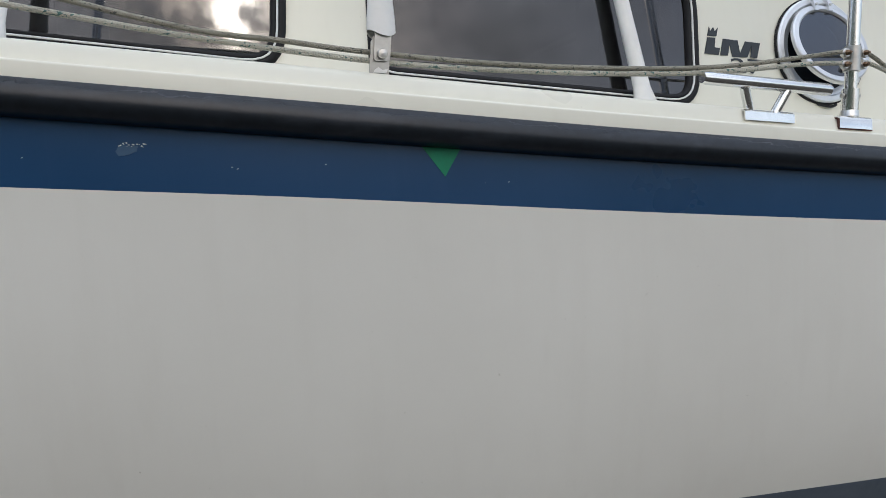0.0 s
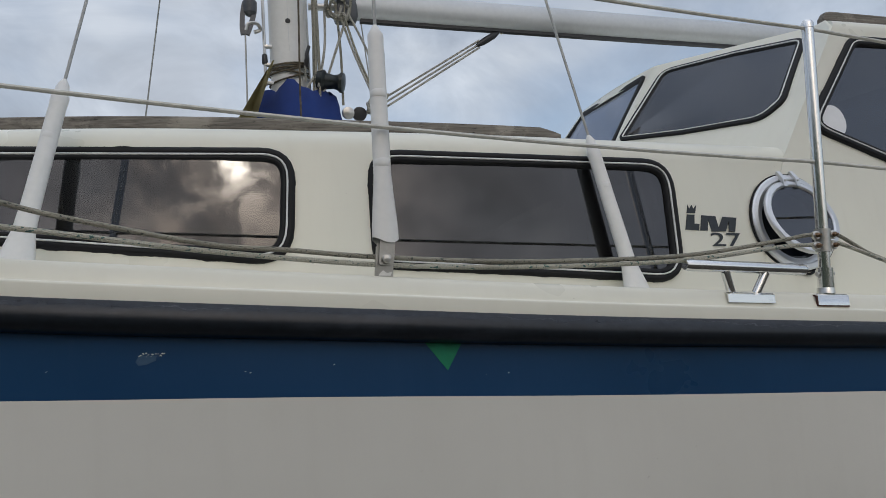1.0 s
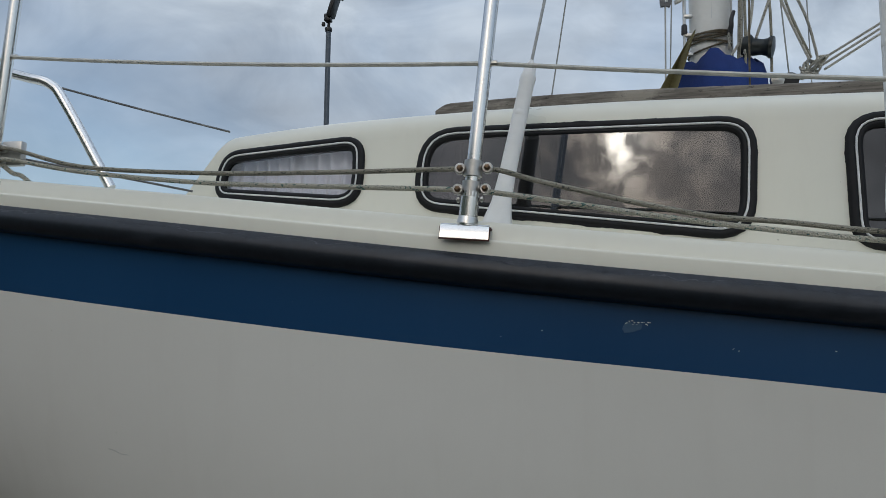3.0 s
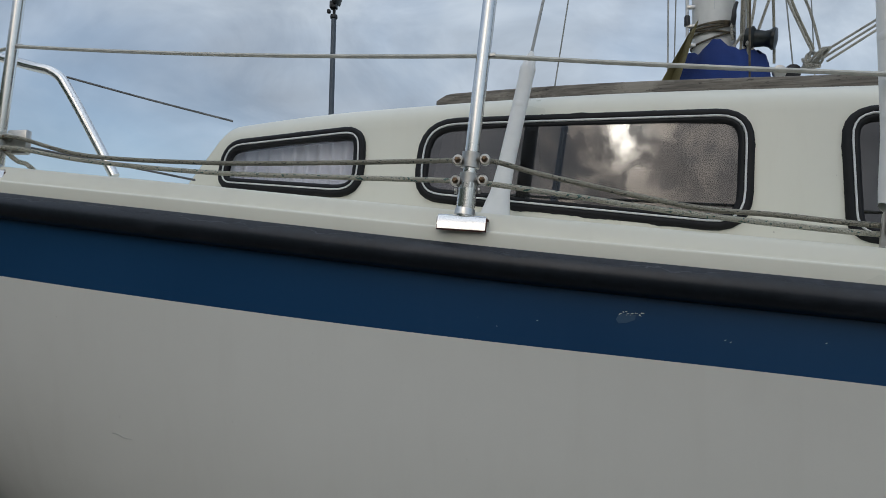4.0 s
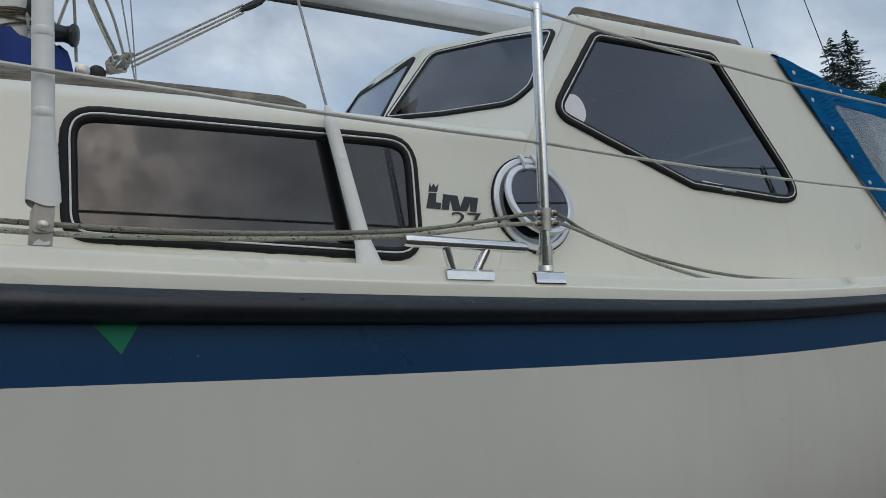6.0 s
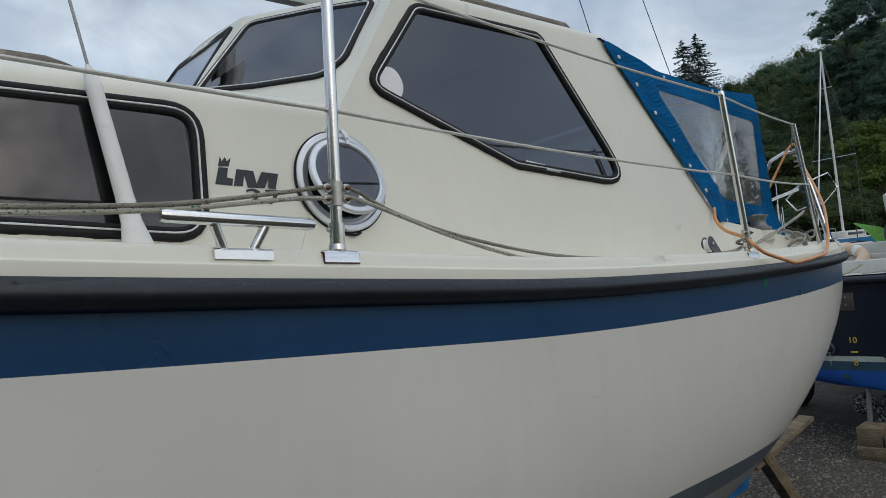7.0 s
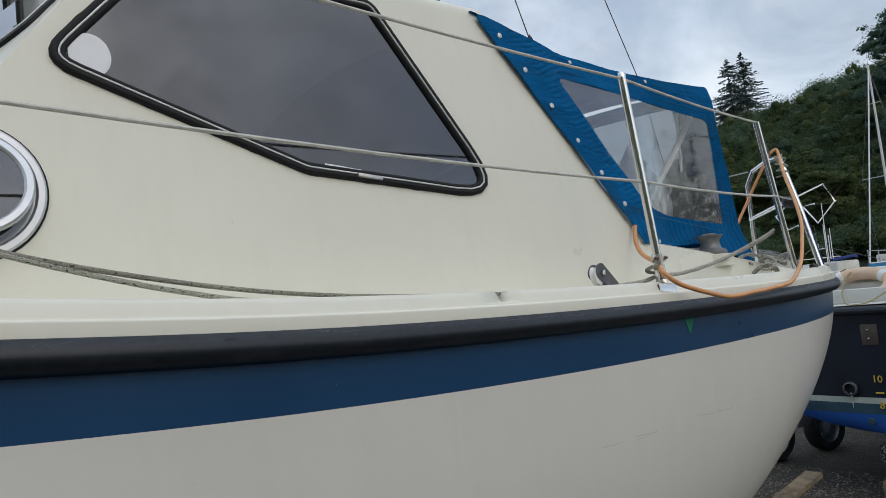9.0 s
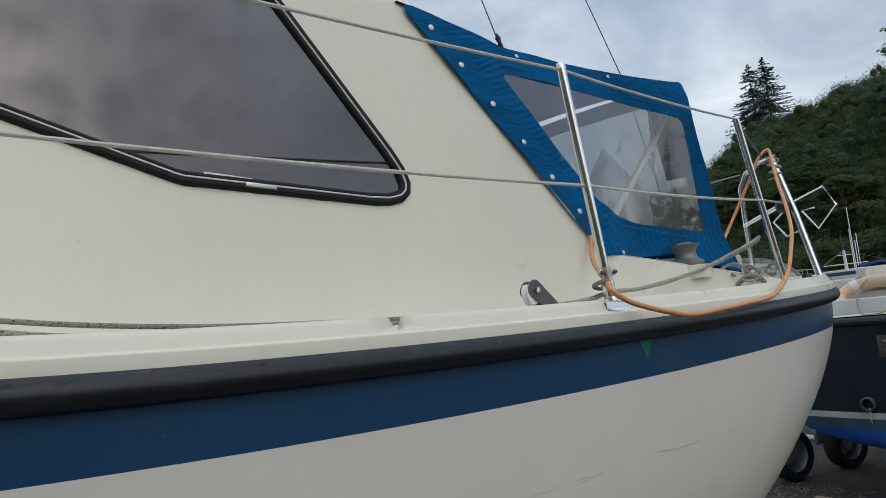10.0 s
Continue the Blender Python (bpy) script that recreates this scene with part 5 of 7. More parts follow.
part("foot_track", sweep(bmesh.new(), [(0.27, 0, 3.254), (0.6, 0, 3.249), (1.6, 0, 3.237), (3.28, 0, 3.225)], [(-0.012, -0.007), (0.012, -0.007), (0.012, 0.006), (-0.012, 0.006)]), M["plastic_black"], boom, "dark track under the boom")
part("end_casting", block((0.085, 0.080, 0.100), (0.215, 0, 3.295), 0.012), M["plastic_grey"], boom, "bare metal gooseneck casting")
part("gooseneck", tube([(0.07, 0, 3.30), (0.21, 0, 3.305)], 0.014, 12), M["steel_dull"], boom)
part("end_sheave", lathe([(0.018, -0.012), (0.018, 0.012)], 16, (0.215, 0, 3.253), (0, 1, 0)), M["plastic_black"], boom)
vang_eye = Vector((0.862, 0.0, 3.244))
part("vang_eye", tube(spline([vang_eye + Vector((-0.012, 0, 0.012)), vang_eye + Vector((0.004, 0, -0.010)), vang_eye + Vector((0.016, 0, 0.012))]), 0.004, 8), M["steel"], boom)
d = (Vector((0.34, -0.05, 2.915)) - vang_eye).normalized()
vang = part("vang_block", tube([vang_eye + d * 0.015, vang_eye + d * 0.04, vang_eye + d * 0.10, vang_eye + d * 0.135], lambda t: 0.007 + 0.008 * math.sin(math.pi * t), 14), M["plastic_black"], boat, "black vang block under the boom")
for k, off in enumerate((-0.014, 0.0, 0.016)):
    a, b = vang_eye + d * 0.12 + Vector((0, 0, off)), Vector((0.345 - 0.006 * k, -0.05 + 0.02 * k, 2.895 + 0.019 * k))
    part("fall", tube([a, b], 0.0042, 8), M["rope_white"], vang, "white flecked line")
low = part("vang_foot", lathe([(0.010, -0.016), (0.026, -0.012), (0.028, 0.0), (0.026, 0.012), (0.010, 0.016)], 16, (0.235, -0.05, 2.862), (0, 1, 0.2)), M["plastic_black"], boat, "black block at the mast foot")
part("sheave_block", lathe([(0.008, -0.014), (0.022, -0.010), (0.024, 0.0), (0.022, 0.010), (0.008, 0.014)], 16, (0.190, -0.06, 2.862), (0, 1, 0.1)), M["steel_dull"], low)
part("deck_eye", block((0.16, 0.03, 0.03), (0.25, -0.05, 2.80), 0.006), M["steel_dull"], low)
rng = random.Random(11)
for k, (x0, z0, x1, z1, mname) in enumerate(((0.055, 2.72, 0.062, 3.9, "rope_grey"), (0.070, 2.72, 0.080, 3.9, "rope_white"), (0.082, 2.72, 0.076, 3.9, "rope_grey"), (0.094, 2.72, 0.090, 3.6, "rope_white"), (0.080, 2.95, 0.125, 3.27, "rope_white"), (0.018, 2.92, 0.082, 3.075, "rope_white"), (0.040, 2.98, 0.050, 3.09, "rope_white"), (0.283, 2.915, 0.180, 3.25, "rope_white"), (0.292, 2.925, 0.195, 3.23, "rope_grey"), (0.322, 2.905, 0.213, 3.25, "rope_white"), (0.172, 2.89, 0.167, 3.3, "rope_grey"), (0.055, 2.80, 0.22, 3.28, "rope_white"))):
    y0, y1 = rng.uniform(-0.10, -0.04), rng.uniform(-0.09, -0.03)
    mid = ((x0 + x1) / 2 + rng.uniform(-0.012, 0.02), (y0 + y1) / 2 - 0.01, (z0 + z1) / 2)
    part("halyard", tube(spline([(x0, y0, z0), mid, (x1, y1, z1)]), 0.0048, 8), M[mname], boat, "halyard hanging beside the mast")
for k in range(4):
    a = rng.uniform(0, 6.28)
    pts = [(0.160 + 0.034 * math.cos(t + a) + 0.01 * k, -0.055 + 0.02 * math.sin(2 * t), 3.29 + 0.05 * math.sin(t + a) + rng.uniform(-0.02, 0.02)) for t in np.linspace(0, 5.6, 12)]
    part("coil", tube(spline(pts, 3), 0.0055, 6), M["rope_grey"] if k % 2 else M["rope_white"], boat, "coiled line hung at the gooseneck")
for k in range(5):
    pts = [(0.302 + 0.034 * math.cos(t + k) + 0.014 * rng.uniform(-1, 1), -0.06 + 0.03 * math.sin(2 * t + k), 2.900 + 0.030 * math.sin(t * 1.3 + k)) for t in np.linspace(0, 6.0, 10)]
    part("knot", tube(spline(pts, 3), 0.0045, 6), M["rope_white"], boat, "tangled line at the vang block")
part("flag_halyard", tube([(-0.070, -0.778, 2.565), (-0.068, -0.776, 2.70), (-0.055, -0.768, 3.1), (0.12, -0.70, 6.22)], 0.0026, 6), M["cord_dark"], boat, "thin dark halyard made fast at the handrail")
part("inner_stay", tube([(0.42, 0.30, 2.62), (0.30, 0.28, 9.0)], 0.0026, 6), M["wire"], boat, "thin wire stay")
part("backstay", tube([(5.06, -0.12, 1.95), (4.724, -0.108, 3.193), (1.5, 0.0, 9.9)], 0.003, 6), M["wire_dark"], boat, "thin dark backstay")
lift_line = part("topping_lift", tube([(3.87, -0.20, 2.88), (3.729, -0.193, 3.227), (1.5, 0.0, 9.9)], 0.003, 6), M["wire_dark"], boat, "thin dark line above the canopy")
part("shackle", lathe([(0.004, -0.045), (0.013, -0.02), (0.009, 0.0), (0.014, 0.02), (0.004, 0.045)], 10, (3.729, -0.193, 3.24), (-0.3, 0, 1)), M["plastic_black"], lift_line)


# ---- teak handrails on the coachroof and the wheelhouse ----
def handrail(path, height, label, parent, feet):
    bm = bmesh.new()
    sweep(bm, spline(path, 10), lambda t: [(a, b * (0.45 + 0.55 * min(1.0, t / 0.03, (1 - t) / 0.05))) for a, b in rounded([(-0.014, 0.0), (0.014, 0.0), (0.014, height), (-0.014, height)], 0.006, 3)])
    r = part("handrail", bm, M["teak"], parent, label, smooth=40)
    for x, y, z in feet:
        part("rail_foot", block((0.10, 0.022, 0.03), (x, y, z), 0.004), M["teak"], r)
    return r


for s in (-1, 1):
    ry = lambda x: s * (cab(x) - 0.26)
    rz = lambda x: edge_z(x) + 0.035 + 0.085 * (1 - ((cab(x) - 0.26) / (cab(x) - 0.06)) ** 2)
    xs = np.linspace(-0.86, 0.650, 9)
    handrail([(x, ry(x), edge_z(x) + 0.052) for x in xs], 0.032, "weathered grey teak handrail on the coachroof", boat, [(x, ry(x), edge_z(x) + 0.040) for x in (-0.75, -0.25, 0.2, 0.6)])
    handrail([(x, s * 0.84, roof_z(0.84) + 0.012 - 0.010 * (x - 1.66)) for x in np.linspace(1.66, 2.60, 5)], 0.042, "weathered grey teak handrail on the wheelhouse roof", boat, [(x, s * 0.84, roof_z(0.84) + 0.003) for x in (1.72, 2.05, 2.40)])

# ---- blue cockpit canopy ----
canopy = thing("cockpit_canopy", (3.4, 0, 2.1), "blue cloth cockpit canopy with clear vinyl windows", "canopy")


def canopy_y(x, z):
    """The cloth's side stands a little off the cabin and pulls in aft."""
    t = min(1.0, max(0.0, (x - 3.18) / 0.4))
    return side_y(min(x, 3.3), z) + 0.012 - 0.14 * t * t * (3 - 2 * t) * min(1.0, max(0.0, (2.72 - z) / 0.55))


CAN = [(2.60, 2.888), (3.185, 2.105), (3.40, 2.100), (3.766, 2.104), (4.14, 2.008), (3.885, 2.772), (3.59, 2.760), (3.235, 2.768), (2.965, 2.792), (2.72, 2.864)]
CAN_WIN = ([(2.928, 2.700), (3.868, 2.625), (3.960, 2.182), (3.375, 2.240), (3.215, 2.285)], [0.02, 0.05, 0.02, 0.05, 0.04])


def cloth(outline, holes, s, thick, name, mat, label, parent, bulge=0.0, seg=0.05):
    """Cloth that ripples a little between its fastenings."""
    lift = lambda u, w, h: (u, s * (canopy_y(u, w) + bulge * (math.sin(31 * u + 9 * w) * 0.5 + math.sin(13 * w - 17 * u + 1) * 0.5)), w)
    return part(name, holed_sheet(outline, holes, lift, thick, seg), mat, parent, label, smooth=70)


for s in (-1, 1):
    panel = cloth(rounded(CAN, 0.02, 3), [rounded(*CAN_WIN)], s, 0.003, "side_panel", M["canopy"], "blue cloth side panel", canopy, 0.004)
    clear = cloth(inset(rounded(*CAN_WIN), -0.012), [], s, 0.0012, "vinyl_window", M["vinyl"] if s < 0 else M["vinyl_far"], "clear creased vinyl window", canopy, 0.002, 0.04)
    clear.visible_shadow = False
    part("seam", frame_ring(inset(rounded(*CAN_WIN), -0.030), lambda u, v, h: (u, s * (canopy_y(u, v) + 0.004 + h), v), [(-0.001, 0.0), (0.0, 0.001), (0.001, 0.0)]), plain("thread", (0.02, 0.10, 0.22), (0.03, 0.14, 0.3), 0.8) if s < 0 else M["canopy"], panel)
    for t in (0.06, 0.21, 0.37, 0.53, 0.68, 0.83):
        u, v = 2.655 + (3.20 - 2.655) * t + 0.012, 2.86 + (2.12 - 2.86) * t
        part("snap", lathe([(0.010, 0.0), (0.009, 0.003), (0.004, 0.005), (0.0, 0.0045)], 14, (u, s * (canopy_y(u, v) + 0.003), v), (0, s, 0.15)), M["steel_dull"], canopy, "round metal snap fastener")
    for u, v in ((3.02, 2.765), (3.45, 2.745), (3.32, 2.112), (3.9, 2.045), (3.62, 2.085)):
        part("snap", lathe([(0.008, 0.0), (0.007, 0.003), (0.0, 0.0045)], 12, (u, s * (canopy_y(u, v) + 0.003), v), (0, s, 0.15)), M["steel_dull"], canopy, "round metal snap fastener")
rows = []
for s in np.linspace(-1, 1, 25):
    row = []
    for x in list(np.linspace(2.60, 3.885, 24)):
        z = lerp(x, [2.60, 2.72, 2.965, 3.235, 3.59, 3.915], [2.888, 2.864, 2.792, 2.768, 2.764, 2.772])
        y = canopy_y(x, z) * s
        row.append((x, y, z + 0.13 * (1 - s * s) * lerp(x, [2.6, 3.0, 3.6, 3.885], [0.75, 0.8, 0.8, 0.55]) + 0.010 * math.sin(7 * x) * (1 - s * s)))
    rows.append(row)
top_cloth = grid(rows)
bmesh.ops.solidify(top_cloth, geom=top_cloth.faces[:], thickness=0.003)
part("top_panel", top_cloth, M["canopy"], canopy, "blue cloth canopy top", smooth=60)
aft = []
for t in np.linspace(0, 1, 14):
    z = 2.775 + (2.008 - 2.775) * t
    x = 3.885 + (4.14 - 3.885) * t
    aft.append([(x + 0.05 * (1 - s * s), s * canopy_y(x, z), z - 0.003 + 0.0715 * (1 - s * s) * (1 - t)) for s in np.linspace(-1, 1, 21)])
back = grid(aft)
keep = [f for f in back.faces if abs(f.calc_center_median().y) > 0.84 or not 2.2 < f.calc_center_median().z < 2.75]
bmesh.ops.delete(back, geom=[f for f in back.faces if f not in set(keep)], context="FACES")
bmesh.ops.solidify(back, geom=back.faces[:], thickness=0.003)
part("aft_panel", back, M["canopy"], canopy, "blue cloth aft panel", smooth=60)
clear = grid([[(x + 0.004, y, z) for x, y, z in row] for row in aft])
bmesh.ops.delete(clear, geom=[f for f in clear.faces if abs(f.calc_center_median().y) > 0.9 or not 2.15 < f.calc_center_median().z < 2.8], context="FACES")
clear = part("vinyl_window", clear, M["vinyl_far"], canopy, "dark tinted aft vinyl window", smooth=60)
clear.visible_shadow = False
for s in (-1, 1):
    part("hoop", tube(spline([(3.40, s * 0.90, 2.16), (3.529, s * 0.90, 2.281), (3.90, s * 0.90, 2.655), (3.93, s * 0.86, 2.75)]), 0.013, 12), M["vinyl_white"], canopy, "white canopy hoop tube")
    part("strap", tube([(3.815, s * 0.90, 2.68), (3.797, s * 0.90, 2.425)], 0.006, 6), M["vinyl_white"], canopy, "white tensioning strap")
rows = []
for t in np.linspace(0, 1, 12):
    rows.append([(3.93 + 0.17 * math.cos(a) * math.sin(math.pi * (0.12 + 0.85 * t)) * (1 + 0.12 * math.sin(3 * a + 5 * t)), -0.55 + 0.17 * math.sin(a) * math.sin(math.pi * (0.12 + 0.85 * t)), 2.11 + 0.50 * t + 0.03 * math.sin(2 * a)) for a in np.linspace(0, 2 * math.pi, 24, endpoint=False)])
bag = part("sail_bag", grid(rows, close=True), M["vinyl_white"], None, smooth=70)
tagged(bag, "white crumpled sail bag on the cockpit seat", "bag")
part("cockpit_seat", block((1.3, 1.7, 0.10), (3.75, 0, 2.05), 0.02), M["liner"], boat, "pale cockpit seat")

# winch on the coaming
M["winch_grey"] = plain("winch_grey", (0.16, 0.165, 0.165), (0.25, 0.255, 0.25), 0.45, 0.4, 20.0, 0.05)
w = thing("sheet_winch", (3.685, -1.045, 2.06), "grey two-speed sheet winch on the cockpit coaming", "winch")
part("drum", lathe([(0.060, 0.0), (0.062, 0.004), (0.060, 0.018), (0.046, 0.024), (0.040, 0.030), (0.036, 0.048), (0.038, 0.060), (0.047, 0.070), (0.052, 0.074), (0.052, 0.079), (0.030, 0.081), (0.022, 0.087), (0.0, 0.087)], 28, (3.70, -1.045, 2.050)), M["winch_grey"], w)
part("winch_pad", lathe([(0.085, -0.045), (0.082, 0.0), (0.070, 0.003), (0.0, 0.003)], 24, (3.70, -1.045, 2.048)), M["gelcoat"], w)

# turning block on the side deck, with its line
blk = thing("turning_block", (2.68, -1.31, 1.97), "grey plastic turning block with a white sheave", "block")
ax = Vector((0.25, -1, 0.1)).normalized()
for off in (-0.011, 0.011):
    o = Vector((2.668, -1.315, 2.006)) + ax * off
    tilt = Euler((0, radians(38), 0)).to_matrix()
    cheek = rounded([(-0.026, -0.024), (0.085, -0.012), (0.085, 0.012), (-0.026, 0.026)], 0.022)
    part("cheek", plate(cheek, lambda u, v, h: tuple(o + tilt @ Vector((u, h, v))), -0.003, 0.003), M["plastic_grey"], blk)
part("sheave", lathe([(0.027, -0.008), (0.023, 0.0), (0.027, 0.008)], 20, (2.660, -1.315, 2.000), ax), M["pvc"], blk, "white sheave")
part("axle", lathe([(0.008, 0.0), (0.008, 0.003), (0.0, 0.004)], 14, Vector((2.668, -1.318, 2.006)) + ax * 0.014, ax), M["steel"], blk)
rope([(2.74, -1.31, 1.966), (2.86, -1.32, 1.972), (2.96, -1.31, 1.985), (3.1, -1.28, 1.985), (3.3, -1.22, 1.996), (3.55, -1.16, 2.02), (3.78, -1.13, 2.06), (3.98, -1.13, 2.11), (4.06, -1.13, 2.135)], 0.0062, M["rope_white"], "pale braided sheet led to the stern rail")
rope([(3.3, -1.21, 1.992), (3.55, -1.14, 2.016), (3.80, -1.11, 2.052), (4.0, -1.11, 2.100), (4.07, -1.12, 2.125)], 0.006, M["rope_white"], "white braided sheet led to the stern rail")
for k in range(2):
    pts = [(2.893 + 0.022 * math.cos(t + k), -1.340 + 0.022 * math.sin(t + k), 1.990 + 0.006 * t + 0.005 * k) for t in np.linspace(0, 5.5, 12)]
    rope(pts, 0.005, M["rope_grey"], "turns of old line round the stanchion foot", 3)
for k in range(6):
    a0 = rng.uniform(0, 6)
    c = Vector((4.04 + rng.uniform(-0.07, 0.09), -1.10 + rng.uniform(-0.03, 0.06), 1.965 + 0.012 * k))
    pts = [c + Vector((0.075 * math.cos(t + a0), 0.045 * math.sin(t + a0), 0.018 * math.sin(2 * t + a0))) for t in np.linspace(0, 5.9, 14)]
    rope(pts, 0.0055, M["rope_white"] if k % 3 else M["rope_grey"], "tangled coil of line at the stern rail", 3)

# ---- stern rail ----
push = part("stern_rail", tube([(4.105, -1.175, 1.965), (4.035, -1.170, 2.268), AFT_TOP], 0.0125, 14), M["steel"], boat, "polished steel stern rail stanchion")
part("stern_post", tube([(4.98, -0.55, 1.96), (4.90, -0.60, 2.45), (4.90, -0.64, 2.52), (4.86, -0.74, 2.55), (4.75, -0.86, 2.54)], 0.0125, 12), M["steel"], push)
part("stern_bar", tube([(4.92, -0.58, 2.26), (4.70, -0.92, 2.31)], 0.0115, 12), M["steel"], push)
part("stern_brace", tube([(4.757, -0.992, 1.96), (4.770, -0.925, 2.26), (4.755, -0.86, 2.55)], 0.015, 12), M["steel"], push)
part("pole_stripe", tube([(4.762, -1.003, 1.97), (4.775, -0.940, 2.24)], 0.006, 8), M["canvas_blue"], push, "blue stripe of tape")
for s in (1,):
    part("stern_rail_far", tube(spline([(4.105, 1.175, 1.965), (4.035, 1.17, 2.268), (3.968, 1.165, 2.583)]), 0.0125, 12), M["steel"], push)
part("stern_wire", tube([AFT_TOP, (4.68, -0.86, 2.535)], 0.004, 6), M["wire_dark"], push)
part("stern_wire", tube([AFT_MID, (4.70, -0.92, 2.31)], 0.004, 6), M["wire"], push)
part("stern_wire", tube([(3.95, 1.15, 2.59), (4.90, 0.30, 2.50), (4.88, -0.62, 2.52)], 0.004, 6), M["wire"], push)
loop = [(5.2, -0.70, 2.36), (5.2, -0.87, 2.41), (5.2, -0.92, 2.305), (5.2, -0.815, 2.20), (5.2, -0.745, 2.305), (5.2, -0.81, 2.31)]
part("wire_bracket", tube(loop, 0.006, 8), M["steel"], push, "bent steel horseshoe-buoy bracket")
part("wire_bracket_lower", tube([(5.2, -0.70, 2.36), (5.17, -0.60, 2.27), (5.17, -0.66, 2.185), (5.17, -0.72, 2.20)], 0.006, 8), M["steel"], push)
part("bracket_arm", tube([(4.72, -0.91, 2.30), (5.0, -0.72, 2.32), (5.2, -0.70, 2.36)], 0.006, 8), M["steel"], push)
part("clamp_knob", lathe([(0.02, -0.03), (0.032, -0.015), (0.032, 0.015), (0.02, 0.03)], 14, (4.72, -0.90, 2.30), (0, 1, 0.2)), M["plastic_black"], push)
part("fairlead", block((0.05, 0.02, 0.018), (4.32, -1.155, 1.965), 0.004), M["plastic_black"], boat)
hose = tagged(part("hose", tube(spline([(3.13, -1.118, 2.165), (3.10, -1.135, 2.110), (3.04, -1.20, 2.06), (2.93, -1.33, 2.02), (2.86, -1.392, 1.992), (2.905, -1.415, 1.952), (3.0, -1.445, 1.918), (3.12, -1.440, 1.899), (3.34, -1.402, 1.901), (3.50, -1.372, 1.904), (3.73, -1.333, 1.917), (3.94, -1.277, 1.980), (4.09, -1.225, 2.062), (4.24, -1.165, 2.16), (4.40, -1.075, 2.278), (4.56, -0.975, 2.398), (4.68, -0.905, 2.50), (4.728, -0.875, 2.562), (4.733, -0.858, 2.582), (4.705, -0.83, 2.55), (4.688, -0.80, 2.49), (4.665, -0.74, 2.38), (4.61, -0.70, 2.27), (4.52, -0.69, 2.17), (4.38, -0.74, 2.10), (4.20, -0.80, 2.06)]), 0.0072, 12), M["hose"]), "orange electric cable looped over the toe rail and stern rail", "cable")

turns = [(4.752 + 0.024 * math.cos(a) + 0.008 * math.sin(2.3 * a), -0.870 + 0.026 * math.sin(a), 2.555 - 0.0055 * a) for a in np.linspace(0, 21, 60)]
tagged(part("cord", tube(spline(turns, 2), 0.0045, 8), M["rope_white"]), "pale line wound round the top of the stern pole", "rope", "lines along the side deck")

# ---- pulpit at the bow ----
pulpit = part("pulpit", tube(spline([(-2.9, -0.62, 2.92), (-2.45, -0.82, 2.80), (-2.15, -0.98, 2.735), (-1.90, -1.02, 2.66), (-1.82, -1.02, 2.635), (-1.77, -1.02, 2.58), (-1.63, -1.02, 2.36)], 6), 0.0125, 12), M["steel"], boat, "polished steel pulpit")
part("pulpit_rail", tube([(-2.9, -0.66, 2.62), (-2.2, -1.05, 2.535), (-1.77, -1.23, 2.43)], 0.0115, 12), M["steel"], pulpit)
part("pulpit_leg", tube([(-2.32, -0.95, 2.45), (-2.20, -1.02, 2.75), (-2.10, -1.05, 3.05)], 0.0125, 12), M["steel"], pulpit)
part("pulpit_lashing", tube([(-2.20, -1.02, 2.75), (-2.0, -1.08, 3.02)], 0.006, 8), M["rope_grey"], pulpit)
part("pulpit_lashing", tube([(-2.15, -1.0, 2.73), (-1.80, -1.22, 2.43)], 0.005, 8), M["rope_cream"], pulpit)
rope([(-1.735, -1.25, 2.375), (-1.71, -1.245, 2.355), (-1.695, -1.235, 2.35), (-1.665, -1.23, 2.325)], 0.005, M["rope_cream"], "short knotted tail of cream line", 5)
part("jackline", tube(spline([(-1.80, -1.0, 2.63), (-1.62, -0.92, 2.588), (-1.43, -0.80, 2.552)]), 0.003, 6), M["wire_dark"], boat, "thin dark line to the coachroof")
part("deck_line", tube(spline([(-1.70, -1.22, 2.39), (-1.55, -1.1, 2.37), (-1.45, -0.95, 2.36)]), 0.003, 6), M["wire_dark"], boat)

# ---- the yard ----
def gravel_build(n):
    p = place(n)
    patch = n.noise(p, 0.55, 6.0, 0.6)
    stone = n.tree.nodes.new("ShaderNodeTexVoronoi")
    stone.inputs["Scale"].default_value = 62.0
    n.link(p, stone.inputs["Vector"])
    pick = n.tree.nodes.new("ShaderNodeSeparateColor")
    n.link(stone.outputs["Color"], pick.inputs[0])
    grit = n.noise(p, 130.0, 4.0, 0.7)
    colour = n.ramp(grit, [(0.3, (0.024, 0.021, 0.015)), (0.7, (0.088, 0.075, 0.055))])
    colour = n.mix(n.ramp(pick.outputs[0], [(0.74, (0, 0, 0)), (0.98, (0.55,) * 3)]), colour, (0.21, 0.183, 0.145))
    colour = n.mix(n.ramp(patch, [(0.40, (0.80,) * 3), (0.60, (0, 0, 0))]), colour, (0.026, 0.022, 0.016))
    away = n.tree.nodes.new("ShaderNodeVectorMath")
    away.operation = "LENGTH"
    n.link(p, away.inputs[0])
    turf = n.ramp(n.noise(p, 0.3, 6.0), [(0.3, (0.012, 0.024, 0.008)), (0.7, (0.035, 0.055, 0.018))])
    colour = n.mix(n.math("MULTIPLY", n.math("SUBTRACT", away.outputs["Value"], 46.0), 0.2, clamp=True), colour, turf)
    finish(n, colour, 0.95, 0.0, stone.outputs["Distance"], 0.8, 0.02)


M["gravel"] = material("gravel_yard", gravel_build)
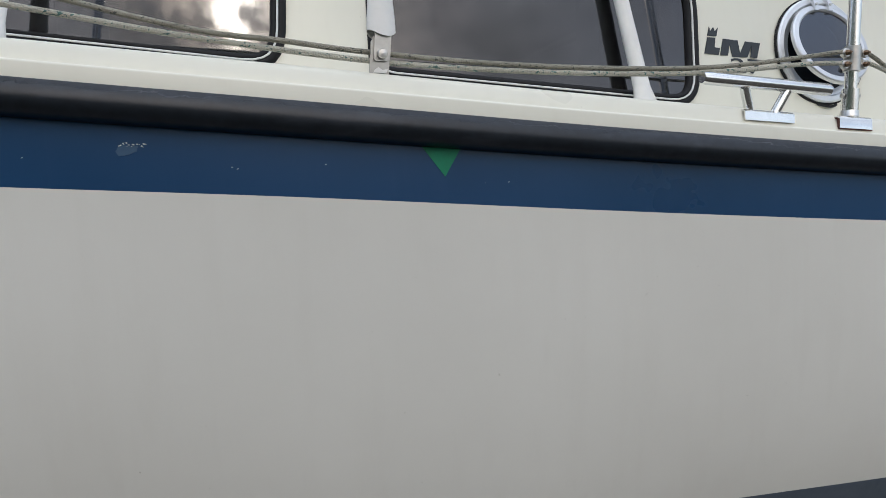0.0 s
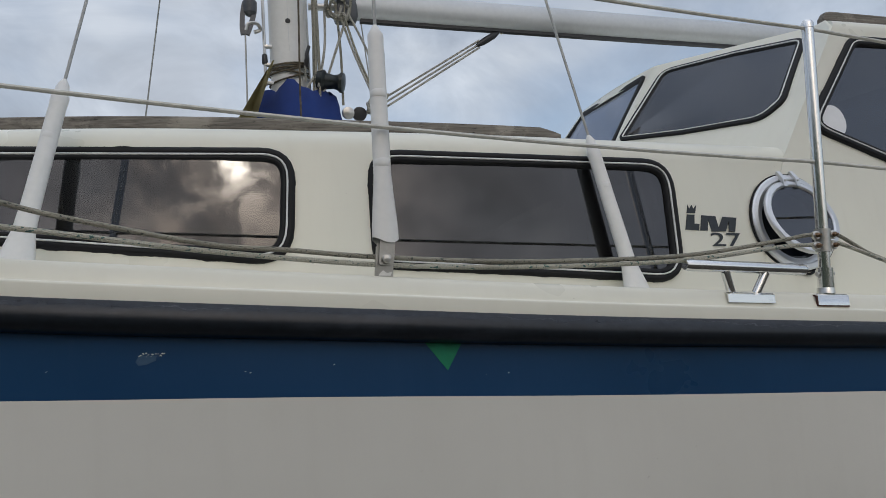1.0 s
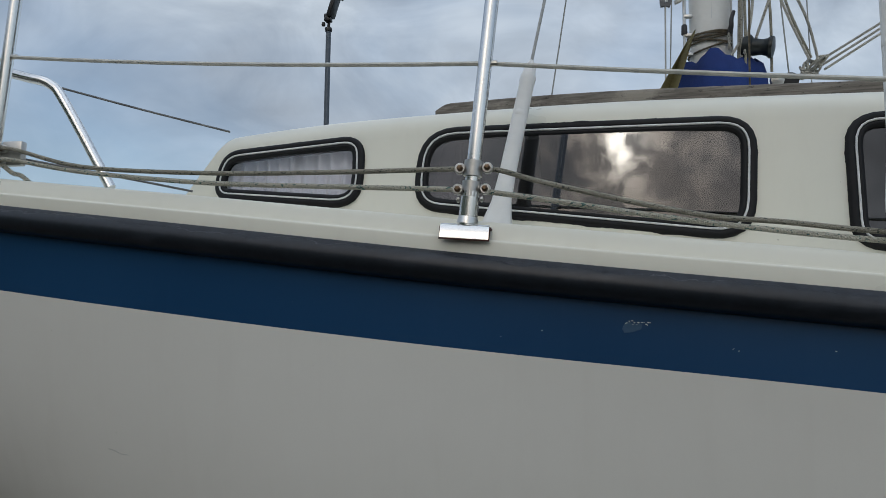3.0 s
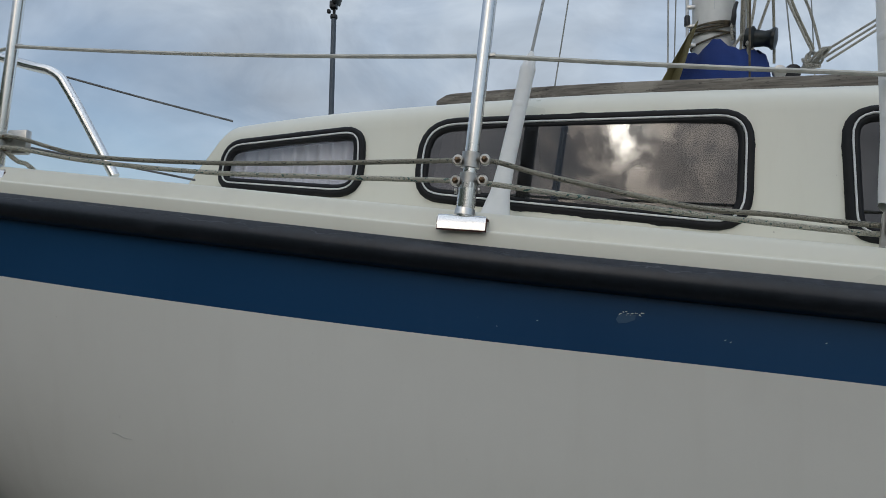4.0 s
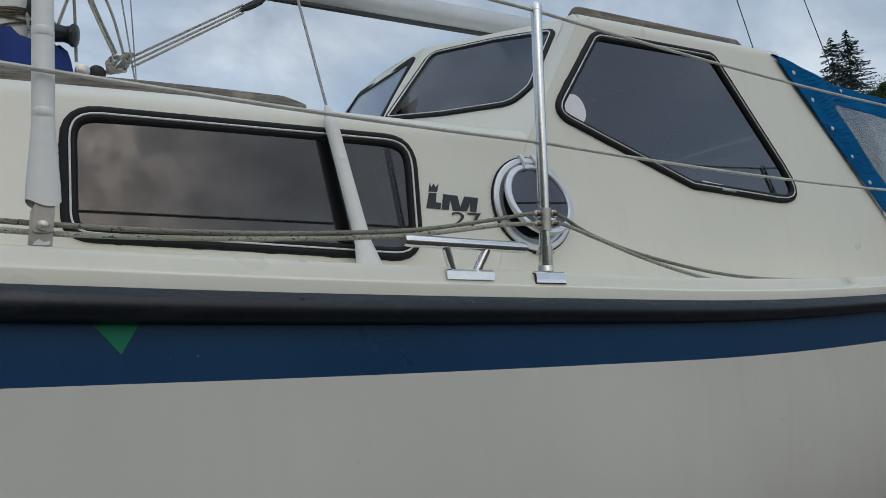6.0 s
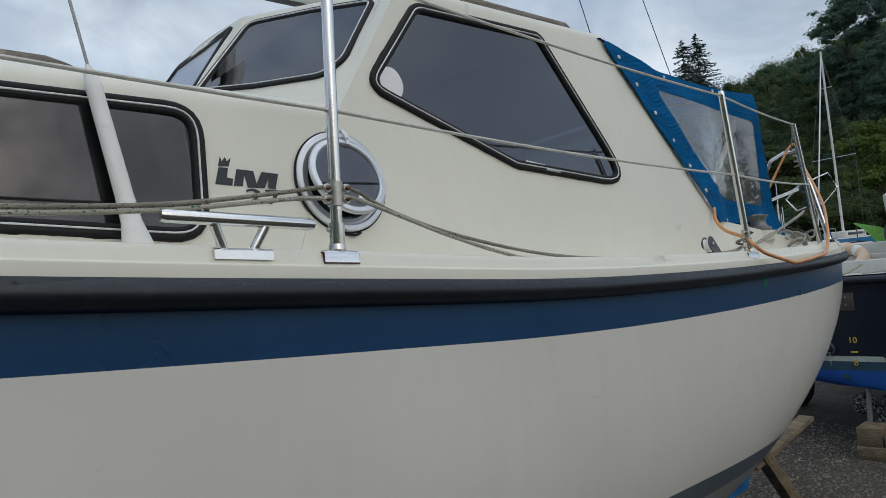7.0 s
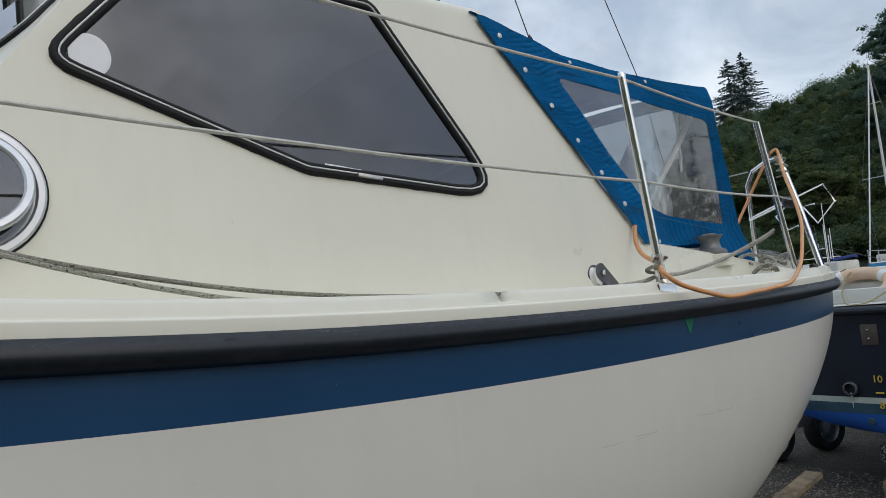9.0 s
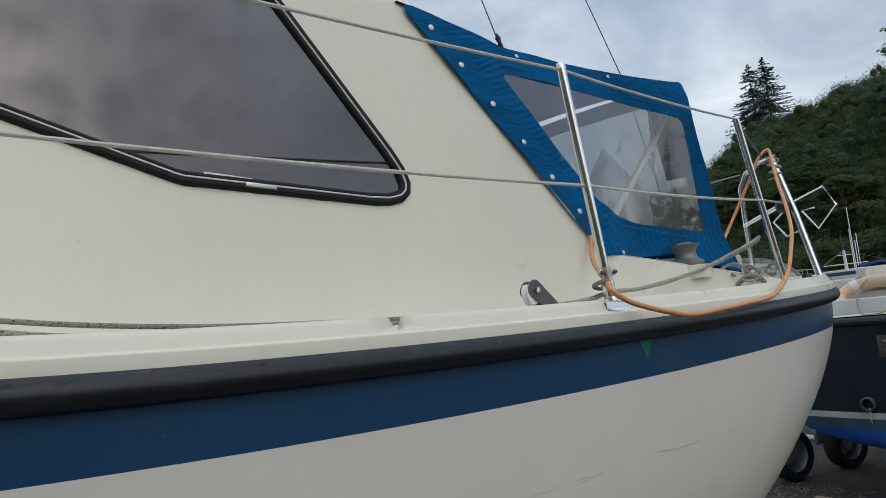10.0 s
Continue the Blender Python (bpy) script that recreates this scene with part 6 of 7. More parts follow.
M["pebble"] = plain("pebble_grey", (0.045, 0.040, 0.032), (0.25, 0.22, 0.18), 0.9, 0.0, 6.0, 0.3)


def foliage(name, dark, mid, light):
    def build(n):
        geo = n.tree.nodes.new("ShaderNodeNewGeometry")
        fac = n.math("ADD", n.math("MULTIPLY", geo.outputs["Random Per Island"], 0.28), n.math("MULTIPLY", n.noise(place(n), 0.16, 3.0, 0.6), 0.75))
        colour = n.ramp(fac, [(0.25, dark), (0.5, mid), (0.8, light)])
        leaf = finish(n, colour, 0.7, 0.0, None, spec=0.25)
        thin = n.tree.nodes.new("ShaderNodeBsdfTranslucent")
        n.link(colour, thin.inputs["Color"])
        both = n.tree.nodes.new("ShaderNodeMixShader")
        both.inputs[0].default_value = 0.45
        n.link(leaf.outputs[0], both.inputs[1])
        n.link(thin.outputs[0], both.inputs[2])
        n.link(both.outputs[0], n.tree.nodes["Material Output"].inputs["Surface"])

    return material(name, build)


M["woods"] = foliage("woods_green", (0.034, 0.060, 0.022), (0.068, 0.100, 0.036), (0.120, 0.137, 0.050))
M["woods_dark"] = foliage("woods_dark", (0.036, 0.070, 0.042), (0.066, 0.112, 0.062), (0.105, 0.150, 0.076))
M["pine"] = foliage("pine_green", (0.070, 0.120, 0.090), (0.100, 0.165, 0.118), (0.130, 0.20, 0.13))
M["woods_light"] = foliage("woods_light", (0.06, 0.10, 0.022), (0.11, 0.16, 0.034), (0.17, 0.22, 0.055))
M["needles"] = foliage("needles", (0.060, 0.092, 0.090), (0.088, 0.128, 0.122), (0.115, 0.160, 0.146))
M["bark"] = plain("bark", (0.05, 0.04, 0.03), (0.11, 0.09, 0.07), 0.95, 0.0, 8.0, 0.6)

rng = np.random.default_rng(7)


def ground_height(x, y):
    r, az = math.hypot(x, y), math.degrees(math.atan2(y, x))
    if r < 48:
        return 0.0
    # Crests beyond 5 to 150 degrees are unseen, shaped to steer low skylight.
    crest = lerp(az, [-180, -150, -120, -95, -70, -40, -20, -5, 4, 10, 12, 17.7, 19.2, 21.2, 23, 25, 28, 30, 33, 42, 60, 90, 150, 180], [50, 56, 48, 30, 10, 4, 4, 7, 20, 33, 34.5, 34, 33, 32, 30.5, 29, 27.5, 23.5, 19, 11, 4, 0, 2, 50])
    t = min(1.0, (r - 48) / 112)
    fall = 1.0 if r < 175 else max(0.0, 1 - (r - 175) / 500)
    return crest * (t * t * (3 - 2 * t)) * fall


rad = [0, 3, 6, 9, 14, 20, 30, 40, 48, 56, 66, 78, 92, 108, 124, 142, 160, 175, 220, 320, 500, 900, 1600, 2600]
angles = np.linspace(-math.pi, math.pi, 145)[:-1]
bm = bmesh.new()
rings = []
centre = bm.verts.new((0, 0, 0))
for r in rad[1:]:
    rings.append([bm.verts.new((r * math.cos(a), r * math.sin(a), ground_height(r * math.cos(a), r * math.sin(a)))) for a in angles])
for k in range(len(angles)):
    j = (k + 1) % len(angles)
    bm.faces.new((centre, rings[0][k], rings[0][j]))
    for a, b in zip(rings, rings[1:]):
        bm.faces.new((a[k], b[k], b[j], a[j]))
ground = tagged(part("ground", bm, M["gravel"], None, smooth=60), "dark gravel boatyard ground with pale grit", "ground", kind="structure")
# loose stones where the yard shows under the stern
verts, faces = [], []
for k in range(16000):
    x, y = rng.uniform(4.4, 8.2), rng.uniform(-1.7, 1.5)
    if rng.random() < 0.12:
        x, y = rng.uniform(-8, -3.2), rng.uniform(-1, 4.5)
    s = 0.003 + 0.014 * rng.random() ** 2.2
    base = len(verts)
    for a in range(5):
        q = a / 5 * 6.283 + rng.uniform(-0.3, 0.3)
        verts.append((x + s * math.cos(q) * rng.uniform(0.7, 1.3), y + s * math.sin(q), 0.0))
    verts.append((x + rng.uniform(-0.3, 0.3) * s, y, s * rng.uniform(0.5, 1.0)))
    faces += [(base + a, base + (a + 1) % 5, base + 5) for a in range(5)]
me = bpy.data.meshes.new("stones")
me.from_pydata(verts, [], faces)
me.materials.append(M["pebble"])
tagged(new("loose_stones", me), "dull grey loose stones on the gravel yard", "gravel", kind="stuff")


# ---- woods on the hillside ----
HEART = 0.34


def leaf_cloud(centre, size, count, leaf, verts, faces):
    """Small two-sided leaf clumps over the lobes of an uneven crown."""
    lobes = np.vstack([rng.normal(0, 0.42, (7, 3)) * (1, 1, 0.7), np.zeros((1, 3))])
    reach = np.r_[rng.uniform(0.42, 0.75, 7), 0.78]
    pick = rng.integers(len(lobes), size=count)
    d = rng.normal(0, 1, (count, 3))
    d /= np.linalg.norm(d, axis=1)[:, None]
    d[:, 2] = np.where(rng.random(count) < 0.75, np.abs(d[:, 2]), d[:, 2])
    p = np.array(centre) + (lobes[pick] + d * (reach[pick] * rng.uniform(0.60, 0.99, count))[:, None]) * np.array(size)
    n = d + rng.normal(0, 0.33, (count, 3))
    n /= np.linalg.norm(n, axis=1)[:, None]
    u = np.cross(n, (0.3, 0.2, 1.0))
    u /= np.linalg.norm(u, axis=1)[:, None]
    v = np.cross(n, u)
    s = (leaf * rng.uniform(0.5, 1.3, count))[:, None]
    corners = [p + u * a * s + v * c * s for a, c in ((-1, -0.3), (0.1, -0.75), (1, 0.2), (-0.1, 0.7))]
    base = sum(len(q) for q in verts)
    verts.append(np.stack(corners, 1).reshape(-1, 3))
    faces.append(base + np.arange(4 * count).reshape(-1, 4))
    # a dim heart in every lobe, so that the crown is not seen through
    lat, lon = np.meshgrid(np.linspace(-1.35, 1.35, 5), np.linspace(0, 2 * math.pi, 8)[:-1], indexing="ij")
    ball = np.stack([np.cos(lat) * np.cos(lon), np.cos(lat) * np.sin(lon), np.sin(lat)], -1).reshape(-1, 3)
    i, j = np.meshgrid(np.arange(4), np.arange(7), indexing="ij")
    quad = np.stack([i * 7 + j, i * 7 + (j + 1) % 7, (i + 1) * 7 + (j + 1) % 7, (i + 1) * 7 + j], -1).reshape(-1, 4)
    for lobe, q in zip(lobes, reach):
        base = base + len(verts[-1])
        verts.append(np.array(centre) + (lobe + ball * q * HEART * rng.uniform(0.85, 1.1, (len(ball), 1))) * np.array(size))
        faces.append(base + quad)


def cloud_object(name, verts, faces, mat, parent=None):
    me = bpy.data.meshes.new(name)
    me.from_pydata(np.concatenate(verts).tolist(), [], np.concatenate(faces).tolist())
    me.materials.append(mat)
    ob = new(name, me)
    if parent is not None:
        ob.parent = parent
        ob.matrix_parent_inverse = Matrix.Translation(-parent.location)
    return ob


for mat, label, share in (("woods", "mixed green woods covering the hillside", 0.62), ("woods_dark", "dark green woods on the hillside", 0.38)):
    verts, faces = [], []
    for k in range(int(820 * share)):
        az, r = radians(rng.uniform(9, 48)), 72 + 98 * rng.random() ** 0.75
        x, y = r * math.cos(az), r * math.sin(az)
        s = 1.6 + 2.2 * rng.random() ** 1.6
        leaf_cloud((x, y, ground_height(x, y) + s * rng.uniform(0.5, 0.9)), (s, s, s * rng.uniform(0.8, 1.15)), int(1650 - 5.4 * r), 0.052 + 0.00042 * r, verts, faces)
    for k in range(int(240 * share)):
        az, r = radians(rng.uniform(8, 45)), rng.uniform(62, 78)
        x, y = r * math.cos(az), r * math.sin(az)
        s = rng.uniform(1.3, 2.6)
        leaf_cloud((x, y, ground_height(x, y) + s * 0.5), (s, s, s * 0.9), 900, 0.095, verts, faces)
    tagged(cloud_object("woods", verts, faces, M[mat]), label, "woods", kind="stuff")


def broadleaf(x, y, height, spread, mat, label, leaves=7000, leaf=0.15):
    z0 = ground_height(x, y)
    tree = thing("tree", (x, y, z0), label, "tree", "trees by the shore")
    part("trunk", tube(spline([(x, y, z0 - 0.2), (x + 0.1, y, z0 + height * 0.3), (x - 0.1, y + 0.1, z0 + height * 0.7)]), lambda t: 0.03 * height * (1 - 0.75 * t), 9), M["bark"], tree)
    for k in range(6):
        a = k * 1.05
        part("limb", tube(spline([(x, y, z0 + height * (0.3 + 0.05 * k)), (x + spread * 0.4 * math.cos(a), y + spread * 0.4 * math.sin(a), z0 + height * (0.45 + 0.05 * k)), (x + spread * 0.75 * math.cos(a), y + spread * 0.75 * math.sin(a), z0 + height * (0.62 + 0.04 * k))]), lambda t: 0.012 * height * (1 - 0.8 * t), 6), M["bark"], tree)
    verts, faces = [], []
    for k in range(12):
        a = rng.uniform(0, 6.28)
        q = spread * rng.uniform(0.15, 0.72)
        up = rng.uniform(0.36, 0.90)
        leaf_cloud((x + q * math.cos(a) * (1.15 - 0.5 * up), y + q * math.sin(a) * (1.15 - 0.5 * up), z0 + height * up), (spread * 0.42, spread * 0.42, height * 0.11), leaves // 12, leaf, verts, faces)
    cloud_object("crown", verts, faces, M[mat], tree)
    return tree


def conifer(x, y, height, mat, label):
    z0 = ground_height(x, y)
    tree = thing("conifer", (x, y, z0), label, "conifer", "tall conifers on the ridge")
    part("trunk", tube([(x, y, z0 - 0.3), (x, y, z0 + height)], lambda t: 0.018 * height * (1 - 0.95 * t), 8), M["bark"], tree)
    # drooping branches at odd heights, with upturned tips and hanging sprays
    verts, faces = [], []
    for k in range(int(height * 12)):
        t = rng.random() ** 0.85
        a = rng.uniform(0, 2 * math.pi)
        reach = (height * 0.42 * (1 - t) ** 0.8 + 0.12) * rng.uniform(0.55, 1.12)
        z = z0 + height * (0.15 + 0.85 * t)
        count = max(4, int(reach * 13))
        f = (np.arange(count) + rng.random(count)) / count
        d = np.array((math.cos(a), math.sin(a), 0.0))
        side = np.array((-d[1], d[0], 0.0))
        spread = 0.30 * reach * (1 - f) * (f > 0.12) + 0.06
        p = np.array((x, y, z)) + d * (reach * f)[:, None] + side * (rng.uniform(-1, 1, count) * spread)[:, None]
        p[:, 2] += reach * (0.10 * f ** 2.2 - 0.26 * f + 0.05) - rng.uniform(0, 0.16, count)
        s = (0.16 + 0.08 * rng.random(count))[:, None] * (0.55 + 0.022 * height)
        along_ = d + side * rng.uniform(-0.9, 0.9, count)[:, None] + np.array((0, 0, -0.25))
        across = np.cross(along_, rng.normal(0, 0.5, (count, 3)) + (0, 0, 1.0))
        corners = [p - along_ * s, p + across * s * 0.42, p + along_ * s * 1.2, p - across * s * 0.42]
        base = sum(len(q) for q in verts[-1:]) + (faces[-1][-1, -1] + 1 - len(verts[-1]) if faces else 0)
        verts.append(np.stack(corners, 1).reshape(-1, 3))
        faces.append(base + np.arange(4 * count).reshape(-1, 4))
    cloud_object("crown", verts, faces, M[mat], tree)
    return tree


def pine(x, y, height, spread, label):
    """A tall old pine: bare tapering trunk, crooked limbs, needles in ragged flat pads."""
    z0 = ground_height(x, y)
    tree = thing("pine", (x, y, z0), label, "pine", "trees by the shore")
    part("trunk", tube(spline([(x, y, z0 - 0.2), (x + 0.2, y, z0 + height * 0.4), (x - 0.1, y + 0.2, z0 + height * 0.94)]), lambda t: 0.016 * height * (1 - 0.85 * t), 9), M["bark"], tree)
    verts, faces = [], []
    for k in range(64):
        up = 0.16 + 0.84 * (k + rng.random()) / 64
        a = rng.uniform(0, 6.28)
        q = spread * (1.0 - 0.75 * max(0.0, (up - 0.45) / 0.55) ** 1.6) * rng.uniform(0.25, 1.0)
        c = (x + q * math.cos(a), y + q * math.sin(a), z0 + height * up + 0.12 * q)
        if k % 4 == 0:
            part("limb", tube(spline([(x, y, z0 + height * up * 0.94), (x + 0.5 * q * math.cos(a), y + 0.5 * q * math.sin(a), z0 + height * up), c]), lambda t: 0.0045 * height * (1 - 0.8 * t), 6), M["bark"], tree)
        w = spread * rng.uniform(0.24, 0.42)
        leaf_cloud(c, (w, w, w * rng.uniform(0.5, 0.85)), 620, 0.095, verts, faces)
    cloud_object("crown", verts, faces, M["pine"], tree)
    return tree


for az, r, h in ((27.1, 158, 19.0), (26.1, 160, 19.6), (27.9, 157, 11.0)):
    conifer(r * math.cos(radians(az)), r * math.sin(radians(az)), h, "needles", "dark tall conifer standing above the ridge")
for az, r, h, sp, mat, label in ((13.4, 57.8, 9.8, 3.3, "woods_light", "bright green broadleaf tree at the foot of the hill"), (17.4, 110, 6.5, 5.0, "woods_dark", "dark tree on the hillside"), (20.5, 70, 8, 4.6, "woods", "green tree low on the hillside"), (24.0, 75, 9, 5.0, "woods", "green tree low on the hillside"), (29.0, 80, 9, 5.5, "woods", "green tree low on the hillside")):
    broadleaf(r * math.cos(radians(az)), r * math.sin(radians(az)), h, sp, mat, label, 8000 if sp > 5.4 else 7000, 0.17 if r > 80 else 0.12)

for az, r, h, sp in ((15.6, 95, 16.8, 4.4), (12.6, 92, 19.0, 5.4), (10.2, 84, 20.5, 6.5)):
    pine(r * math.cos(radians(az)), r * math.sin(radians(az)), h, sp, "large dark pine above the yard")

# ---- lamp post beyond the boat ----
lamp = thing("lamp_post", (-7.43, 16.4, 0), "grey steel yard lamp post with a tilted floodlight", "lamp post")
M["post_grey"] = plain("post_grey", (0.085, 0.105, 0.13), (0.12, 0.145, 0.175), 0.55, 0.2, 5.0, 0.1)
part("pole", tube([(-7.43, 16.4, 0), (-7.43, 16.4, 10.35)], lambda t: 0.085 - 0.012 * t, 14), M["post_grey"], lamp)
part("collar", lathe([(0.10, 0.0), (0.11, 0.05), (0.10, 0.10)], 14, (-7.43, 16.4, 10.25)), M["plastic_black"], lamp)
part("bracket", tube([(-7.43, 16.4, 10.35), (-7.40, 16.35, 10.62)], 0.045, 10), M["plastic_black"], lamp)
head = part("floodlight", block((0.13, 0.42, 0.62), (-7.26, 16.3, 10.93), 0.03, turn=Euler((radians(8), radians(20), 0)).to_matrix()), M["plastic_black"], lamp, "black floodlight head")
part("visor", block((0.20, 0.40, 0.03), (-7.12, 16.3, 11.22), 0.01, turn=Euler((0, radians(20), 0)).to_matrix()), M["plastic_black"], head)
part("gear_box", block((0.20, 0.22, 0.22), (-7.42, 16.33, 10.62), 0.03), M["plastic_black"], lamp)
part("sensor", lathe([(0.05, 0.0), (0.06, 0.03), (0.05, 0.10), (0.0, 0.11)], 12, (-7.55, 16.3, 10.38)), M["plastic_black"], lamp)

# ---- the working boat astern ----
M["navy"] = plain("hull_navy", (0.0022, 0.0045, 0.013), (0.0045, 0.0085, 0.021), 0.42, 0.0, 3.0, 0.05)
M["cream"] = plain("deck_cream", (0.55, 0.54, 0.49), (0.66, 0.65, 0.60), 0.5, 0.0, 3.0, 0.08)
M["boot_white"] = plain("boot_pale", (0.34, 0.40, 0.34), (0.52, 0.56, 0.50), 0.6, 0.0, 8.0, 0.1)
M["bottom_blue"] = plain("bottom_blue", (0.002, 0.050, 0.25), (0.005, 0.095, 0.39), 0.6, 0.0, 3.0, 0.15)
M["bottom_teal"] = plain("bottom_faded", (0.015, 0.052, 0.085), (0.032, 0.080, 0.115), 0.7, 0.0, 6.0, 0.15)
M["yellow"] = plain("paint_yellow", (0.62, 0.40, 0.05), (0.74, 0.50, 0.08), 0.5, 0.0, 20.0, 0.05)


def barnacle_build(n):
    p = place(n)
    cell = n.tree.nodes.new("ShaderNodeTexVoronoi")
    cell.inputs["Scale"].default_value = 75.0
    n.link(p, cell.inputs["Vector"])
    pick = n.tree.nodes.new("ShaderNodeSeparateColor")
    n.link(cell.outputs["Color"], pick.inputs[0])
    colour = n.ramp(pick.outputs[0], [(0.42, (0.02, 0.022, 0.02)), (0.62, (0.30, 0.30, 0.28)), (1.0, (0.58, 0.58, 0.55))])
    colour = n.mix(n.ramp(cell.outputs["Distance"], [(0.25, (0, 0, 0)), (0.6, (0.8,) * 3)]), colour, (0.02, 0.022, 0.02))
    finish(n, colour, 0.95, 0.0, cell.outputs["Distance"], 1.0, -0.012)


M["barnacle"] = material("barnacle_crust", barnacle_build)
M["plate_brown"] = plain("plate_brown", (0.075, 0.060, 0.048), (0.13, 0.105, 0.085), 0.55, 0.3, 20.0, 0.15)
M["gauge"] = plain("gauge_face", (0.02, 0.035, 0.06), (0.03, 0.05, 0.08), 0.3, 0.0, 20.0, 0.02)
M["ring_orange"] = plain("lifebuoy_peach", (0.66, 0.45, 0.29), (0.78, 0.60, 0.44), 0.6, 0.0, 6.0, 0.1)
M["tyre"] = plain("tyre_rubber", (0.010, 0.010, 0.010), (0.025, 0.025, 0.025), 0.85, 0.0, 20.0, 0.3)
M["galvanised"] = plain("galvanised", (0.36, 0.37, 0.38), (0.52, 0.53, 0.54), 0.5, 0.7, 12.0, 0.15)

OX, OY = 7.4, -0.42
HEAP_Y = -0.92
work = thing("motor_boat", (9.5, OY, 0.0), "navy workboat with a blue bottom, blocked up on timber", "boat")


def wide(t):
    """Half breadth along the boat, 0 at the transom."""
    return 1.28 * (1 - max(0.0, (t - 0.35) / 0.65) ** 2.2) ** 0.6 if t < 1 else 0.0


def section(t, v):
    """v from 0 at the gunwale to 1 at the keel."""
    top, low = 1.57 + 0.30 * t * t, 0.55 + 0.30 * t ** 3
    z = top + (low - top) * v
    y = wide(t) * (1 - 0.06 * v) * max(0.0, 1 - max(0.0, (v - 0.586) / 0.414) ** 2.4) ** 0.55
    return y, z


def work_rows(v0, v1, steps):
    rows = []
    ts = np.linspace(0, 0.999, 36)
    for v in np.linspace(v0, v1, steps + 1):
        side = [(OX + 6.4 * t, *section(t, v)) for t in ts]
        rows.append([(x, OY + y, z) for x, y, z in side[::-1]] + [(x, OY - y, z) for x, y, z in side])
    return rows


def transom_rows(v0, v1, steps):
    rows = []
    for v in np.linspace(v0, v1, steps + 1):
        y, z = section(0, v)
        rows.append([(OX - 0.10 * (1 - (u * 0.9) ** 2), OY + u * y, z) for u in np.linspace(-1, 1, 25)])
    return rows


for v0, v1, mat, nm, label in ((0.0, 0.690, "navy", "hull", "glossy navy hull"), (0.690, 0.738, "boot_white", "boot_stripe", "pale waterline stripe"), (0.738, 0.8206, "bottom_teal", "bottom_edge", "faded blue-green paint edge"), (0.8206, 1.0, "bottom_blue", "hull_bottom", "bright blue antifouled bottom")):
    part(nm, grid(work_rows(v0, v1, 6)), M[mat], work, label)
    part(nm, grid(transom_rows(v0, v1, 6)), M[mat], work, label)
gun = [(OX - 0.12 * (1 - (u * 0.9) ** 2), OY + u * 1.29, 1.57) for u in np.linspace(-1, 1, 25)]
part("rubber_fender", tube(gun, 0.035, 10), M["strake"], work, "black rubber gunwale fender")
for s in (-1, 1):
    part("rubber_fender", tube([(OX + 6.4 * t, OY + s * (wide(t) + 0.01), 1.57 + 0.30 * t * t) for t in np.linspace(0, 0.99, 24)], 0.035, 10), M["strake"], work)
rows = [[(OX - 0.10 * (1 - (u * 0.9) ** 2) + 6.3 * t, OY + u * max(0.01, wide(t) - 0.02), 1.595 + 0.30 * t * t + 0.02 * (1 - u * u)) for u in np.linspace(-1, 1, 11)] for t in np.linspace(0, 0.98, 14)]
part("deck", grid(rows), M["cream"], work, "cream deck")
part("stern_coaming", block((0.06, 2.1, 0.13), (OX + 0.22, OY, 1.67), 0.015), M["cream"], work, "cream stern coaming")
part("engine_box", block((1.3, 1.2, 0.16), (OX + 1.3, OY + 0.1, 1.70), 0.03), M["cream"], work)
console = part("console", block((0.30, 0.27, 0.58), (OX + 0.60, -0.62, 1.875), 0.03), M["cream"], work, "white steering console")
dash = part("dashboard", block((0.20, 0.47, 0.245), (OX + 0.52, -0.650, 2.235), 0.015, turn=Euler((0, radians(-14), 0)).to_matrix()), M["cream"], work, "white instrument box")
face_turn = Euler((0, radians(-14), 0)).to_matrix()
dash_at = lambda y, z, out=0.104: Vector((OX + 0.52, -0.650, 2.235)) + face_turn @ Vector((-out, y, z))
part("panel", block((0.006, 0.41, 0.16), dash_at(0, 0.0), 0.002, turn=face_turn), M["gauge"], dash, "dark gauge panel")
for y, z, r in ((0.15, 0.035, 0.026), (0.15, -0.035, 0.026), (0.06, 0.005, 0.046), (-0.05, 0.03, 0.03), (-0.16, 0.035, 0.026), (-0.16, -0.04, 0.026)):
    g = part("gauge", lathe([(r, 0.0), (r, 0.012), (r * 0.88, 0.014), (r * 0.86, 0.008)], 20, dash_at(y, z, 0.107), face_turn @ Vector((-1, 0, 0))), M["steel_dull"], dash, "round dial with a bright rim")
    part("needle", block((0.003, 0.006, r * 1.2), dash_at(y, z, 0.118), 0.0, turn=face_turn @ Euler((radians(40), 0, 0)).to_matrix()), M["pvc"], g)
hub = Vector((OX + 0.34, -0.560, 1.972))
wheel = part("steering_wheel", tube([hub + Vector((0.05 * math.sin(a), 0.140 * math.cos(a), 0.140 * math.sin(a))) for a in np.linspace(0, 2 * math.pi, 33)], 0.014, 8), M["plastic_black"], work, "black three-spoke steering wheel")
for a in (radians(150), radians(30), radians(270)):
    part("spoke", tube([hub, hub + Vector((0.05 * math.sin(a), 0.135 * math.cos(a), 0.135 * math.sin(a)))], 0.011, 6), M["plastic_black"], wheel)
part("hub", lathe([(0.035, -0.02), (0.045, 0.0), (0.03, 0.03), (0.0, 0.035)], 16, hub, (-1, 0, 0)), M["plastic_black"], wheel)
part("steering_shaft", tube([hub, hub + Vector((0.25, 0, -0.05))], 0.02, 8), M["plastic_black"], wheel)


def transom_x(y):
    return OX - 0.10 * (1 - ((y - OY) / 1.28 * 0.9) ** 2)


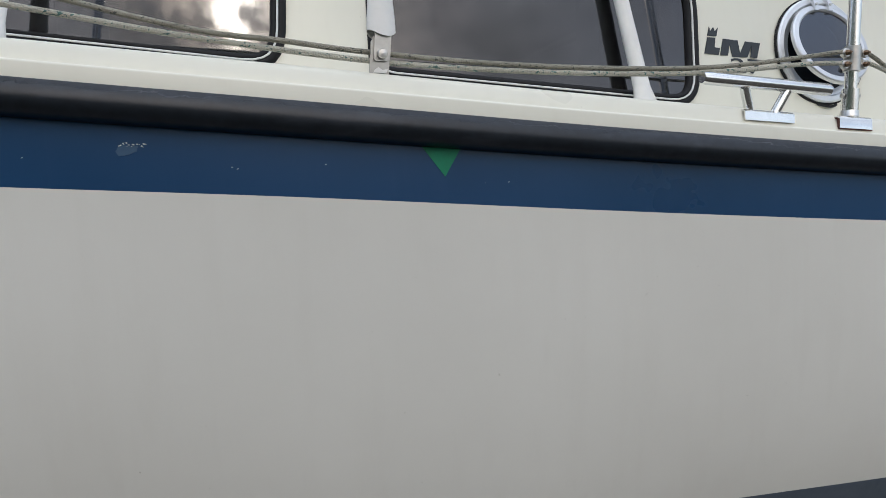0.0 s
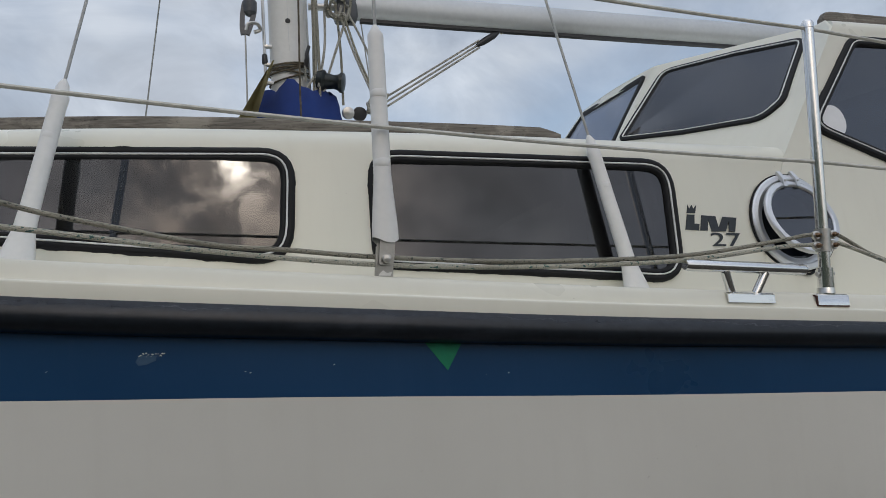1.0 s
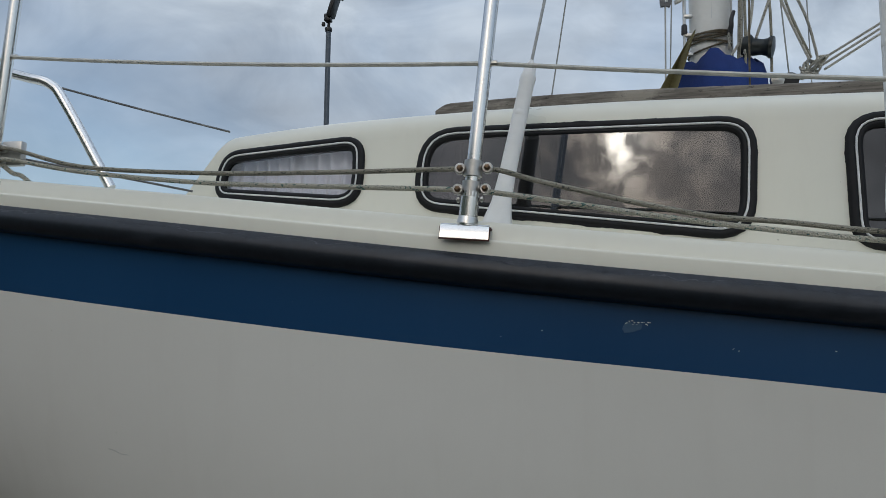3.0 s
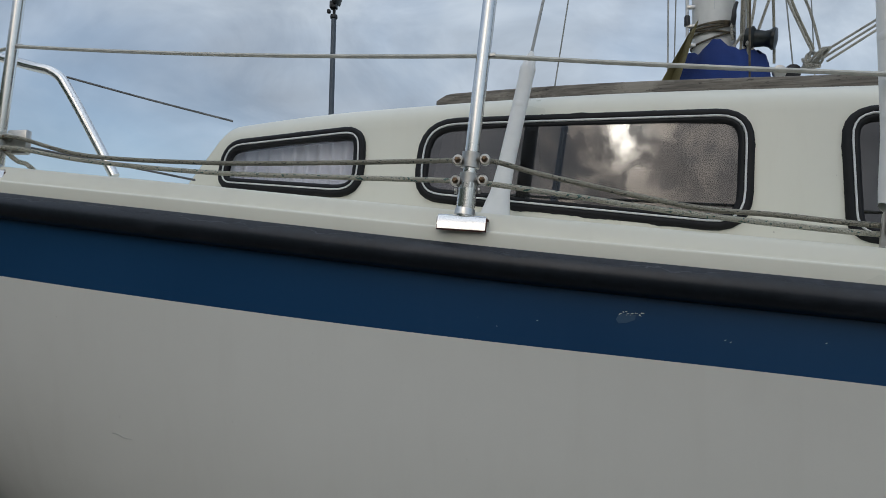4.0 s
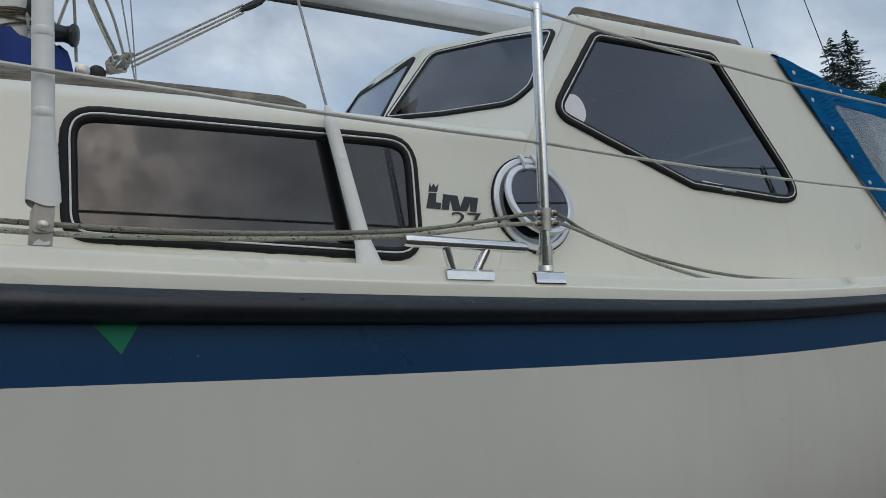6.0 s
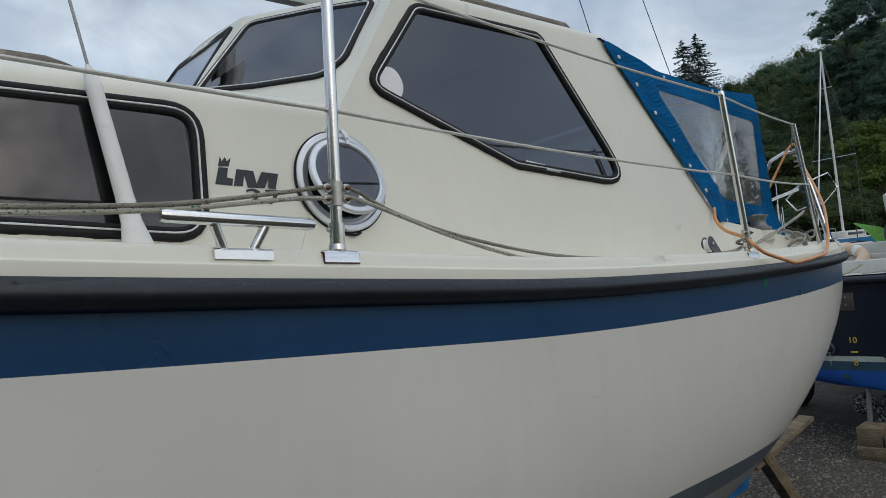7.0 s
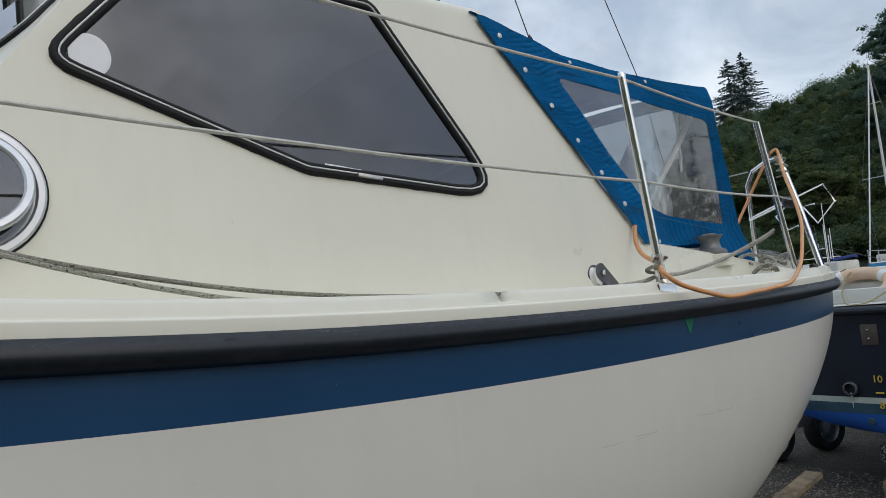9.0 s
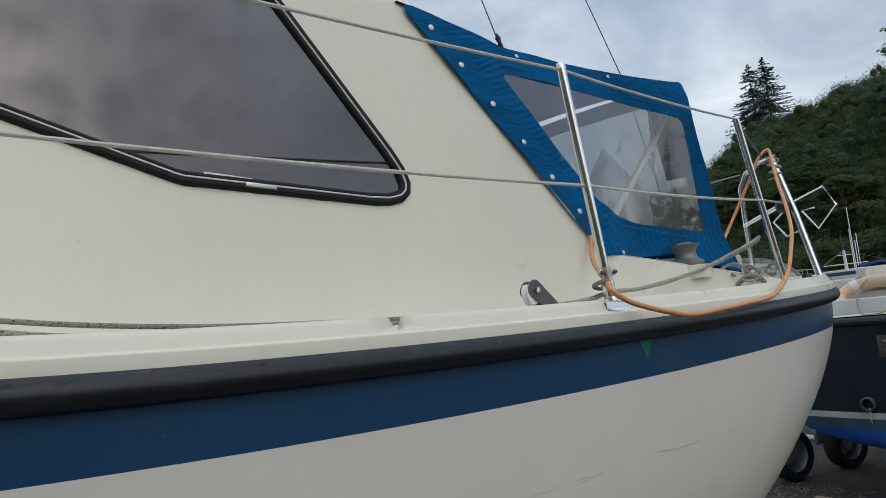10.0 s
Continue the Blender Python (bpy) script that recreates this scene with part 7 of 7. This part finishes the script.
def lettering(body, size, at, mat, parent, name):
    c = bpy.data.curves.new(name, "FONT")
    c.body, c.size, c.extrude, c.align_x = body, size, 0.002, "CENTER"
    o = new(name + "_source", c)
    dg = bpy.context.evaluated_depsgraph_get()
    dg.update()
    m_ = bpy.data.meshes.new_from_object(o.evaluated_get(dg))
    bpy.data.objects.remove(o)
    m_.materials.append(mat)
    t = new(name, m_)
    t.parent = parent
    t.matrix_parent_inverse = Matrix.Translation(-parent.location)
    t.matrix_basis = Matrix.Translation(at) @ Euler((radians(90), 0, radians(-90))).to_matrix().to_4x4()
    return t


lettering("10", 0.080, (transom_x(-0.173) - 0.006, -0.173, 0.990), M["yellow"], work, "draught_mark")
lettering("8", 0.080, (transom_x(-0.183) - 0.006, -0.183, 0.782), M["yellow"], work, "draught_mark")
part("draught_bar", block((0.005, 0.06, 0.012), (transom_x(-0.18) - 0.004, -0.178, 0.905), 0.001), M["yellow"], work)
zinc = part("transom_plate", block((0.012, 0.125, 0.165), (transom_x(-0.165) - 0.004, -0.165, 1.372), 0.003), M["plate_brown"], work, "brown bolted metal plate")
for dz in (-0.03, 0.04):
    part("bolt", lathe([(0.010, 0.0), (0.009, 0.006), (0.0, 0.007)], 8, (transom_x(-0.165) - 0.010, -0.16, 1.37 + dz), (-1, 0, 0)), M["steel"], zinc)
part("exhaust", lathe([(0.055, 0.0), (0.055, 0.04), (0.045, 0.045), (0.044, 0.0)], 20, (transom_x(0.04) + 0.01, 0.040, 0.934), (-1, 0, 0)), M["plastic_grey"], work, "round exhaust outlet")
part("drip_stain", plate([(0.030, 0.90), (0.050, 0.90), (0.046, 0.82), (0.040, 0.775), (0.034, 0.84)], lambda u, v, h: (transom_x(u) - 0.003 + h, u, v), -0.0015, 0.0015), M["boot_white"], work)
part("rust_run", plate([(-0.425, 0.845), (-0.440, 0.85), (-0.458, 0.78), (-0.478, 0.70), (-0.470, 0.63), (-0.482, 0.60), (-0.452, 0.61), (-0.440, 0.66), (-0.446, 0.72), (-0.432, 0.78)], lambda u, v, h: (OX - 0.10 * (1 - (u - OY) ** 2) - 0.004 + h, u, v), -0.0015, 0.0015), M["rust"], work, "rust streak")
part("bung", lathe([(0.02, 0.0), (0.018, 0.01), (0.0, 0.011)], 12, (transom_x(-0.43) + 0.0, -0.43, 0.873), (-1, 0, 0)), M["plastic_black"], work)
part("bung", lathe([(0.03, 0.0), (0.026, 0.006), (0.0, 0.007)], 12, (transom_x(-0.085) + 0.0, -0.085, 0.673), (-1, 0, 0)), M["bottom_teal"], work)
# skeg, heel and the fouled propeller
skeg = [(OX + 0.05, 0.60), (OX + 2.6, 0.60), (OX + 2.4, 0.14), (OX - 0.05, 0.10), (OX - 0.06, 0.13), (OX + 0.42, 0.19), (OX + 0.40, 0.58)]
part("skeg", plate(skeg, lambda u, v, h: (u, -0.30 + h, v), -0.05, 0.05), M["bottom_blue"], work, "blue skeg")
part("rudder_post", tube([(OX - 0.04, -0.235, 0.58), (OX - 0.02, -0.205, 0.08)], 0.022, 10), M["antifoul_grey"], work)
prop = part("propeller", lathe([(0.05, -0.10), (0.06, 0.0), (0.04, 0.08), (0.0, 0.10)], 16, (OX + 0.10, -0.300, 0.345), (-1, 0, 0)), M["barnacle"], work, "propeller crusted with barnacles")
prng = random.Random(5)
for y, z in ((-0.165, 0.404), (-0.418, 0.440), (-0.361, 0.235)):
    c = Vector((OX + 0.04, y, z))
    bm = bmesh.new()
    bmesh.ops.create_icosphere(bm, subdivisions=3, radius=1.0)
    for v in bm.verts:
        k = 1 + prng.uniform(-0.12, 0.12)
        v.co = Vector((v.co.x * 0.03, v.co.y * 0.098, v.co.z * 0.100)) * k
    bmesh.ops.transform(bm, matrix=Matrix.Translation(c) @ Euler((0, 0, radians(18))).to_matrix().to_4x4(), verts=bm.verts)
    part("blade", bm, M["barnacle"], prop, smooth=0)
# a heap of old turquoise line and scraps on the after deck
M["rope_teal"] = rope_material("rope_teal", (0.16, 0.40, 0.36), (0.30, 0.56, 0.50), (0.60, 0.62, 0.56), 0.60)
heap = thing("rope_heap", (OX + 0.20, HEAP_Y, 1.62), "heap of faded turquoise and white line on the workboat's deck", "rope")
for k in range(9):
    a0, w = prng.uniform(0, 6), prng.uniform(0.05, 0.13)
    c = Vector((OX + 0.17 + prng.uniform(-0.05, 0.06), HEAP_Y + prng.uniform(-0.12, 0.12), 1.635 + 0.011 * k))
    pts = [c + Vector((w * 0.6 * math.cos(t + a0), w * math.sin(t + a0) * 1.2, 0.02 * math.sin(2 * t + a0))) for t in np.linspace(0, 5.8, 12)]
    part("coil", tube(spline(pts, 3), 0.010, 7), M["rope_white"] if k % 3 == 1 else M["rope_teal"], heap)
part("loose_end", tube(spline([(OX + 0.05, HEAP_Y + 0.10, 1.63), (OX - 0.02, HEAP_Y + 0.30, 1.625), (OX + 0.02, HEAP_Y + 0.45, 1.628), (OX - 0.03, HEAP_Y + 0.62, 1.622)], 6), 0.008, 7), M["rope_white"], heap)
# the name behind the lifebuoy becomes plain bars
board = part("name_board", block((0.04, 1.5, 0.26), (OX + 0.72, 0.0, 1.76), 0.012), M["cream"], work, "cream after coaming")
for k in range(5):
    part("name_bar", block((0.003, 0.026, 0.036), (OX + 0.699, 0.42 - 0.034 * k, 1.815), 0.0), M["canvas_tan"], board, "faded red-brown lettering bar")

ring = thing("lifebuoy", (7.88, 0.08, 1.62), "faded peach lifebuoy leaning behind the workboat's stern coaming", "lifebuoy")
on_ring = lambda a: Vector((7.88 + 0.16 * math.cos(a), 0.11 + 0.27 * math.sin(a), 1.735 + 0.12 * math.cos(a)))
part("ring", tube([on_ring(a) for a in np.linspace(0, 2 * math.pi, 49)], 0.056, 14), M["ring_orange"], ring)
for a in (0.75, 2.3, 3.9, 5.45):
    part("band", lathe([(0.0570, -0.03), (0.0585, -0.028), (0.0585, 0.028), (0.0570, 0.03)], 16, on_ring(a), on_ring(a + 0.05) - on_ring(a - 0.05)), M["pvc"], ring, "white band")
part("grab_line", tube(spline([on_ring(0.45) + Vector((-0.02, 0, 0.064)), on_ring(1.1) + Vector((0.02, 0.07, 0.03)), on_ring(1.6) + Vector((0, 0.08, 0)), on_ring(2.2) + Vector((-0.05, 0.04, 0.03))]), 0.005, 8), M["canvas_tan"], ring)
tagged(part("rope", tube(spline([(7.98, 0.18, 1.875), (7.76, 0.16, 1.80), (7.50, 0.08, 1.70), (7.36, 0.0, 1.625), (7.33, -0.08, 1.615), (7.38, -0.17, 1.63), (7.52, -0.26, 1.70)]), 0.0055, 8), M["canvas_tan"]), "thin yellowish cord hanging from the lifebuoy", "rope", "lines along the side deck")

# timber blocks under the workboat
def timber(size, at, turn_z=0.0, label="old sawn timber block under the keel", name="timber_block", tilt=None):
    bm = block(size, (0, 0, 0), 0.005)
    ob = part(name, bm, M["timber"], None)
    ob.matrix_basis = Matrix.Translation(at) @ (tilt if tilt is not None else Euler((0, 0, turn_z)).to_matrix().to_4x4())
    return tagged(ob, label, "timber", "timber blocks")


timber((0.30, 0.265, 0.110), (7.15, -0.330, 0.055), 0.05)
timber((0.42, 0.285, 0.110), (7.21, -0.625, 0.055), -0.04)
timber((0.26, 0.205, 0.165), (7.16, -0.305, 0.193), 0.02)
timber((0.36, 0.385, 0.115), (7.20, -0.615, 0.169), 0.03)
timber((0.50, 0.32, 0.16), (7.72, -0.80, 0.08), 0.06)
timber((0.46, 0.30, 0.13), (7.72, -0.80, 0.225), -0.05)
timber((0.9, 0.24, 0.11), (7.95, -0.34, 0.055), 0.04)


# ---- shores under the sailing boat ----
def shore(a, b, w, h, label):
    a, b = Vector(a), Vector(b)
    d = b - a
    q = Vector((1, 0, 0)).rotation_difference(d.normalized()).to_matrix().to_4x4()
    return timber((d.length, w, h), (a + b) / 2, label=label, name="timber_shore", tilt=q)


shore((5.50, -0.28, 0.03), (4.72, -0.33, 0.80), 0.09, 0.09, "weathered timber shore propping the stern")
shore((4.85, -0.28, 0.48), (5.80, -0.30, 0.625), 0.11, 0.035, "splintered plank end sticking out under the stern")
timber((0.6, 0.3, 0.16), (3.2, 0.0, 0.08), 0.0, "timber block under the long keel")
timber((0.6, 0.3, 0.16), (0.5, 0.0, 0.08), 0.0, "timber block under the long keel")
timber((0.5, 0.3, 0.20), (-1.1, 0.0, 0.10), 0.0, "timber block under the long keel")
bow_stand = thing("boat_stand", (-3.7, 0.6, 0), "galvanised tube stand under the bow", "boat stand")
part("rail", tube([(-4.5, 0.6, 0.78), (-3.05, 0.6, 1.315)], 0.022, 10), M["galvanised"], bow_stand)
part("leg", tube([(-4.3, 0.6, 0.0), (-4.3, 0.6, 0.86)], 0.025, 10), M["galvanised"], bow_stand)
part("leg", tube([(-3.15, 0.6, 0.0), (-3.15, 0.6, 1.29)], 0.025, 10), M["galvanised"], bow_stand)

# ---- trailer beyond ----
trailer = thing("boat_trailer", (9.6, 1.5, 0), "galvanised boat trailer with black tyres", "trailer")
AXLE = Vector((-0.22, -0.97, 0)).normalized()
for x, y in ((8.30, 1.30), (8.97, 1.08)):
    wheel = part("wheel", lathe([(0.165, -0.07), (0.225, -0.082), (0.245, -0.06), (0.25, -0.03), (0.25, 0.03), (0.245, 0.06), (0.225, 0.082), (0.165, 0.07), (0.165, -0.07)], 32, (x, y, 0.25), AXLE, caps=False), M["tyre"], trailer, "black tyre on a pale rim")
    part("rim", lathe([(0.172, 0.070), (0.170, 0.064), (0.158, 0.050), (0.152, 0.005), (0.120, -0.020), (0.070, -0.010), (0.062, 0.030), (0.0, 0.034)], 28, (x, y, 0.25), AXLE, caps=False), M["galvanised"], wheel, "dull galvanised rim")
    for k in range(5):
        c = Vector((x, y, 0.25)) + AXLE * -0.008 + Matrix.Rotation(k * 2 * math.pi / 5, 3, AXLE) @ Vector((0, 0, 0.095))
        part("wheel_nut", lathe([(0.012, 0.0), (0.012, 0.012), (0.0, 0.015)], 6, c, AXLE), M["steel_dull"], wheel)
    part("axle_beam", tube([Vector((x, y, 0.25)), Vector((x, y, 0.25)) - AXLE * 1.9], 0.035, 10), M["galvanised"], trailer)
lie = Euler((0, 0, math.atan2(-0.22, 0.97))).to_matrix()
part("chassis", block((3.4, 0.10, 0.12), (9.2, 1.16, 0.60), 0.01, turn=lie), M["galvanised"], trailer)
part("mudguard", block((0.24, 0.05, 0.24), (8.66, 1.13, 0.42), 0.02, turn=lie), M["galvanised"], trailer, "bent galvanised mudguard plate")


# ---- moored and laid-up yachts farther off ----
def yacht(x, y, z, yaw, length, mast_h, hull_mat, low_mat, label, lean=0.0, mast_mat="mast_white", furled=0.012):
    """A small yacht: hull in two colours, deckhouse, mast with spreaders and rigging."""
    o = thing("yacht", (x, y, z), label, "yacht", "yachts along the shore")
    turn = Matrix.Translation((x, y, z)) @ Euler((0, 0, yaw)).to_matrix().to_4x4()
    at = lambda u, v, w: tuple(turn @ Vector((u, v, w)))
    hb = lambda t: 0.16 * length * max(0.0, math.sin(math.pi * min(1, 0.22 + 0.78 * t))) ** 0.7
    for a, b, mat, nm in ((1.0, 0.50, hull_mat, "hull"), (0.50, 0.0, low_mat, "hull_bottom")):
        rows = []
        for k in range(6):
            w = a + (b - a) * k / 5
            s = 0.35 + 0.65 * w ** 0.5
            line = [((t - 0.5) * length, hb(t) * s, 0.2 + 1.1 * w) for t in np.linspace(0, 0.995, 18)]
            rows.append([at(*p) for p in line[::-1]] + [at(p[0], -p[1], p[2]) for p in line])
        rows = [r + [r[0]] for r in rows]
        part(nm, grid(rows), mat, o)
    rows = [[at((t - 0.5) * length, u * hb(t), 1.30 + 0.05 * (1 - u * u)) for u in np.linspace(-1, 1, 7)] for t in np.linspace(0, 0.99, 12)]
    part("deck", grid(rows), M["cream"], o)
    bm = block((length * 0.36, length * 0.17, 0.42), (0, 0, 0), 0.08)
    bmesh.ops.transform(bm, matrix=turn @ Matrix.Translation((length * 0.06, 0, 1.5)), verts=bm.verts)
    part("deckhouse", bm, M["cream"], o, "white deckhouse")
    for s in (-1, 1):
        bm = block((length * 0.24, 0.02, 0.14), (0, 0, 0), 0.01)
        bmesh.ops.transform(bm, matrix=turn @ Matrix.Translation((length * 0.06, s * length * 0.086, 1.55)), verts=bm.verts)
        part("window", bm, M["gauge"], o)
    m0, m1 = Vector((length * 0.08, 0, 1.5)), Vector((length * 0.08 + lean, 0, 1.5 + mast_h))
    part("mast", tube([at(*m0), at(*m1)], lambda t: 0.07 - 0.02 * t, 10), M[mast_mat], o, "pale alloy mast")
    part("masthead_aerial", tube([at(*m1), at(m1.x, 0.03, m1.z + 0.75)], 0.010, 5), M["wire_dark"], o)
    for f, reach in ((0.42, 1.15), (0.80, 0.35)):
        p = m0.lerp(m1, f)
        part("spreader", tube([at(p.x, -reach, p.z), at(p.x, reach, p.z)], 0.020, 6), M["mast_white"], o)
    for u, v in ((length * 0.48, 0), (-length * 0.48, 0), (length * 0.05, hb(0.55)), (length * 0.05, -hb(0.55))):
        p = m0.lerp(m1, 0.98)
        mid = (p.x, 1.15 * (1 if v > 0 else -1), m0.lerp(m1, 0.42).z) if v else ((u + p.x) / 2, 0, (1.3 + p.z) / 2)
        roll_ = furled > 0.02 and not v and u > 0
        part("stay", tube([at(u, v, 1.3), at(*mid), at(*p)], furled if roll_ else 0.009, 6), M["vinyl_white"] if roll_ else M["wire_dark"], o)
    # pulpit over the bow
    loop = [at(length * 0.34, s * hb(0.84) * 0.9, h) for s, h in ((-1, 1.30), (-1, 1.86))] + [at(length * 0.50, 0, 1.95)] + [at(length * 0.34, hb(0.84) * 0.9, h) for h in (1.86, 1.30)]
    rail = part("pulpit", tube(loop, 0.022, 6), M["galvanised"], o, "steel pulpit")
    for s in (-1, 1):
        part("pulpit_leg", tube([at(length * 0.42, s * hb(0.92) * 0.8, 1.30), at(length * 0.42, s * hb(0.92) * 0.75, 1.90)], 0.018, 6), M["galvanised"], rail)
    return o


M["hull_sky"] = plain("hull_sky_blue", (0.03, 0.20, 0.42), (0.05, 0.27, 0.52), 0.5, 0.0, 3.0, 0.05)
M["hull_red"] = plain("bottom_red", (0.16, 0.035, 0.022), (0.24, 0.06, 0.035), 0.75, 0.0, 3.0, 0.1)
M["tarp_green"] = plain("tarp_green", (0.10, 0.30, 0.05), (0.17, 0.42, 0.08), 0.7, 0.0, 3.0, 0.4)


def polar(az, r):
    return 0.4 + r * math.cos(radians(az)), -2.6 + r * math.sin(radians(az))


x, y = polar(18.5, 44)
yacht(x, y, 0.50, radians(172), 6.6, 10.0, M["hull_sky"], M["hull_red"], "sky blue yacht with a rust red bottom laid up ashore", lean=0.1, furled=0.035)
M["mast_buff"] = plain("mast_buff", (0.50, 0.38, 0.20), (0.64, 0.51, 0.30), 0.5, 0.0, 3.0, 0.05)
x, y = polar(12.6, 42)
yacht(x, y, 0.1, radians(160), 8.0, 9.2, M["vinyl_white"], M["bottom_blue"], "white yacht with a tall buff mast laid up ashore", mast_mat="mast_buff", furled=0.03)
x, y = polar(22.7, 34)
cruiser = yacht(x, y, 0.35, radians(70), 7.0, 1.0, M["vinyl_white"], M["bottom_blue"], "white cabin boat with a blue canopy rail and aerials")
for k, (dx, h) in enumerate(((-0.9, 1.6), (-0.5, 2.5), (0.2, 1.2), (0.9, 1.5))):
    part("aerial", tube([(x + dx, y + 0.3 * dx, 2.0), (x + dx + 0.05, y + 0.3 * dx, 2.0 + h)], 0.018, 5), M["vinyl_white"], cruiser, "thin white whip aerial")
part("canopy_rail", tube(spline([(x - 1.3, y - 0.6, 2.12), (x, y - 0.9, 2.22), (x + 1.3, y - 0.5, 2.15)]), 0.055, 8), M["canvas_blue"], cruiser, "blue cloth rail cover")
x, y = polar(17.1, 38)
aside = Vector((math.sin(radians(17.1)), -math.cos(radians(17.1)), 0))
away_ = Vector((math.cos(radians(17.1)), math.sin(radians(17.1)), 0))
rows = []
for t in np.linspace(0, 1, 14):
    head = lerp(t, [0, 0.35, 0.7, 1], [2.52, 2.36, 2.22, 1.95])
    fall = lerp(t, [0, 0.35, 0.7, 1], [0.04, 0.30, 0.95, 0.85])
    rows.append([tuple(Vector((x, y, 0)) + aside * (-0.65 + 1.4 * float(t) + 0.05 * math.sin(5 * v)) + away_ * (-0.5 * float(v) + 0.05 * math.sin(9 * t + 4 * v)) + Vector((0, 0, head - fall * float(v)))) for v in np.linspace(0, 1, 9)])
tarp = grid(rows)
bmesh.ops.solidify(tarp, geom=tarp.faces[:], thickness=0.02)
tp = thing("covered_dinghy", (x, y, 0), "dinghy under a bright green tarpaulin hung on poles", "dinghy")
part("tarpaulin", tarp, M["tarp_green"], tp, "bright green tarpaulin", smooth=60)
for k in (-0.6, 0.1, 0.7):
    p = Vector((x, y, 0)) + aside * k
    part("support_pole", tube([(p.x, p.y, 0.9), (p.x, p.y, lerp(k, [-0.6, 0.1, 0.7], [2.50, 2.30, 1.98]))], 0.025, 6), M["timber"], tp)
part("dinghy_hull", grid([[(x - 1.6 + 3.2 * t, y + s * 0.6 * math.sin(math.pi * (0.15 + 0.8 * t)) * w, 0.65 + 0.75 * w) for t in np.linspace(0, 1, 12)] for s, w in ((-1, 1), (-1, 0.6), (-1, 0.1), (1, 0.1), (1, 0.6), (1, 1))]), M["vinyl_white"], tp)
for dx in (-0.9, 0.9):
    part("trestle", block((0.12, 1.0, 0.72), (x + dx, y, 0.36), 0.01), M["timber"], tp)
